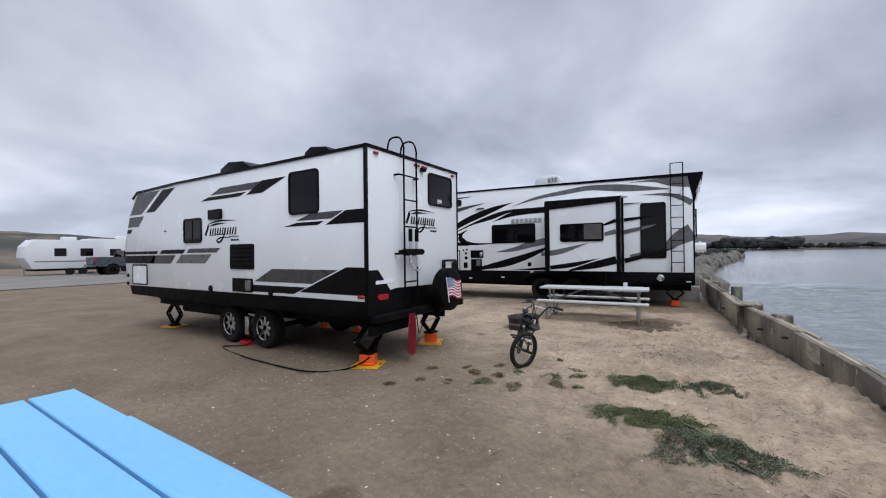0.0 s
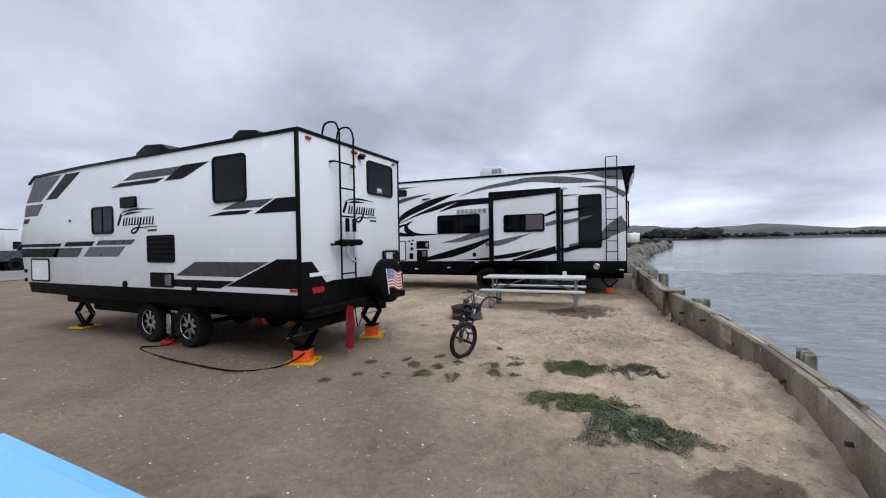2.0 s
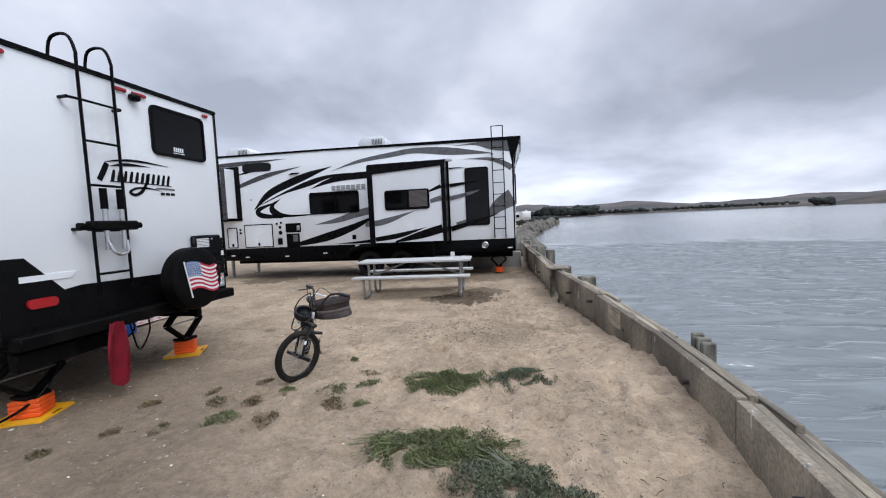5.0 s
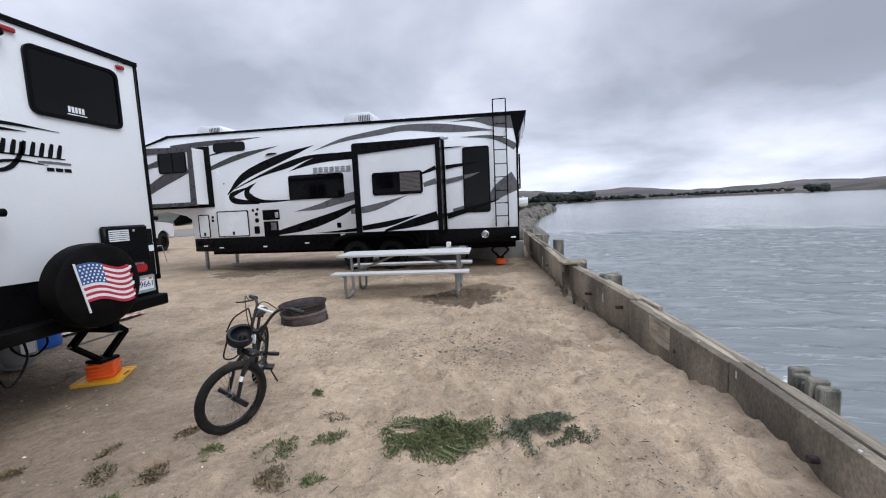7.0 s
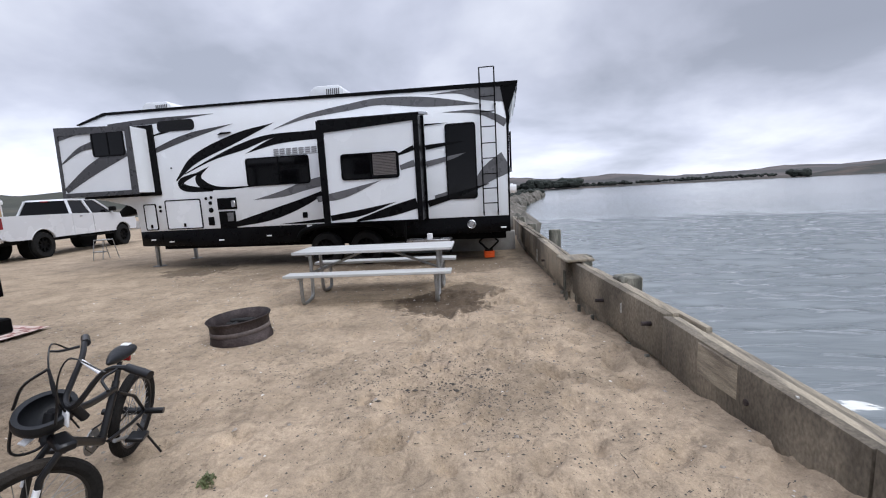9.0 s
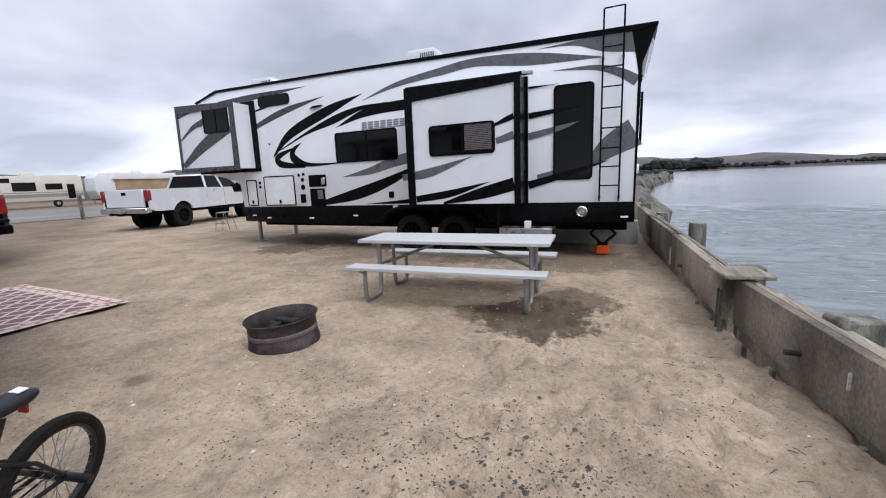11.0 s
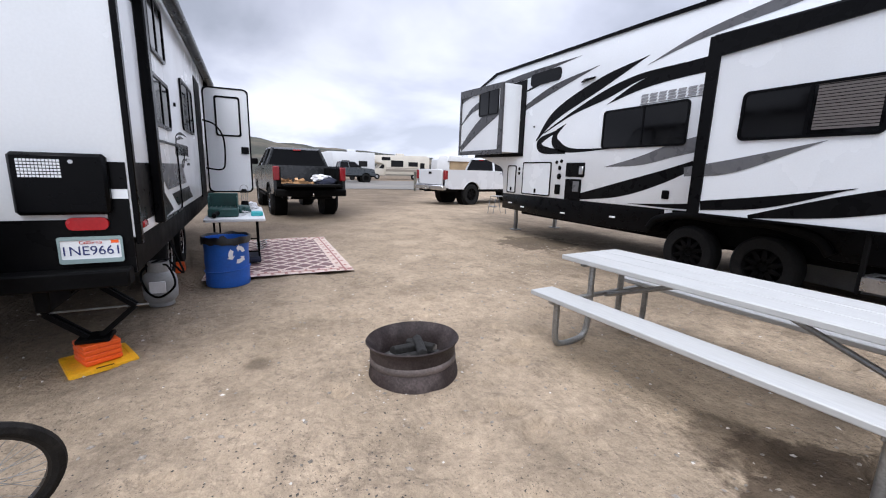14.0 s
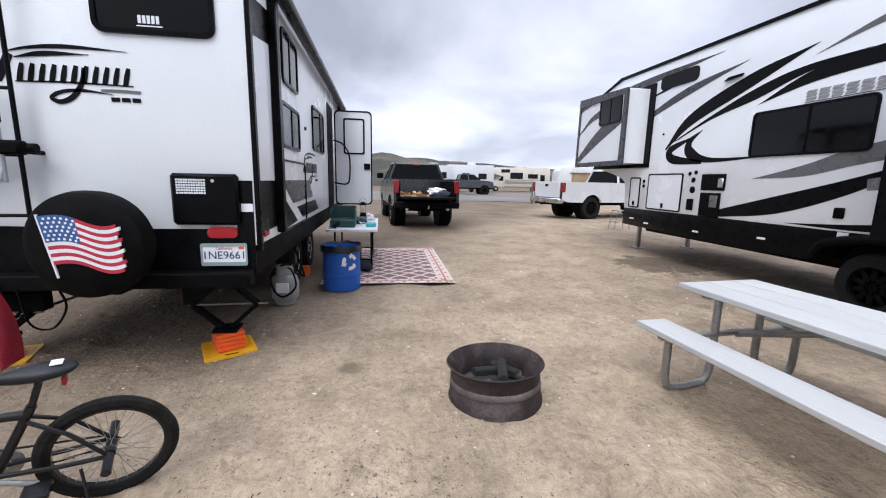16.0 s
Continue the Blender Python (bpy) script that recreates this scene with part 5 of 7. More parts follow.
ASH = material("ash", (0.10, 0.094, 0.088), 0.95, vary=0.4, scale=12, bump=0.8, bump_scale=40, second=(0.03, 0.03, 0.03), amount=0.5)
part("ash_bed", lathe([(0, 0.10), (0.1, 0.105), (0.2, 0.09), (0.275, 0.075), (0.275, 0.0), (0, 0.0)], 24), ASH, ring, "grey ash")


# ---- driven surface and distance ----
ASPHALT = material("worn_asphalt", (0.175, 0.162, 0.145), 0.9, vary=0.15, scale=0.4, fine=40, bump=0.4, bump_scale=60, second=(0.22, 0.20, 0.17), amount=0.4)
edge_l = [(-29.0 + 2.6 * noise.noise((k * 0.35, 1, 3)), -60 + k * 3.0) for k in range(70)]
edge_r = [(-50 + 1.0 * noise.noise((k * 0.2, 7, 3)), -60 + k * 3.0) for k in range(70)]
rv = [(x, y, 0.03) for x, y in edge_l] + [(x, y, 0.03) for x, y in edge_r]
me = bpy.data.meshes.new("road")
me.from_pydata(rv, [], [(k, k + 1, 71 + k, 70 + k) for k in range(69)])
me.materials.append(ASPHALT)
tagged(new("road", me), "worn grey asphalt lane with sandy edges", "road", kind="structure")

SCRUB = material("dune_scrub", (0.135, 0.11, 0.078), 1.0, vary=0.25, scale=0.05, fine=0.6, bump=0.0, second=(0.04, 0.042, 0.03), amount=0.56, spread=0.05)
FARHILL = material("far_hills", (0.115, 0.098, 0.09), 1.0, vary=0.2, scale=0.006, fine=0.05, bump=0.0, second=(0.06, 0.057, 0.055), amount=0.5, spread=0.06)
WOODS = material("dark_woods", (0.022, 0.027, 0.022), 1.0, vary=0.4, scale=0.05, fine=0.4, bump=0.0)
SHORE = material("shore_brown", (0.07, 0.054, 0.044), 1.0, vary=0.3, scale=0.03, fine=0.4, bump=0.0, second=(0.028, 0.029, 0.023), amount=0.5, spread=0.05)


def ridge(name, label, mat, along, lo, hi, near, depth, height, rough, step, base=-0.9, seed=0.0):
    """A long hill whose crest wanders; along x or y, from lo to hi, starting at near and depth metres deep."""
    cols, rows = int(abs(hi - lo) / step) + 1, 14
    pts = []
    for j in range(rows):
        v = j / (rows - 1)
        rise = math.sin(min(v * 1.35, 1) * math.pi / 2) ** 1.2
        for i in range(cols):
            u = lo + (hi - lo) * i / (cols - 1)
            h = height(u) * (0.75 + 0.25 * noise.noise((u * rough, v * 2, seed))) + height(u) * 0.16 * noise.noise((u * rough * 4, v * 6, seed + 3)) * v
            w = near + depth * v + abs(depth) * 0.1 * noise.noise((u * rough * 2, 0, seed + 8))
            pts.append((u, w, base + max(h, 0) * rise) if along == "x" else (w, u, base + max(h, 0) * rise))
    me = bpy.data.meshes.new(name)
    me.from_pydata(pts, [], [(j * cols + i, j * cols + i + 1, (j + 1) * cols + i + 1, (j + 1) * cols + i) for j in range(rows - 1) for i in range(cols - 1)])
    me.materials.append(mat)
    me.shade_smooth()
    return tagged(new(name, me), label, "hill", kind="structure")


ridge("backdrop_dunes", "low brown scrub-covered dunes behind the campsite", SCRUB, "y", -260, 420, -84, -110, lambda u: 9.0 + 2.5 * math.sin(u * 0.045 + 1.0) + 2.0 * math.sin(u * 0.11), 0.02, 4, 0.0, 2.0)
ridge("backdrop_dunes_far", "far dune ridge with dark scrub", SCRUB, "y", -700, 900, -260, -160, lambda u: 19 + 6 * math.sin(u * 0.02 + 0.5), 0.01, 10, 0.0, 5.0)
ridge("backdrop_shore", "low brown far shore across the bay", SHORE, "x", -260, 1500, 705, 240, lambda u: 6.5 + 2.5 * math.sin(u * 0.012), 0.01, 9, -0.9, 1.0)
ridge("backdrop_hills", "rolling grey-brown hills across the bay", FARHILL, "x", -600, 2600, 1000, 900, lambda u: 56 - 12 * max(0.0, min(1.0, (u - 150) / 450)) + 6 * math.sin(u * 0.006 + 0.6) + 5 * math.sin(u * 0.019), 0.004, 18, -0.9, 9.0)
ridge("backdrop_headland", "dark headland across the bay", SHORE, "x", 455, 1400, 560, 200, lambda u: max(0.0, min(1, (u - 455) / 130)) * 22, 0.01, 8, -0.9, 3.0)


def far_trees(name, cx, cy, length, deep, n, tall, seed, ground_lift=0.0):
    """A dark far wood as many small crowns."""
    r = random.Random(seed)
    bm = bmesh.new()
    for k in range(n):
        own = bmesh.new()
        bmesh.ops.create_icosphere(own, subdivisions=1, radius=1)
        s = tall * r.uniform(0.25, 0.5)
        own.transform(Matrix.Translation((cx + r.uniform(-0.5, 0.5) * length, cy + r.uniform(-0.5, 0.5) * deep, ground_lift + s * 0.8 + (r.random() ** 2) * tall * 0.5)) @ Matrix.Diagonal((s * r.uniform(1, 1.8), s, s * r.uniform(0.7, 1.1), 1)))
        merge(bm, own)
    return solid(name, bm, WOODS, "dark far trees on the shore", "trees", "stuff", smooth=False)


far_trees("far_woods", 78, 735, 95, 30, 300, 13, 3, 2)
far_trees("far_woods", 0, 740, 110, 20, 160, 8, 4, 2)
far_trees("far_woods", 170, 760, 90, 20, 110, 6, 5, 2)
far_trees("far_woods", 390, 800, 160, 20, 120, 6, 16, 3)
far_trees("far_woods", 300, 800, 120, 16, 110, 5, 6, 3)
far_trees("far_woods", 447, 708, 22, 12, 22, 12, 7)
far_trees("far_woods", 700, 620, 60, 30, 30, 12, 8, 17)

# rocks along the bank beyond the wall
ROCK = material("bank_rock", (0.15, 0.135, 0.115), 0.9, vary=0.3, scale=2, bump=0.6, bump_scale=8, second=(0.07, 0.07, 0.055), amount=0.45)
r = random.Random(5)
bm = bmesh.new()
for k in range(420):
    y = 19 + (r.random() ** 1.5) * 138
    own = bmesh.new()
    bmesh.ops.create_icosphere(own, subdivisions=1, radius=r.uniform(0.25, 0.6) * (1 + y * 0.012))
    for v in own.verts:
        v.co *= r.uniform(0.75, 1.2)
    own.transform(Matrix.Translation((wall_x(y) + r.uniform(-0.9, 0.5), y, r.uniform(-0.9, 0.05))))
    merge(bm, own)
solid("bank_rocks", bm, ROCK, "grey riprap rocks along the water's edge", "rocks", "stuff", smooth=False)
far_trees("bank_scrub", 7.5, 138, 7, 26, 70, 1.6, 21)
far_trees("bank_scrub", 2.0, 90, 4, 40, 50, 1.0, 22)


# ---- pickups ----
GREYPAINT = material("charcoal_car_paint", (0.035, 0.037, 0.04), 0.25, metal=0.3, vary=0.1, bump=0, coat=0.3, second=(0.07, 0.065, 0.06), amount=0.3)
TAIL = material("tail_lens", (0.22, 0.01, 0.014), 0.2, vary=0.1)
SLATE = material("slate_car_paint", (0.06, 0.07, 0.08), 0.3, metal=0.2, vary=0.1, bump=0)
CARWHITE = material("white_car_paint", (0.62, 0.63, 0.65), 0.25, vary=0.02, scale=0.8, bump=0)
CHROMED = material("chrome", (0.6, 0.6, 0.6), 0.2, metal=1.0, vary=0.1, bump=0)


def arch(x, r, z, n=10):
    return [(x + r * math.cos(math.pi * (1 - k / n)), z + r * math.sin(math.pi * (1 - k / n))) for k in range(n + 1)]


def pickup(label, m, paint, bumper, open_gate, lift, wheel_r, rim, longer=0.0):
    """A four-door pickup; x forward from the tailgate, y across, z up."""
    t = thing("pickup_truck", label, "pickup truck", posed=m, group="parked pickups")
    z0, rail, bonnet = 0.55 + lift, 1.38 + lift, 1.32 + lift
    ax1, ax2 = 1.25 + longer * 0.3, 4.75
    bed = 1.95 + longer

    def cab_part(name, bm, mat, parent, label="", smooth=True):
        bm.transform(Matrix.Translation((longer, 0, 0)))
        return part(name, bm, mat, parent, label, smooth)

    ar, az = wheel_r + 0.09, wheel_r + 0.02
    for s in (-1, 1):
        hood = [p for p in arch(ax1, ar, az, 24)[::-1] if p[1] > z0 + 0.01]
        part("bed_side", prism([(0.03, z0 + 0.10), (0.03, rail), (bed, rail), (bed, z0), (hood[0][0], z0)] + hood + [(hood[-1][0], z0), (0.30, z0 + 0.02)], "y", s * 0.92, s * 1.0), paint, t)
        part("arch_lip", tube([(x, s * 1.0, z) for x, z in hood], 0.018, 6), DULLBLACK if open_gate else paint, t)
        hood = [p for p in arch(ax2, ar, az, 24)[::-1] if p[1] > z0 + 0.01]
        cab_part("body_side", prism([(1.96, z0), (1.96, rail), (4.2, bonnet + 0.02), (5.2, bonnet - 0.06), (5.65, bonnet - 0.14), (5.72, z0 + 0.3), (5.65, z0), (hood[0][0], z0)] + hood + [(hood[-1][0], z0)], "y", s * 0.92, s * 1.0), paint, t)
        for x, a in ((ax1, ar), (ax2 + longer, ar)):
            part("wheel_liner", tube([(x, s * 0.55, az), (x, s * 0.9, az)], ar + 0.01, 16), DULLBLACK, t)
    part("bed_floor", box(0.03, bed, -0.92, 0.92, 0.78 + lift, 0.86 + lift), DULLBLACK, t)
    part("bed_front", box(bed - 0.09, bed, -0.92, 0.92, 0.8 + lift, rail), paint, t)
    for s in (-1, 1):
        part("bed_liner", box(0.05, bed - 0.05, s * 0.80, s * 0.92, 0.8 + lift, rail - 0.06), DULLBLACK, t)
    if open_gate:
        part("tailgate", box(-0.55, 0.02, -0.78, 0.78, 0.80 + lift, 0.87 + lift, 0.015), DULLBLACK, t, "black tailgate folded down")
    else:
        g = part("tailgate", box(-0.03, 0.05, -0.80, 0.80, 0.74 + lift, rail, 0.02), paint, t)
        part("gate_handle", box(-0.045, -0.02, -0.1, 0.1, rail - 0.2, rail - 0.1, 0.01), DULLBLACK, g)
    for s in (-1, 1):
        part("tail_lamp", box(-0.02, 0.14, s * 0.84, s * 1.005, 0.96 + lift, rail - 0.03, 0.02), TAIL, t, "dark red tail lamp")
    part("bumper", box(-0.16, 0.1, -0.98, 0.98, 0.52 + lift, 0.72 + lift, 0.03), bumper, t)
    part("underbody", box(0.2, 5.5 + longer, -0.75, 0.75, 0.42 + lift, 0.8 + lift, 0.02), DULLBLACK, t)
    cab_part("cab_floor", box(1.96, 5.6, -0.92, 0.92, 0.6 + lift, 1.1 + lift, 0.02), DULLBLACK, t)
    cab_part("bonnet", prism([(4.1, 1.0 + lift), (4.1, bonnet + 0.03), (5.2, bonnet - 0.05), (5.66, bonnet - 0.13), (5.70, 0.9 + lift)], "y", -0.93, 0.93, 0.01), paint, t)
    cab_part("front_bumper", box(5.6, 5.8, -0.96, 0.96, 0.5 + lift, 0.8 + lift, 0.04), bumper, t)
    top = 1.95 + lift
    # cab: roof and pillars with glass between
    glass = bmesh.new()
    lo = [(1.98, 0.94), (4.25, 0.94), (4.25, -0.94), (1.98, -0.94)]
    hi = [(2.12, 0.72), (3.55, 0.72), (3.55, -0.72), (2.12, -0.72)]
    a = [glass.verts.new((x, y, rail - 0.02)) for x, y in lo]
    b2 = [glass.verts.new((x, y, top - 0.05)) for x, y in hi]
    glass.faces.new(a)
    glass.faces.new(b2)
    for k in range(4):
        glass.faces.new((a[k], a[(k + 1) % 4], b2[(k + 1) % 4], b2[k]))
    cab_part("cab_glass", glass, WINDOW, t, smooth=False)
    cab_part("cab_roof", prism([(2.08, top - 0.07), (2.2, top), (3.45, top), (3.62, top - 0.07)], "y", -0.76, 0.76, 0.02), paint, t)
    for (lx, ly), (hx, hy) in zip(lo, hi):
        cab_part("pillar", tube([(lx, ly, rail - 0.03), (hx, hy, top - 0.04)], 0.05, 6), paint, t)
    for s in (-1, 1):
        cab_part("pillar", tube([(3.0, s * 0.945, rail - 0.03), (2.9, s * 0.74, top - 0.04)], 0.05, 6), paint, t)
        cab_part("side_mirror", box(3.95, 4.12, s * 1.0, s * 1.24, rail + 0.02, rail + 0.22, 0.03), DULLBLACK, t)
        cab_part("door_handle", box(2.3, 2.45, s * 1.0, s * 1.02, rail - 0.14, rail - 0.1, 0.008), bumper, t)
        cab_part("door_seam", box(3.02, 3.03, s * 0.996, s * 1.003, z0 + 0.1, rail), DULLBLACK, t)
        cab_part("sill_step", box(2.2, 4.1, s * 0.86, s * 1.0, 0.42 + lift, 0.48 + lift, 0.01), DULLBLACK, t)
        part("exhaust", tube([(-0.1, s * 0.62, 0.50 + lift), (0.4, s * 0.62, 0.50 + lift)], 0.05, 10), CHROMED if open_gate else DULLBLACK, t)
    for x in (ax1, ax2 + longer):
        for s in (-1, 1):
            wheel(t, x, s * 0.86, wheel_r, 0.27, rim, s, spokes=8)
    part("hitch", box(-0.32, 0.0, -0.04, 0.04, 0.44 + lift, 0.52 + lift, 0.008), DULLBLACK, t)
    part("hitch_ball", lathe([(0, 0), (0.025, 0), (0.02, 0.06), (0.03, 0.08), (0.02, 0.11), (0, 0.115)], 12, m=pose(-0.28, 0, 0.52 + lift)), CHROMED, t)
    cab_part("third_lamp", box(2.05, 2.10, -0.12, 0.12, top - 0.1, top - 0.06, 0.005), RED, t)
    return t


pickup("charcoal pickup truck with its tailgate down and firewood in the bed", pose(-12.45, 8.98, 0, 0, 0, 184), GREYPAINT, DULLBLACK, True, 0.12, 0.44, ALLOY)
pickup("white pickup truck with black wheels parked behind the fifth wheel", pose(-16.53, 14.50, 0, 0, 0, 105), CARWHITE, CHROMED, False, 0.14, 0.46, DULLBLACK, 1.0)
pickup("dark slate pickup truck parked across the lane", pose(-44.0, 13.9, 0, 0, 0, 90), SLATE, SLATE, False, 0.2, 0.46, DULLBLACK)
# load in the open bed
WOOD = material("split_firewood", (0.42, 0.24, 0.11), 0.8, vary=0.3, scale=8, bump=0.4, bump_scale=30, stretch=(0.3, 1, 1), random_tint=0.25)
pile = thing("firewood_pile", "loose pile of split firewood in the truck bed", "firewood", (-12.9, 8.5, 0.92))
r = random.Random(8)
for k in range(20):
    m = Matrix.Translation((-12.75 - r.uniform(0, 0.5), 8.15 + r.uniform(0, 0.85), 0.95 + r.uniform(0, 0.16) * (1 - abs(k % 5 - 2) / 3))) @ Euler((r.uniform(0, 3), r.uniform(-0.25, 0.25), r.uniform(0, 3))).to_matrix().to_4x4()
    part("log", prism([(-0.05, -0.03), (0.05, -0.03), (0.0, 0.05)], "x", -0.18, 0.18, m=m), WOOD, pile, smooth=False)
CLOTH_WHITE = material("white_cloth", (0.7, 0.7, 0.71), 0.9, vary=0.08, bump=0.3, bump_scale=12)
CLOTH_NAVY = material("navy_cloth", (0.015, 0.018, 0.035), 0.9, vary=0.2, bump=0.3, bump_scale=14)


def lump(rx, ry, rz, seed, rough=0.25):
    bm = bmesh.new()
    bmesh.ops.create_icosphere(bm, subdivisions=3, radius=1)
    for v in bm.verts:
        v.co *= 1 + rough * noise.noise((v.co.x * 1.7 + seed, v.co.y * 1.7, v.co.z * 1.7)) + rough * 0.4 * noise.noise((v.co.x * 5 + seed, v.co.y * 5, v.co.z * 5))
        v.co.z = max(v.co.z, -0.55)
    bm.transform(Matrix.Diagonal((rx, ry, rz, 1)))
    return bm


bag = thing("duffel_bag", "navy bag with a white cloth over it in the truck bed", "bag", (-12.8, 9.35, 1.0))
bm = lump(0.26, 0.30, 0.17, 1)
bm.transform(Matrix.Translation((-12.75, 9.45, 1.02)))
part("bag_body", bm, CLOTH_NAVY, bag)
bm = lump(0.26, 0.27, 0.14, 2, 0.5)
bm.transform(Matrix.Translation((-12.85, 9.32, 1.12)))
part("cloth", bm, CLOTH_WHITE, bag, "crumpled white cloth")

# ---- far campers ----
CREAM = material("cream_panel", (0.64, 0.60, 0.52), 0.5, vary=0.05, scale=1, bump=0.05)
TANSTRIPE = material("tan_stripe", (0.28, 0.25, 0.21), 0.5, vary=0.1, bump=0)
mh = thing("motorhome", "old cream cab-over motorhome parked beside the lane", "motorhome", (-59.2, 28, 0))
part("house", prism([(25.4, 0.75), (32.4, 0.75), (32.4, 3.35), (31.9, 3.55), (24.2, 3.45), (23.4, 3.0), (23.45, 2.6), (25.1, 2.25), (25.4, 2.0)], "x", -60.4, -58.0, 0.03), CREAM, mh)
part("cab", prism([(25.5, 0.6), (25.5, 2.25), (25.0, 2.25), (24.35, 1.55), (23.35, 1.4), (23.2, 0.6)], "x", -60.2, -58.2, 0.04), CREAM, mh)
part("cab_glass", prism([(25.3, 1.55), (25.3, 2.15), (25.02, 2.15), (24.5, 1.58)], "x", -60.22, -58.18), WINDOW, mh)
for y0, y1, z0, z1 in ((26.3, 28.2, 1.85, 2.75), (29.0, 30.5, 1.95, 2.6), (24.9, 26.2, 2.75, 3.2), (30.9, 31.6, 0.9, 2.5)):
    part("window", prism(rounded(y0, y1, z0, z1, 0.06), "x", -58.0, -57.97), WINDOW, mh)
part("stripe", box(-58.0, -57.98, 25.5, 32.35, 1.15, 1.5), TANSTRIPE, mh)
part("stripe", box(-58.0, -57.98, 25.5, 32.35, 1.62, 1.7), TANSTRIPE, mh)
for y in (24.2, 29.9):
    wh = part("wheel", lathe([(0, -0.13), (0.36, -0.13), (0.4, -0.08), (0.4, 0.08), (0.36, 0.13), (0.26, 0.13), (0.2, 0.1), (0, 0.1)], 24, m=pose(-58.15, y, 0.4, 90, 0, 90)), RUBBER, mh)
    part("hubcap", lathe([(0, 0.11), (0.2, 0.11), (0.18, 0.15), (0, 0.16)], 20, m=pose(-58.15, y, 0.4, 90, 0, 90)), ALLOY, wh)
part("roof_box", box(-59.6, -58.8, 27.5, 28.6, 3.5, 3.8, 0.04), CREAM, mh)


def far_trailer(label, xf, y0, y1, top, mat, awning=None, nose=True):
    t = thing("camper_trailer", label, "camper trailer", (xf - 1.2, (y0 + y1) / 2, 0), group="far campers")
    part("body", prism([(y0 + 0.5, 0.6), (y1, 0.6), (y1, top), (y0 + 0.6, top), (y0 + 0.1, top - 0.6), (y0, 1.6)], "x", xf - 2.4, xf, 0.03), mat, t)
    L = y1 - y0
    for a, b_ in ((0.35, 0.50), (0.68, 0.85)):
        part("window", prism(rounded(y0 + a * L, y0 + b_ * L, 1.7, 2.4, 0.06), "x", xf, xf + 0.03), WINDOW, t)
    part("stripe", box(xf, xf + 0.015, y0 + 0.6, y1 - 0.05, 1.2, 1.28), DECAL_LIGHT, t)
    part("skirt", box(xf - 2.35, xf - 0.03, y0 + 0.6, y1 - 0.02, 0.42, 0.62), DULLBLACK, t)
    part("air_conditioner", box(xf - 1.6, xf - 0.9, (y0 + y1) / 2, (y0 + y1) / 2 + 1.0, top, top + 0.32, 0.06), mat, t)
    for y in (y0 + 0.55 * L, y0 + 0.55 * L + 0.9):
        part("wheel", lathe([(0, -0.12), (0.3, -0.12), (0.34, 0), (0.3, 0.12), (0, 0.12)], 18, m=pose(xf - 0.1, y, 0.34, 90, 0, 90)), RUBBER, t)
    part("jack", box(xf - 1.25, xf - 1.15, y0 + 0.2, y0 + 0.3, 0, 0.7), STEEL, t)
    if awning:
        part("canvas_side", box(xf + 0.01, xf + 0.08, y0 + 2.2, y1 - 0.2, 1.0, 3.0, 0.02), awning, t, "brown canvas side")
        part("canvas_roof", prism([(y0 + 1.8, 3.0), (y1, 3.0), (y1, 3.5), (y0 + 2.2, 3.9)], "x", xf - 0.2, xf + 0.3, 0.05), mat, t)
    return t


FARWHITE = material("far_white", (0.66, 0.67, 0.68), 0.5, vary=0.04, scale=0.8, bump=0)
FARBROWN = material("far_brown_canvas", (0.34, 0.25, 0.15), 0.8, vary=0.2, scale=1, bump=0.1)
far_trailer("white travel trailer parked across the lane", -47.5, 10.6, 16.0, 3.15, FARWHITE)
far_trailer("white travel trailer behind the slate pickup", -51.5, 15.6, 22.0, 3.45, FARWHITE)
far_trailer("cream trailer with a brown canvas side", -60, 34.6, 44.8, 3.8, FARWHITE, FARBROWN)
far_trailer("white trailer parked far along the bank", -58, 47, 54, 3.2, FARWHITE)
c = far_trailer("white trailer parked on the far bank", 3.4, 122, 128, 3.3, FARWHITE)
c = thing("camper_trailer", "white trailer parked on the far bank", "camper trailer", (0, 125, 0), group="far campers")
part("body", box(-3.6, 2.4, 124, 126.4, 0.6, 3.3, 0.04), FARWHITE, c)
for x in (-2.6, -0.8, 1.0):
    part("window", box(x, x + 0.9, 123.97, 124.0, 1.6, 2.4), WINDOW, c)
part("skirt", box(-3.5, 2.3, 124.05, 126.3, 0.1, 0.6), DULLBLACK, c)
sign = thing("site_post", "grey wooden site post at the edge of the lane", "post", (-27.5, 18.1, 0))
part("post", box(-27.58, -27.42, 18.02, 18.18, 0, 1.35, 0.015), POSTWOOD, sign)


# ---- rug, folding table and what stands on it ----
RUG_DARK = material("rug_plum", (0.19, 0.11, 0.115), 0.95, vary=0.12, scale=10, bump=0.3, bump_scale=200)
RUG_LIGHT = material("rug_cream", (0.62, 0.50, 0.43), 0.95, vary=0.12, scale=10, bump=0.3, bump_scale=200)
RUG_PINK = material("rug_rose", (0.35, 0.17, 0.15), 0.95, vary=0.12, bump=0.2)
rug = thing("outdoor_rug", "plum outdoor rug with a cream lattice and border", "rug", posed=pose(-7.34, 7.74, 0.035, 0, 0, -1.0))
rx, ry = 1.48, 0.95


def flat_sheet(x0, x1, y0, y1, z, thick, lift=0.012, n=24):
    own = bmesh.new()
    g = []
    for j in range(n + 1):
        for i in range(n + 1):
            x, y = x0 + (x1 - x0) * i / n, y0 + (y1 - y0) * j / n
            g.append(own.verts.new((x, y, z + lift * noise.noise((x * 2.1, y * 2.1, 0.5)))))
    for j in range(n):
        for i in range(n):
            k = j * (n + 1) + i
            own.faces.new((g[k], g[k + 1], g[k + n + 2], g[k + n + 1]))
    return own


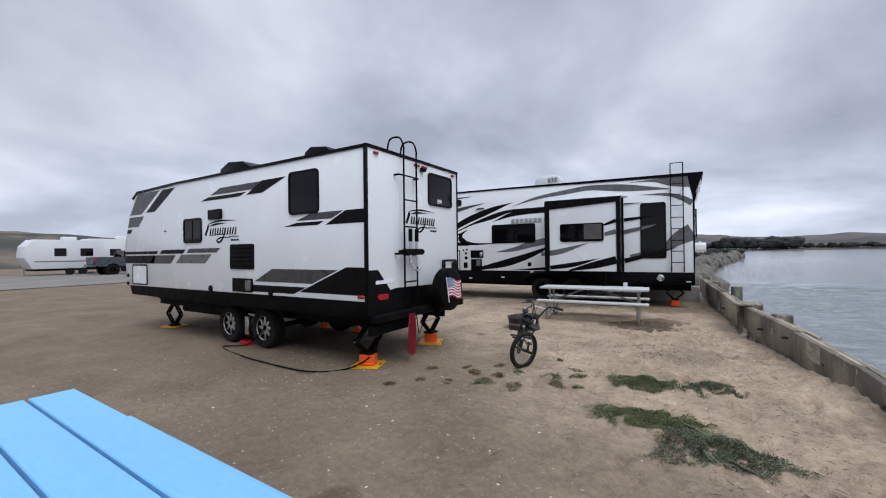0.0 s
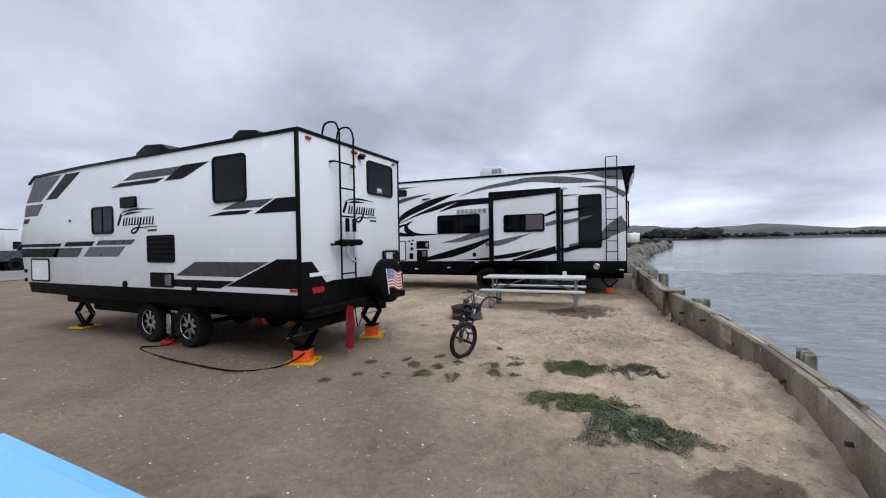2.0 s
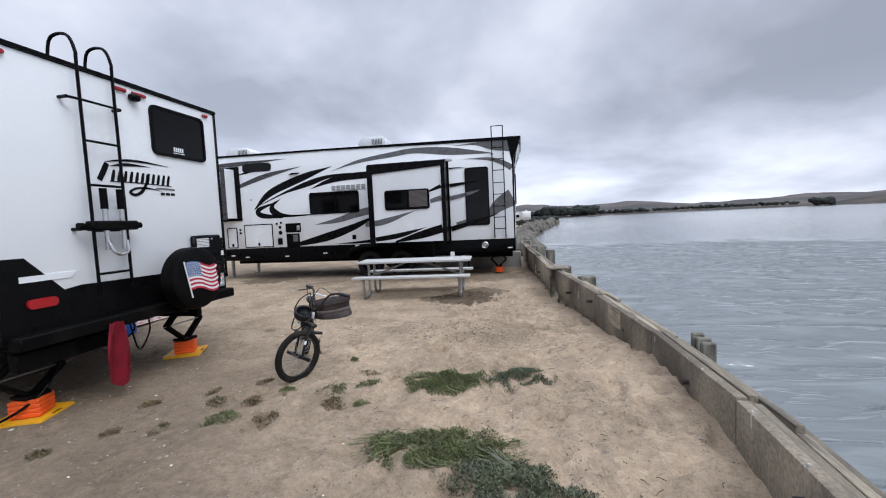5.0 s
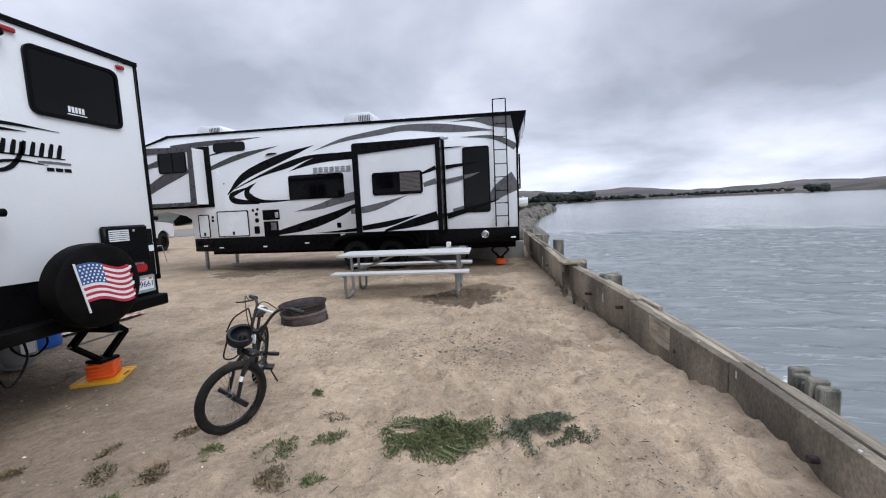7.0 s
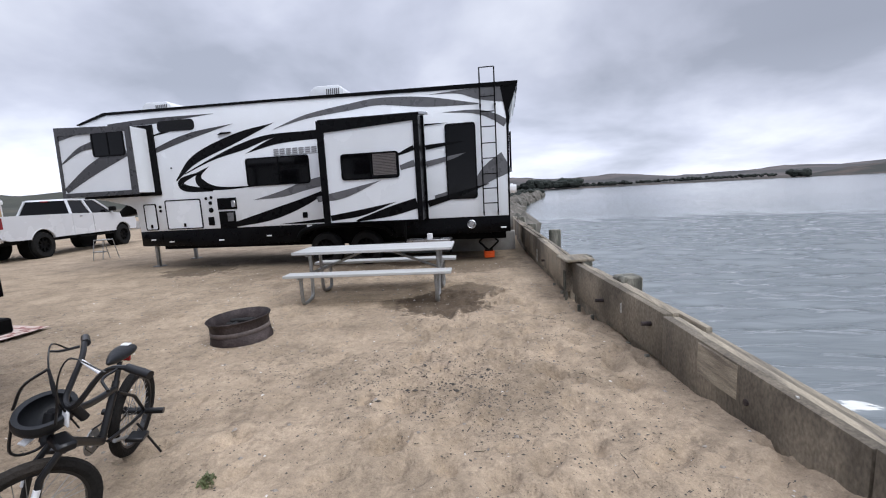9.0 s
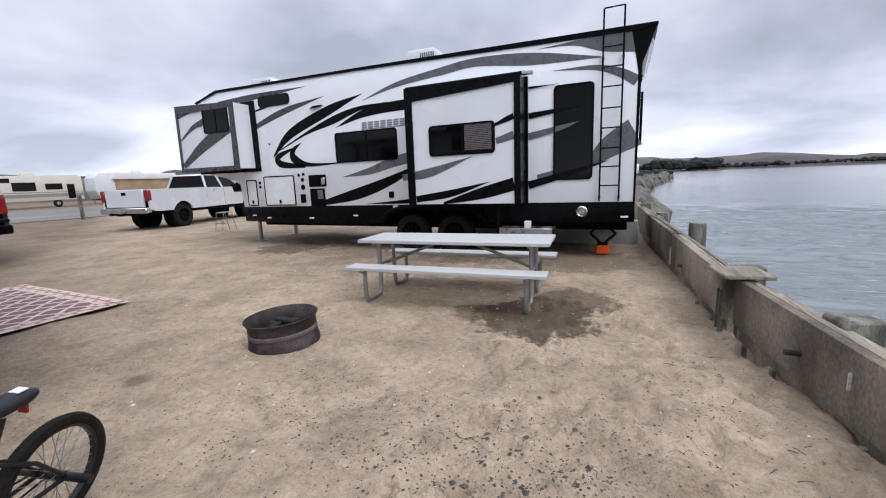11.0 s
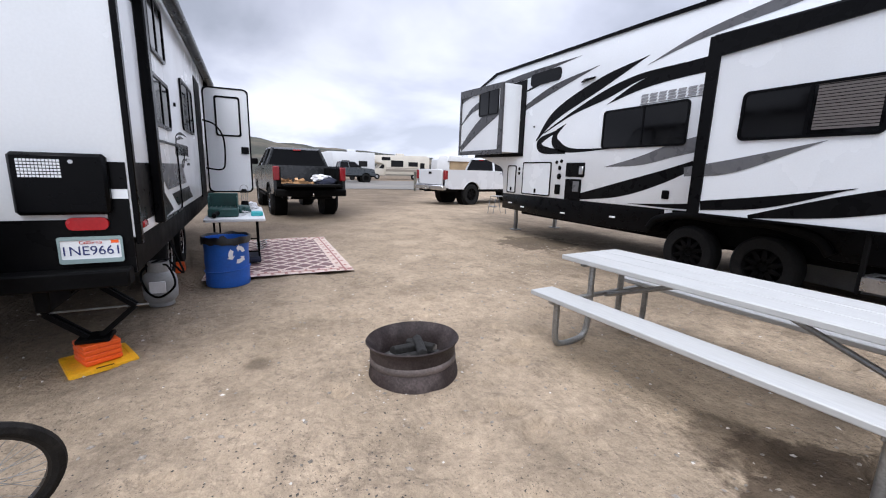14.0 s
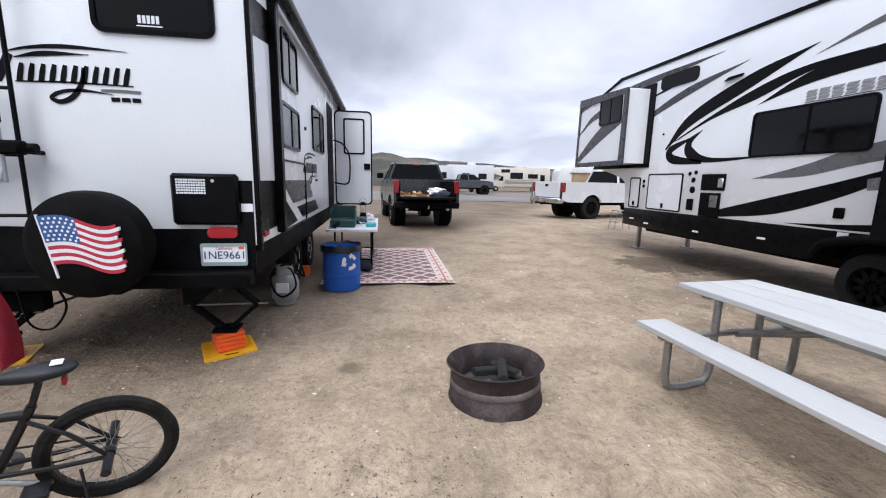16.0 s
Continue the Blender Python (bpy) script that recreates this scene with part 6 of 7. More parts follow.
def on_rug(x, y):
    return 0.004 + 0.012 * noise.noise((x * 2.1, y * 2.1, 0.5))


def rug_line(p, q, w, mat, name, over=0.004):
    n = 12
    own = bmesh.new()
    d = Vector((q[0] - p[0], q[1] - p[1])).normalized()
    prev = None
    for k in range(n + 1):
        x, y = p[0] + (q[0] - p[0]) * k / n, p[1] + (q[1] - p[1]) * k / n
        z_ = on_rug(x, y) + over
        pair = (own.verts.new((x - d.y * w / 2, y + d.x * w / 2, z_)), own.verts.new((x + d.y * w / 2, y - d.x * w / 2, z_)))
        if prev:
            own.faces.new((prev[0], prev[1], pair[1], pair[0]))
        prev = pair
    return own


part("field", flat_sheet(-rx, rx, -ry, ry, 0.004, 0.004), RUG_DARK, rug)
for p, q in (((-rx, ry - 0.12), (rx, ry - 0.12)), ((-rx, -ry + 0.12), (rx, -ry + 0.12)), ((rx - 0.12, -ry), (rx - 0.12, ry)), ((-rx + 0.12, -ry), (-rx + 0.12, ry))):
    part("border", rug_line(p, q, 0.23, RUG_LIGHT, "border"), RUG_LIGHT, rug)
    part("border_line", rug_line(p, q, 0.03, RUG_PINK, "border_line", 0.008), RUG_PINK, rug)
    for k in range(22):
        f = (k + 0.5) / 22
        x, y = p[0] + (q[0] - p[0]) * f, p[1] + (q[1] - p[1]) * f
        s = 0.05 if k % 2 else -0.05
        ox, oy = (0, s) if abs(p[1] - q[1]) < 0.01 else (s, 0)
        part("border_mark", box(x + ox - 0.03, x + ox + 0.03, y + oy - 0.02, y + oy + 0.02, on_rug(x, y) + 0.003, on_rug(x, y) + 0.0075), RUG_PINK, rug)
ix, iy = rx - 0.24, ry - 0.24
bm = None
for s in (-1, 1):
    for k in range(-7, 8):
        c0 = k * 0.30
        pts = []
        for e in (-iy, iy):
            x = c0 + s * e * 0.95
            pts.append([x, e])
        (xa, ya), (xb, yb) = pts
        t0, t1 = 0.0, 1.0
        dxx = xb - xa
        for lim, sign_ in ((ix, 1), (-ix, -1)):
            if dxx:
                tc = (lim - xa) / dxx
                if sign_ * dxx > 0:
                    t1 = min(t1, tc)
                else:
                    t0 = max(t0, tc)
        if t1 - t0 > 0.05:
            P = lambda t_: (xa + dxx * t_, ya + (yb - ya) * t_)
            bm = merge(bm, rug_line(P(t0), P(t1), 0.044, RUG_LIGHT, "lattice"))
part("lattice", bm, RUG_LIGHT, rug)

TABLEWHITE = material("white_plastic_top", (0.72, 0.72, 0.72), 0.45, vary=0.04, bump=0.1, bump_scale=200)
ft = thing("folding_table", "white plastic folding table standing on the rug", "folding table", (-7.0, 7.2, 0))
part("tabletop", prism(rounded(-7.95, -6.12, 6.82, 7.58, 0.05), "z", 0.70, 0.74, 0.006), TABLEWHITE, ft)
for x in (-7.6, -6.45):
    for y in (6.92, 7.48):
        part("leg", tube([(x, y, 0.05), (x, y, 0.70)], 0.014), DULLBLACK, ft)
    part("leg_brace", tube([(x, 6.92, 0.22), (x, 7.48, 0.22)], 0.012), DULLBLACK, ft)
GREEN = material("stove_green", (0.01, 0.055, 0.05), 0.4, vary=0.2, bump=0.05)
stove = thing("camp_stove", "dark green two-burner camp stove with its lid up", "camp stove", (-6.55, 7.0, 0.742))
part("case", box(-6.72, -6.36, 6.86, 7.24, 0.742, 0.86, 0.015), GREEN, stove)
part("lid", box(-6.76, -6.70, 6.86, 7.24, 0.80, 1.06, 0.012), GREEN, stove)
part("wind_flap", box(-6.72, -6.42, 7.22, 7.235, 0.86, 1.02, 0.004), GREEN, stove)
part("wind_flap", box(-6.72, -6.42, 6.865, 6.88, 0.86, 1.02, 0.004), GREEN, stove)
for k in range(6):
    part("grate_bar", tube([(-6.68, 6.90 + k * 0.06, 0.872), (-6.40, 6.90 + k * 0.06, 0.872)], 0.004, 6), STEEL, stove)
part("valve", tube([(-6.36, 6.98, 0.80), (-6.25, 6.95, 0.79), (-6.17, 6.95, 0.78)], 0.03, 10), DULLBLACK, stove)
lan = thing("camp_lantern", "black camping lantern with a clear globe", "lantern", (-7.35, 7.32, 0.742))
part("base", lathe([(0, 0.0), (0.06, 0), (0.065, 0.02), (0.055, 0.13), (0.045, 0.15), (0, 0.15)], 20, m=pose(-7.35, 7.32, 0.742)), DULLBLACK, lan)
part("cap", lathe([(0, 0.34), (0.03, 0.34), (0.065, 0.30), (0.065, 0.285), (0, 0.285)], 20, m=pose(-7.35, 7.32, 0.742)), DULLBLACK, lan)
for k in range(4):
    a = k * math.pi / 2 + 0.4
    part("guard", tube([(-7.35 + 0.05 * math.cos(a), 7.32 + 0.05 * math.sin(a), 0.89), (-7.35 + 0.05 * math.cos(a), 7.32 + 0.05 * math.sin(a), 1.03)], 0.005, 6), STEEL, lan)
part("handle", tube(curve([(-7.35, 7.26, 1.03), (-7.35, 7.27, 1.12), (-7.35, 7.32, 1.15), (-7.35, 7.37, 1.12), (-7.35, 7.38, 1.03)]), 0.004, 6), STEEL, lan)
TEALP = material("teal_plastic", (0.05, 0.42, 0.45), 0.5, vary=0.08, bump=0.05)
solid("plastic_box", prism(rounded(-6.62, -6.42, 7.40, 7.56, 0.03), "z", 0.741, 0.80, 0.012), TEALP, "small turquoise plastic box on the folding table", "box")
bm = lump(0.2, 0.16, 0.12, 7, 0.5)
solid("gear_bag", bm, CLOTH_NAVY, "dark soft bag lying on the folding table", "bag", at=Matrix.Translation((-7.2, 7.02, 0.80)))
bm = lump(0.12, 0.10, 0.07, 12, 0.5)
solid("cloth_bundle", bm, CLOTH_WHITE, "crumpled white cloth on the folding table", "cloth", at=Matrix.Translation((-7.55, 7.42, 0.78)))
bm = lump(0.13, 0.11, 0.08, 14, 0.4)
solid("camp_pouch", bm, GREEN, "dark green pouch lying on the folding table", "pouch", at=Matrix.Translation((-6.95, 7.3, 0.785)))
solid("cable_coil", tube(curve([(-6.5, 7.28, 0.745), (-6.62, 7.34, 0.76), (-6.7, 7.28, 0.79), (-6.85, 7.36, 0.76), (-6.8, 7.45, 0.745)]), 0.007, 6), CLOTH_WHITE, "white cable lying on the folding table", "cable")
# a chest and crates below the table
solid("storage_crate", box(-7.0, -6.5, 6.9, 7.3, 0.05, 0.42, 0.02), DULLBLACK, "black storage crate under the folding table", "crate")
sh = thing("folded_chair", "dark folded camp chair lying on the rug", "camp chair", (-6.4, 7.55, 0.05))
part("fabric", box(-6.85, -6.35, 7.30, 7.50, 0.06, 0.15, 0.03), CLOTH_NAVY, sh)
for k in range(4):
    part("tube", tube([(-6.80 + k * 0.05, 7.45, 0.15 + k * 0.05), (-6.40 + k * 0.05, 7.58, 0.30 + k * 0.04)], 0.009, 6), ALLOY, sh)

# the table and its load stand a little way in from the end of the rug
for ob in scene.collection.objects:
    if ob.parent is None and ob.name.split(".")[0] in ("folding_table", "camp_stove", "camp_lantern", "plastic_box", "gear_bag", "cloth_bundle", "camp_pouch", "cable_coil", "storage_crate", "folded_chair"):
        ob.matrix_basis = Matrix.Translation((-0.26, -0.03, 0)) @ ob.matrix_basis

# ---- recycling bin, gas bottle ----
BINBLUE = material("blue_bin_canvas", (0.012, 0.095, 0.42), 0.55, vary=0.12, scale=6, bump=0.35, bump_scale=9)
LINER = material("bin_liner", (0.006, 0.006, 0.007), 0.35, vary=0.2, bump=0.5, bump_scale=20)
rb = thing("recycling_bin", "blue collapsible recycling bin with a black liner", "bin", posed=pose(-5.83, 7.07, 0))
part("drum", lathe([(0, 0.0), (0.245, 0.0), (0.25, 0.02), (0.245, 0.10), (0.25, 0.19), (0.243, 0.21), (0.25, 0.3), (0.246, 0.42), (0.255, 0.55), (0.26, 0.585), (0.245, 0.585), (0.24, 0.3), (0.23, 0.03), (0, 0.03)], 40), BINBLUE, rb)
part("hoop", tube([(0.255 * math.cos(k * math.tau / 32), 0.255 * math.sin(k * math.tau / 32), 0.2 + 0.02 * math.sin(k * math.tau / 32)) for k in range(32)], 0.007, 6, closed=True), BINBLUE, rb)
own = bmesh.new()
prof = [(0.24, 0.50), (0.25, 0.585), (0.265, 0.61), (0.275, 0.58), (0.272, 0.53)]
rings = []
for k in range(48):
    a = k * math.tau / 48
    wob = 0.02 * noise.noise((math.cos(a) * 2.5, math.sin(a) * 2.5, 1.0))
    rings.append([own.verts.new(((r_ + wob * 0.5) * math.cos(a), (r_ + wob * 0.5) * math.sin(a), z_ + wob * (1 if i else 0) - (0.05 * max(0, noise.noise((math.cos(a) * 2, math.sin(a) * 2, 7))) if i == 4 else 0))) for i, (r_, z_) in enumerate(prof)])
for k in range(48):
    for i in range(4):
        own.faces.new((rings[k][i], rings[(k + 1) % 48][i], rings[(k + 1) % 48][i + 1], rings[k][i + 1]))
part("liner", own, LINER, rb, "black bin liner folded over the rim")
own = bmesh.new()
for k in range(3):  # three bent arrows chasing round
    a0 = k * math.tau / 3 + 0.3
    ang = lambda f: a0 + f * 1.45
    pts = [(math.cos(ang(f)) * 0.085, math.sin(ang(f)) * 0.085) for f in (0, 0.25, 0.5, 0.72)]
    strip = []
    for i, (u, v) in enumerate(pts):
        n_ = Vector((u, v)).normalized() * 0.024
        strip.append(((u - n_.x, v - n_.y), (u + n_.x, v + n_.y)))
    tip = (math.cos(ang(1.0)) * 0.085, math.sin(ang(1.0)) * 0.085)
    def on_drum(u, v):
        th = 0.52 + u / 0.258
        return (0.2575 * math.cos(th), 0.2575 * math.sin(th), 0.40 + v)
    vs = [(own.verts.new(on_drum(*p)), own.verts.new(on_drum(*q))) for p, q in strip]
    for (a, b_), (c_, d_) in zip(vs, vs[1:]):
        own.faces.new((a, b_, d_, c_))
    u, v = pts[-1]
    n_ = Vector((u, v)).normalized() * 0.048
    own.faces.new((own.verts.new(on_drum(u - n_.x, v - n_.y)), own.verts.new(on_drum(u + n_.x, v + n_.y)), own.verts.new(on_drum(*tip))))
part("recycling_mark", own, FLAG_WHITE, rb, "white three-arrow mark", smooth=False)
TANK = material("tank_grey", (0.30, 0.30, 0.295), 0.45, vary=0.1, bump=0.05, second=(0.22, 0.215, 0.205), amount=0.35)
gb = thing("gas_bottle", "grey propane bottle with black hose standing on the sand", "gas bottle", posed=pose(-5.18, 6.47, 0.0))
part("tank", lathe([(0, 0.03), (0.11, 0.03), (0.15, 0.08), (0.155, 0.14), (0.155, 0.26), (0.14, 0.32), (0.09, 0.365), (0.04, 0.375), (0, 0.375)], 32), TANK, gb)
part("foot_ring", lathe([(0.10, 0.0), (0.115, 0.0), (0.115, 0.06), (0.10, 0.06)], 28, closed=True), TANK, gb)
part("collar", lathe([(0.09, 0.36), (0.10, 0.36), (0.095, 0.46), (0.085, 0.46)], 24, closed=True), TANK, gb)
part("valve", tube([(0, 0, 0.37), (0, 0, 0.44)], 0.025, 10), STEEL, gb)
part("label_panel", box(0.14, 0.158, -0.07, 0.07, 0.16, 0.28, 0.004), FLAG_WHITE, gb)
part("hose", tube(curve([(0.02, 0, 0.42), (0.12, 0.1, 0.43), (0.2, 0.16, 0.25), (0.2, 0.02, 0.13), (0.14, -0.1, 0.2), (0.08, -0.13, 0.38), (-0.05, 0.05, 0.47), (-0.1, 0.2, 0.3), (-0.15, 0.12, 0.55), (-0.2, 0.05, 0.75)], 8), 0.011, 8), BLACK, gb)
# red wheel chocks under the trailer, cloth hanging from the bumper, bucket, hose, cable
for x in (-6.66, -5.72):
    solid("wheel_chock", prism([(x - 0.12, 0.0), (x + 0.12, 0.0), (x + 0.06, 0.13), (x - 0.06, 0.13)], "y", 6.34, 6.5, 0.01), ORANGE, "orange plastic wheel chock beside the trailer tyre", "wheel chock", group="wheel chocks")
solid("wheel_chock", prism([(-6.78, 0.0), (-6.53, 0.0), (-6.55, 0.07), (-6.75, 0.09)], "y", 4.46, 4.6, 0.01), RED, "red wheel chock between the trailer tyres", "wheel chock", group="wheel chocks")
REDCLOTH = material("red_cloth", (0.30, 0.012, 0.03), 0.8, vary=0.2, scale=8, bump=0.4, bump_scale=30)
own = bmesh.new()
rows = []
for j in range(13):
    v = j / 12
    row = []
    for i in range(13):
        u = i / 12
        w = 0.06 + 0.07 * math.sin(min(v * 1.25, 1) * math.pi * 0.6)
        zb = 0.74 - 0.53 * v - (0.09 * (1 - abs(u - 0.5) * 2) if j == 12 else 0)
        row.append(own.verts.new((R + 0.17 + 0.03 * math.sin(u * 9 + v * 2), 5.0 + (u - 0.5) * 2 * w, zb)))
    rows.append(row)
for a, b_ in zip(rows, rows[1:]):
    for i in range(12):
        own.faces.new((a[i], a[i + 1], b_[i + 1], b_[i]))
bmesh.ops.solidify(own, geom=own.faces[:], thickness=0.012)
solid("hanging_cloth", own, REDCLOTH, "dark red cloth hanging from the trailer bumper", "cloth")
solid("power_cable", tube(curve([(-6.15, 4.55, 0.35), (-6.35, 4.35, 0.08), (-6.86, 4.21, 0.015), (-6.1, 4.0, 0.015), (-4.9, 3.9, 0.015), (-4.2, 3.96, 0.015), (-3.87, 4.3, 0.03), (-3.7, 4.6, 0.2), (-3.8, 4.9, 0.5)], 8), 0.012, 8), BLACK, "black cable lying on the sand beside the trailer", "cable")
bm = tube(curve([(R + 0.15, 5.15, 0.70), (R + 0.15, 5.2, 0.45), (R + 0.1, 5.3, 0.40), (R + 0.1, 5.4, 0.55), (R + 0.12, 5.38, 0.7)]), 0.008, 6)
solid("trailer_plug_cable", bm, BLACK, "thin black cable looped below the trailer bumper", "cable")
# folded bike carrier strapped to the ladder
cr = thing("bike_carrier", "folded black and silver bike carrier strapped on the ladder", "bike carrier", (R + 0.15, 5.10, 1.7))
for y in (5.02, 5.18):
    part("arm", tube([(R + 0.15, y, 1.42), (R + 0.15, y, 1.95)], 0.022, 10), ALLOY, cr)
    part("grip", tube([(R + 0.15, y, 1.80), (R + 0.15, y, 1.99)], 0.03, 10), DULLBLACK, cr)
part("clamp_bar", box(R + 0.10, R + 0.19, 4.86, 5.32, 1.60, 1.69, 0.015), DULLBLACK, cr)
part("hoop", tube(curve([(R + 0.17, 5.01, 1.5), (R + 0.2, 5.03, 1.40), (R + 0.2, 5.10, 1.37), (R + 0.2, 5.17, 1.40), (R + 0.17, 5.19, 1.5)]), 0.014, 8), ALLOY, cr)
for y in (4.81, 5.36):
    part("knob", lathe([(0, -0.02), (0.03, -0.02), (0.03, 0.02), (0, 0.02)], 14, m=pose(R + 0.13, y, 1.645, 90)), DULLBLACK, cr)
# step stool by the white pickup
st = thing("step_stool", "small metal folding step stool on the sand", "step stool", (-11.0, 14.4, 0))
for x in (-11.2, -10.85):
    part("leg_frame", tube([(x, 14.2, 0), (x, 14.3, 0.62), (x, 14.62, 0.62), (x, 14.75, 0)], 0.012, 8), STEEL, st)
part("step", box(-11.2, -10.85, 14.2, 14.38, 0.25, 0.28, 0.006), STEEL, st)
part("step", box(-11.2, -10.85, 14.28, 14.64, 0.61, 0.64, 0.006), STEEL, st)
st.matrix_basis = Matrix.Translation((-12.5, 15.3, 0))

# charred logs in the fire ring
CHAR = material("charred_wood", (0.012, 0.011, 0.010), 0.9, vary=0.4, bump=0.7, bump_scale=25, second=(0.19, 0.165, 0.14), amount=0.36, spread=0.06, stretch=(0.5, 1.5, 1.5))
fl = thing("fire_logs", "charred split logs lying in the fire ring", "firewood", (-2.84, 8.44, 0.07))
for x, y, z, a, tilt, L, mt in ((-2.84, 8.45, 0.18, 165, 6, 0.36, CHAR), (-2.94, 8.50, 0.135, 30, -5, 0.26, CHAR), (-2.78, 8.33, 0.135, 75, -6, 0.2, CHAR), (-2.9, 8.38, 0.15, 110, 8, 0.3, CHAR)):
    part("log", prism([(-0.034, -0.025), (0.034, -0.025), (0.038, 0.012), (0.004, 0.034), (-0.03, 0.02)], "x", -L / 2, L / 2, 0.008, m=pose(x, y, z, 0, tilt, a)), mt, fl, smooth=False)


# ---- bicycle ----
BIKEBLACK = material("bike_black", (0.008, 0.008, 0.009), 0.35, vary=0.2, bump=0.02, spec=0.4)
TYRE = material("bike_tyre", (0.012, 0.011, 0.010), 0.85, vary=0.3, spec=0.2, bump=0.6, bump_scale=90, second=(0.06, 0.05, 0.042), amount=0.35)
SADDLE = material("saddle", (0.01, 0.011, 0.013), 0.45, vary=0.2, bump=0.1, spec=0.35)
# leaning a little on its stand, front wheel towards the first plants
BIKE_POSE = pose(-2.18, 6.36, 0.0, 0, 0, -66.8) @ pose(0, 0, 0, -9, 0, 0)
bike = thing("bicycle", "small black bicycle with pegs standing on its kickstand", "bicycle", posed=BIKE_POSE)
WR, BASE = 0.263, 0.92  # wheel radius, wheelbase; the rear hub at the origin, x forward


def bike_wheel(x, steer):
    turn = Matrix.Translation((x, 0, WR)) @ Matrix.Rotation(steer, 4, "Z") @ Matrix.Rotation(radians(90), 4, "X")
    w = part("wheel", lathe([(WR - 0.05, -0.018), (WR - 0.03, -0.027), (WR - 0.008, -0.02), (WR, 0.0), (WR - 0.008, 0.02), (WR - 0.03, 0.027), (WR - 0.05, 0.018)], 48, m=turn, closed=True), TYRE, bike)
    part("rim", lathe([(WR - 0.062, -0.014), (WR - 0.046, -0.016), (WR - 0.046, 0.016), (WR - 0.062, 0.014)], 48, m=turn, closed=True), BIKEBLACK, w)
    part("hub", tube([turn @ Vector((0, 0, -0.05)), turn @ Vector((0, 0, 0.05))], 0.022, 12), BIKEBLACK, w)
    for k in range(32):
        a, c = k * math.tau / 32, (k * math.tau / 32) + (0.5 if k % 4 < 2 else -0.5)
        s = 0.025 if k % 2 else -0.025
        part("spoke", tube([turn @ Vector((0.02 * math.cos(c), 0.02 * math.sin(c), s)), turn @ Vector(((WR - 0.06) * math.cos(a), (WR - 0.06) * math.sin(a), 0))], 0.0016, 4), STEEL, w)
    for s in (-1, 1):
        part("peg", tube([turn @ Vector((0, 0, s * 0.055)), turn @ Vector((0, 0, s * 0.165))], 0.019, 12), BIKEBLACK, bike)
    return turn


PEDALORANGE = material("pedal_reflector", (0.6, 0.22, 0.01), 0.4, vary=0.1)
steer = radians(-45)
bike_wheel(0, 0)
bike_wheel(BASE, steer)
bb, seat_top, head_lo, head_hi = Vector((0.36, 0, 0.28)), Vector((0.22, 0, 0.56)), Vector((0.80, 0, 0.55)), Vector((0.765, 0, 0.66))
part("down_tube", tube([bb, head_lo], 0.021, 10), BIKEBLACK, bike)
part("top_tube", tube(curve([seat_top + Vector((0.01, 0, -0.04)), (0.5, 0, 0.56), head_hi]), 0.018, 10), BIKEBLACK, bike)
part("seat_tube", tube([bb, seat_top], 0.018, 10), BIKEBLACK, bike)
part("head_tube", tube([head_lo, head_hi], 0.024, 12), BIKEBLACK, bike)
for s in (-1, 1):
    part("chain_stay", tube([bb + Vector((0, s * 0.03, 0)), (0.16, s * 0.05, 0.265), (0, s * 0.06, WR)], 0.010, 8), BIKEBLACK, bike)
    part("seat_stay", tube([seat_top + Vector((0.02, s * 0.02, -0.06)), (0.12, s * 0.05, 0.42), (0, s * 0.06, WR)], 0.009, 8), BIKEBLACK, bike)
    fork = Matrix.Translation((BASE, 0, WR)) @ Matrix.Rotation(steer, 4, "Z")
    part("fork_leg", tube([fork @ Vector((0, s * 0.06, 0)), fork @ Vector((-0.03, s * 0.055, 0.2)), fork @ Vector((-0.10, s * 0.05, 0.30))], 0.014, 8), BIKEBLACK, bike)
    part("fork_decal", tube([fork @ Vector((-0.012, s * 0.0625, 0.13)), fork @ Vector((-0.02, s * 0.0615, 0.165))], 0.0130, 6), FLAG_WHITE, bike)
fork = Matrix.Translation((BASE, 0, WR)) @ Matrix.Rotation(steer, 4, "Z")
part("fork_crown", box(-0.15, -0.08, -0.065, 0.065, 0.28, 0.32, 0.01, m=fork), BIKEBLACK, bike)
bars = fork @ Matrix.Translation((-0.19, 0, 0.44))
part("stem", tube([bars @ Vector((0, 0, -0.06)), bars @ Vector((0.05, 0, 0.02))], 0.02, 10), BIKEBLACK, bike)
hb = part("handlebar", tube(curve([bars @ Vector((-0.10, -0.31, 0.20)), bars @ Vector((-0.06, -0.20, 0.21)), bars @ Vector((-0.02, -0.11, 0.17)), bars @ Vector((0.05, -0.05, 0.03)), bars @ Vector((0.05, 0.05, 0.03)), bars @ Vector((-0.02, 0.11, 0.17)), bars @ Vector((-0.06, 0.20, 0.21)), bars @ Vector((-0.10, 0.31, 0.20))]), 0.0115, 8), BIKEBLACK, bike)
part("cross_bar", tube([bars @ Vector((-0.02, -0.11, 0.165)), bars @ Vector((-0.02, 0.11, 0.165))], 0.008, 8), FLAG_WHITE, hb)
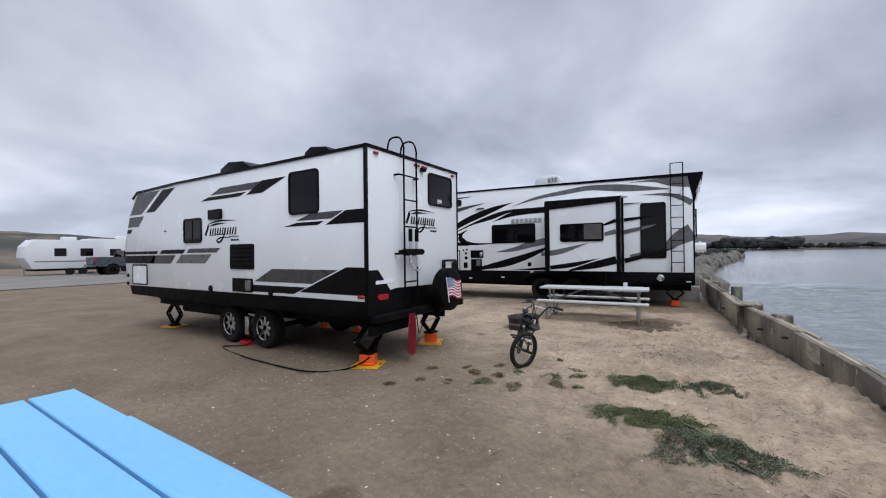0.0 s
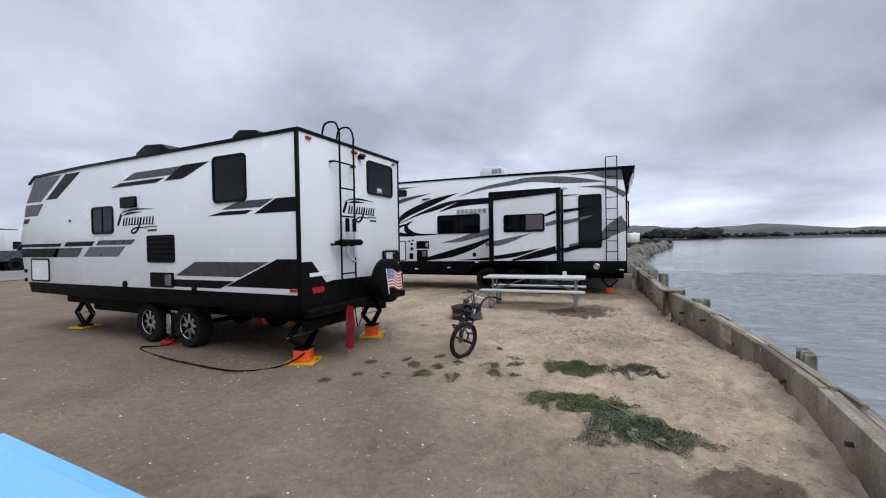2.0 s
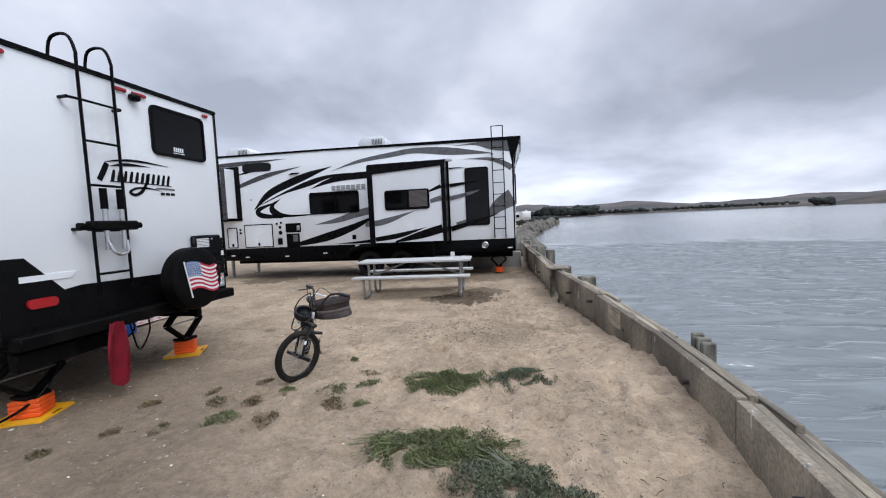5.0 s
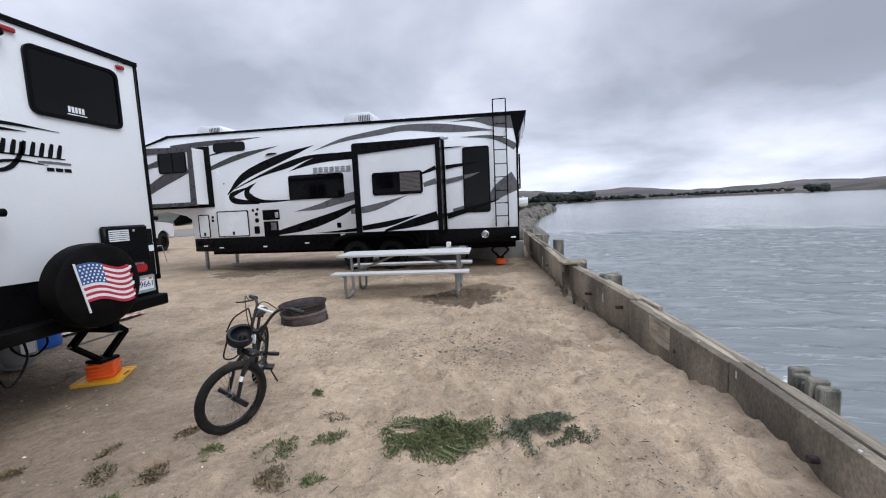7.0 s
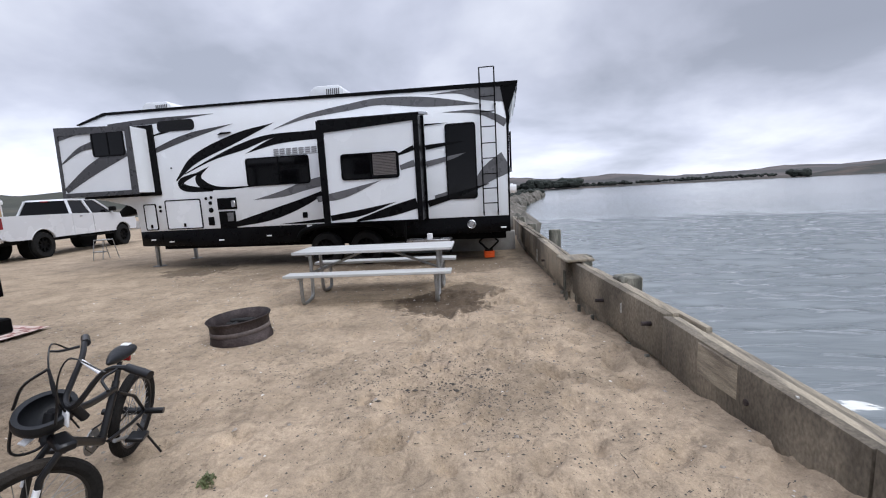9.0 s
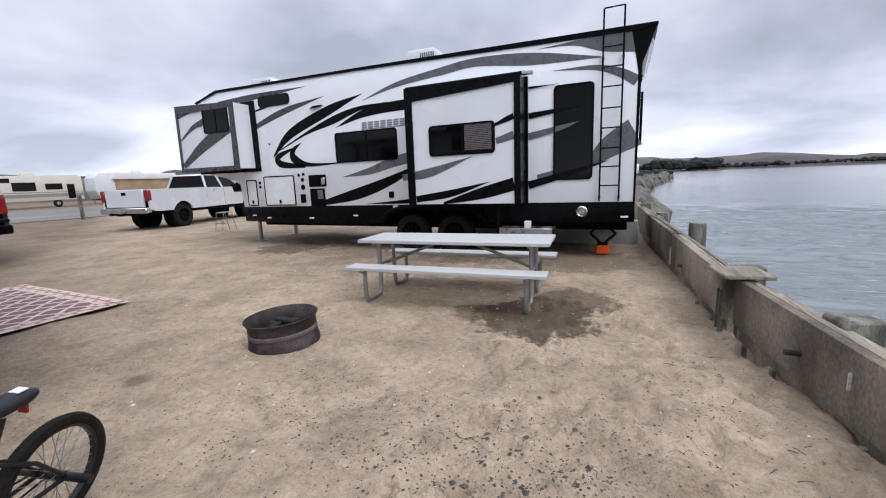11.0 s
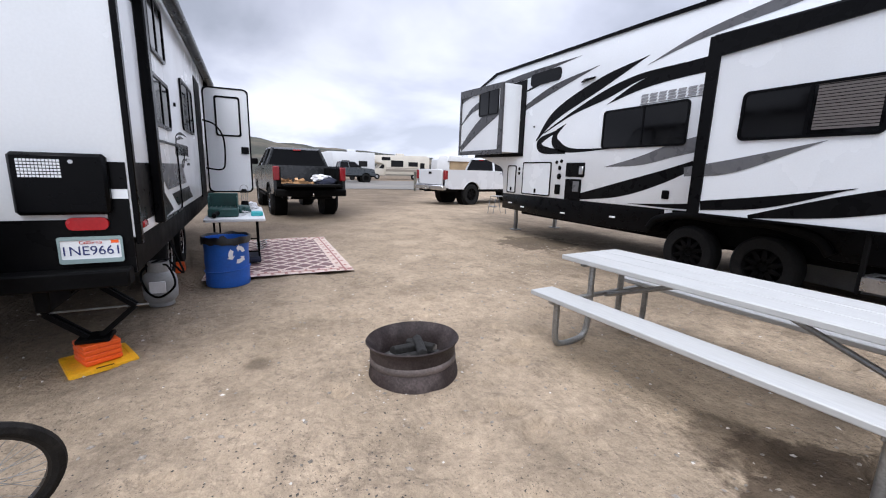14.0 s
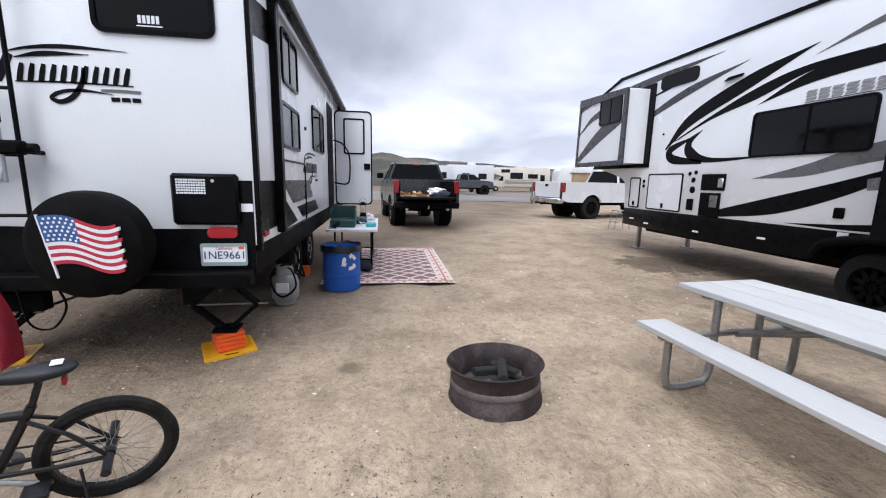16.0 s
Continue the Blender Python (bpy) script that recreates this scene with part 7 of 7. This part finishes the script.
for s in (-1, 1):
    part("grip", tube([bars @ Vector((-0.07, s * 0.21, 0.21)), bars @ Vector((-0.105, s * 0.325, 0.20))], 0.018, 10), BIKEBLACK, hb)
    part("brake_lever", tube(curve([bars @ Vector((-0.04, s * 0.19, 0.205)), bars @ Vector((0.02, s * 0.22, 0.19)), bars @ Vector((0.03, s * 0.30, 0.17))]), 0.006, 6), BIKEBLACK, hb)
    part("brake_cable", tube(curve([bars @ Vector((0.0, s * 0.19, 0.205)), bars @ Vector((0.09, s * 0.10, 0.26)), bars @ Vector((0.10, s * 0.02, 0.08)), bars @ Vector((0.02, 0, -0.1))]), 0.0035, 5), BIKEBLACK, bike)
part("number_plate", box(0.06, 0.07, -0.03, 0.03, -0.07, 0.0, 0.006, m=bars), FLAG_WHITE, bike)
part("seat_post", tube([seat_top, (0.185, 0, 0.66)], 0.013, 10), BIKEBLACK, bike)
sd = bmesh.new()
bmesh.ops.create_icosphere(sd, subdivisions=3, radius=1)
for v in sd.verts:
    f = (v.co.x + 1) / 2
    v.co = Vector((v.co.x * 0.135, v.co.y * (0.075 - 0.05 * f), v.co.z * 0.032 + 0.012 * (1 - f)))
sd.transform(Matrix.Translation((0.19, 0, 0.70)))
part("saddle", sd, SADDLE, bike)
part("saddle_label", box(0.10, 0.14, -0.02, 0.02, 0.738, 0.742), FLAG_WHITE, bike)
part("reflector", box(0.10, 0.115, -0.02, 0.02, 0.635, 0.675, 0.005), RED, bike, "small red reflector")
part("chainring", lathe([(0.03, -0.003), (0.07, -0.003), (0.07, 0.003), (0.03, 0.003)], 28, m=Matrix.Translation(bb + Vector((0, -0.045, 0))) @ Matrix.Rotation(radians(90), 4, "X"), closed=True), STEEL, bike)
part("chain", tube([bb + Vector((0, -0.045, 0.068)), (0, -0.045, WR + 0.03), (-0.03, -0.045, WR), (0, -0.045, WR - 0.03), bb + Vector((0, -0.045, -0.068)), bb + Vector((0.065, -0.045, 0))], 0.005, 5, closed=True), BIKEBLACK, bike)
for s, a in ((-1, 0.4), (1, 0.4 + math.pi)):
    tip = bb + Vector((math.cos(a) * 0.14, s * 0.07, math.sin(a) * 0.14))
    part("crank", tube([bb + Vector((0, s * 0.06, 0)), tip], 0.011, 8), STEEL, bike)
    part("pedal", box(tip.x - 0.045, tip.x + 0.045, tip.y + (0 if s > 0 else -0.09), tip.y + (0.09 if s > 0 else 0), tip.z - 0.012, tip.z + 0.012, 0.004), BIKEBLACK, bike)
    part("pedal_reflector", box(tip.x - 0.05, tip.x - 0.045, tip.y + (0.03 if s > 0 else -0.06), tip.y + (0.06 if s > 0 else -0.03), tip.z - 0.006, tip.z + 0.006), PEDALORANGE if s < 0 else DULLBLACK, bike)
part("kickstand", tube([(0.10, 0.06, 0.235), (0.06, 0.18, 0.02)], 0.007, 6), BIKEBLACK, bike)
helmet = thing("bike_helmet", "black bicycle helmet hanging from the handlebar", "helmet", posed=BIKE_POSE @ Matrix.Translation((0.80, 0.0, 0.68)) @ Euler((2.85, 0.25, -0.3)).to_matrix().to_4x4())
own = bmesh.new()
bmesh.ops.create_uvsphere(own, u_segments=22, v_segments=12, radius=0.10)
bmesh.ops.delete(own, geom=[v for v in own.verts if v.co.z < -0.03], context="VERTS")
bmesh.ops.scale(own, vec=(1.2, 0.95, 0.85), verts=own.verts)
bmesh.ops.solidify(own, geom=own.faces[:], thickness=0.02)
part("shell", own, SADDLE, helmet)
for s in (-1, 1):
    part("strap", tube(curve([(0.05, s * 0.09, -0.02), (0.03, s * 0.07, -0.14), (0.0, 0.0, -0.24)]), 0.006, 5), BIKEBLACK, helmet)
part("strap", tube(curve([(0.09, 0.05, 0.0), (0.10, 0.04, 0.16), (0.03, -0.01, 0.18), (0.0, -0.05, 0.05)]), 0.006, 5), BIKEBLACK, helmet)
part("helmet_sticker", box(0.06, 0.10, -0.015, 0.015, 0.085, 0.092), FLAG_WHITE, helmet)

# ---- plants on the sand ----
LEAF = material("beach_leaf", (0.10, 0.115, 0.042), 0.7, vary=0.35, scale=9, bump=0, second=(0.11, 0.12, 0.06), amount=0.4)
LEAFDRY = material("dry_leaf", (0.15, 0.11, 0.06), 0.8, vary=0.35, scale=9, bump=0, second=(0.09, 0.09, 0.045), amount=0.45)
LEAFGREY = material("grey_leaf", (0.10, 0.115, 0.065), 0.75, vary=0.35, scale=9, bump=0, second=(0.10, 0.105, 0.08), amount=0.4)


def clump(name, label, cx, cy, rx_, ry_, a, n, h, mat, seed, leaf=0.014):
    """A low spreading plant: many stems with small leaves, ragged at the rim."""
    r = random.Random(seed)
    verts_, faces_ = [], []
    ca, sa = math.cos(a), math.sin(a)
    for k in range(int(n * 1.7)):
        ang, rad = r.uniform(0, math.tau), math.sqrt(r.random()) * (1 + 0.22 * math.sin(3 * r.random() * 6))
        edge = 1 + 0.35 * noise.noise((math.cos(ang) * 1.6 + seed, math.sin(ang) * 1.6, 0))
        u, v = rx_ * rad * edge * math.cos(ang), ry_ * rad * edge * math.sin(ang)
        x, y = cx + u * ca - v * sa, cy + u * sa + v * ca
        z = surface_z(x, y) + h * max(0.1, 1.05 - rad) * r.uniform(0.15, 1.0)
        if noise.noise((x * 7, y * 7, seed)) < -0.28:
            continue
        d = Vector((r.uniform(-1, 1), r.uniform(-1, 1), r.uniform(0.1, 1.1))).normalized()
        s = d.orthogonal().normalized()
        s = (Matrix.Rotation(r.uniform(0, math.tau), 3, d) @ s)
        L, W = leaf * r.uniform(0.9, 2.0), leaf * r.uniform(0.25, 0.45)
        p = Vector((x, y, z))
        i = len(verts_)
        verts_ += [p, p + d * L * 0.5 + s * W, p + d * L, p + d * L * 0.5 - s * W]
        faces_.append((i, i + 1, i + 2, i + 3))
    for k in range(max(6, n // 160)):
        ang = r.uniform(0, math.tau)
        q = Vector((cx, cy, 0.02))
        pts = []
        for e in range(5):
            f = (0.3 + 0.9 * e / 4)
            u, v = rx_ * f * math.cos(ang + 0.15 * e), ry_ * f * math.sin(ang + 0.15 * e)
            pts.append(Vector((cx + u * ca - v * sa, cy + u * sa + v * ca, surface_z(cx + u, cy + v) + 0.012 + 0.02 * r.random())))
        for p, q in zip(pts, pts[1:]):
            i = len(verts_)
            s = (q - p).cross(Vector((0, 0, 1))).normalized() * 0.004
            verts_ += [p - s, p + s, q + s, q - s]
            faces_.append((i, i + 1, i + 2, i + 3))
    me = bpy.data.meshes.new(name)
    me.from_pydata(verts_, [], faces_)
    me.materials.append(mat)
    return tagged(new(name, me), label, "plant", kind="stuff")


clump("beach_plant", "low green beach plant spreading on the sand", -0.32, 5.60, 0.36, 0.22, 0.25, 5200, 0.085, LEAF, 1)
clump("beach_plant", "grey-green beach plant with dry runners on the sand", 0.40, 5.75, 0.24, 0.20, 0.2, 2600, 0.08, LEAFGREY, 2)
clump("beach_plant", "low green beach plant spreading on the sand", -0.16, 4.50, 0.52, 0.22, 0.1, 6400, 0.08, LEAF, 3)
clump("beach_plant", "grey-green beach plant with dry runners on the sand", 0.40, 4.12, 0.42, 0.25, -0.5, 6200, 0.10, LEAFGREY, 4)
clump("beach_plant", "sparse grey beach plant on the sand", 0.12, 3.85, 0.25, 0.14, 0.5, 700, 0.04, LEAFGREY, 5)
clump("beach_plant", "grey-green beach plant with dry runners on the sand", -0.2, 2.55, 0.25, 0.16, 0.3, 1300, 0.06, LEAFGREY, 6)
r = random.Random(12)
for k, (x, y, s) in enumerate(((-1.33, 5.33, 0.14), (-1.2, 5.08, 0.12), (-1.93, 5.0, 0.10), (-1.05, 5.5, 0.10), (-1.15, 5.78, 0.09), (-1.62, 4.75, 0.10), (-2.0, 4.7, 0.12), (-2.25, 4.95, 0.10), (-2.4, 4.5, 0.09), (-1.75, 5.25, 0.09), (-2.5, 5.2, 0.08), (-2.75, 4.4, 0.08), (-0.95, 5.1, 0.07), (-2.1, 5.45, 0.08), (-2.9, 4.9, 0.08), (-1.45, 6.1, 0.06), (-3.0, 4.1, 0.07))):
    clump("dry_tuft", "small dry tuft of grass in the sand", x, y, s, s * 0.7, r.uniform(0, 3), int(1700 * s), s * 0.4, LEAFDRY if k % 3 else LEAF, 30 + k, 0.016)

# ---- grit: stones, shells, charcoal, twigs ----
def scatter(name, label, cat, n, mat, seed, region, size, flat=0.6):
    r = random.Random(seed)
    verts_, faces_ = [], []
    base = [(1, 0, 0), (-1, 0, 0), (0, 1, 0), (0, -1, 0), (0, 0, 1), (0, 0, -0.6)]
    tri = [(0, 2, 4), (2, 1, 4), (1, 3, 4), (3, 0, 4), (2, 0, 5), (1, 2, 5), (3, 1, 5), (0, 3, 5)]
    for k in range(n):
        x, y = region(r)
        if x > wall_x(y) - 0.05:
            continue
        s = size * (r.random() ** 3 * 2.2 + 0.4)
        a = r.uniform(0, math.tau)
        sx, sy = s * r.uniform(0.7, 1.5), s * r.uniform(0.6, 1.0)
        i = len(verts_)
        z = surface_z(x, y) + s * flat * 0.2
        for u, v, w in base:
            u, v = u * sx * r.uniform(0.8, 1.2), v * sy * r.uniform(0.8, 1.2)
            verts_.append((x + u * math.cos(a) - v * math.sin(a), y + u * math.sin(a) + v * math.cos(a), z + w * s * flat))
        faces_ += [(i + p, i + q, i + o) for p, q, o in tri]
    me = bpy.data.meshes.new(name)
    me.from_pydata(verts_, [], faces_)
    me.materials.append(mat)
    return tagged(new(name, me), label, cat, kind="stuff")


STONE = material("dark_stone", (0.085, 0.072, 0.06), 0.85, vary=0.55, scale=14, fine=30, bump=0)
PEBBLE = material("pale_pebble", (0.25, 0.22, 0.185), 0.85, vary=0.4, scale=20, bump=0)
SHELL = material("shell", (0.62, 0.58, 0.52), 0.6, vary=0.15, scale=30, bump=0)
TWIG = material("twig", (0.055, 0.045, 0.038), 0.9, vary=0.3, scale=20, bump=0)
wide = lambda r: (r.uniform(-7, 2), r.uniform(0.8, 13))
scatter("loose_stones", "small dark stones and charcoal crumbs on the sand", "stones", 8000, STONE, 1, wide, 0.0035)
scatter("loose_pebbles", "small pale pebbles on the sand", "pebbles", 5000, PEBBLE, 2, wide, 0.0075)
scatter("shell_bits", "broken white shell bits on the sand", "shells", 1000, SHELL, 3, wide, 0.006)
scatter("charcoal_patch", "patch of charcoal crumbs and dark chips on the sand", "charcoal", 2200, STONE, 4, lambda r: (r.gauss(-0.1, 0.5), r.gauss(7.3, 0.35)), 0.0043)
scatter("charcoal_patch", "patch of charcoal crumbs and dark chips on the sand", "charcoal", 500, STONE, 6, lambda r: (r.gauss(-1.3, 0.5), r.gauss(7.35, 0.3)), 0.004)
scatter("charcoal_patch", "scattered charcoal lumps and bark on the sand", "charcoal", 170, STONE, 7, lambda r: (r.gauss(-0.25, 0.34), r.gauss(7.42, 0.26)), 0.0095)
scatter("ring_ash_bits", "white ash flakes round the fire ring", "ash", 90, SHELL, 5, lambda r: (lambda a, d: (-2.84 + d * math.cos(a), 8.40 + d * math.sin(a)))(r.uniform(0, math.tau), r.gauss(0.38, 0.05)), 0.005)
def along(x0, y0, x1, y1, bend, wid):
    """Points strewn along a bent track."""
    def pick(r):
        s = r.random()
        L = math.hypot(x1 - x0, y1 - y0)
        o = bend * math.sin(s * math.pi) + r.gauss(0, wid)
        return x0 + (x1 - x0) * s - (y1 - y0) / L * o, y0 + (y1 - y0) * s + (x1 - x0) / L * o
    return pick


for k, arc in enumerate(((-2.4, 8.0, 1.0, 6.6, 0.3, 0.05), (-2.2, 7.5, 1.1, 6.0, 0.3, 0.06), (1.0, 2.6, 0.6, 9.5, 0.2, 0.05), (0.6, 2.6, 0.1, 8.5, 0.25, 0.05), (-1.0, 8.9, 1.0, 8.2, 0.2, 0.08), (-2.0, 6.9, -0.4, 8.0, 0.3, 0.10), (1.25, 3.0, 1.1, 7.5, 0.1, 0.06))):
    scatter("track_grit", "dark grit and bark crumbs lying along a tyre track", "grit", 360, STONE, 60 + k, along(*arc), 0.004)
scatter("gravel_spread", "dark gravel worked into the packed dirt", "gravel", 2600, PEBBLE, 90, lambda r: (r.uniform(-6, -0.5), r.uniform(1, 5)), 0.006)
scatter("gravel_spread", "dark gravel worked into the packed dirt", "gravel", 2200, STONE, 91, lambda r: (r.gauss(-1.2, 1.4), r.gauss(7.3, 0.9)), 0.0035)
r = random.Random(77)
bm = bmesh.new()
for k in range(170):
    x, y = r.uniform(-1.2, 1.75), r.uniform(2.4, 9.5)
    if r.random() < 0.5:
        x, y = 0.95 + 0.12 * r.gauss(0, 1) - 0.05 * (y - 5), y
    if x > wall_x(y) - 0.08:
        continue
    a, L = r.uniform(0, math.tau), r.uniform(0.02, 0.075)
    z = surface_z(x, y) + 0.006
    p, q = Vector((x, y, z)), Vector((x + L * math.cos(a), y + L * math.sin(a), z + 0.006))
    tube([p, (p + q) / 2 + Vector((0.01 * r.uniform(-1, 1), 0.01 * r.uniform(-1, 1), 0.006)), q], 0.002, 4, bm)
solid("twigs_and_kelp", bm, TWIG, "dry twigs and kelp scraps on the sand", "twigs", "stuff", smooth=False)
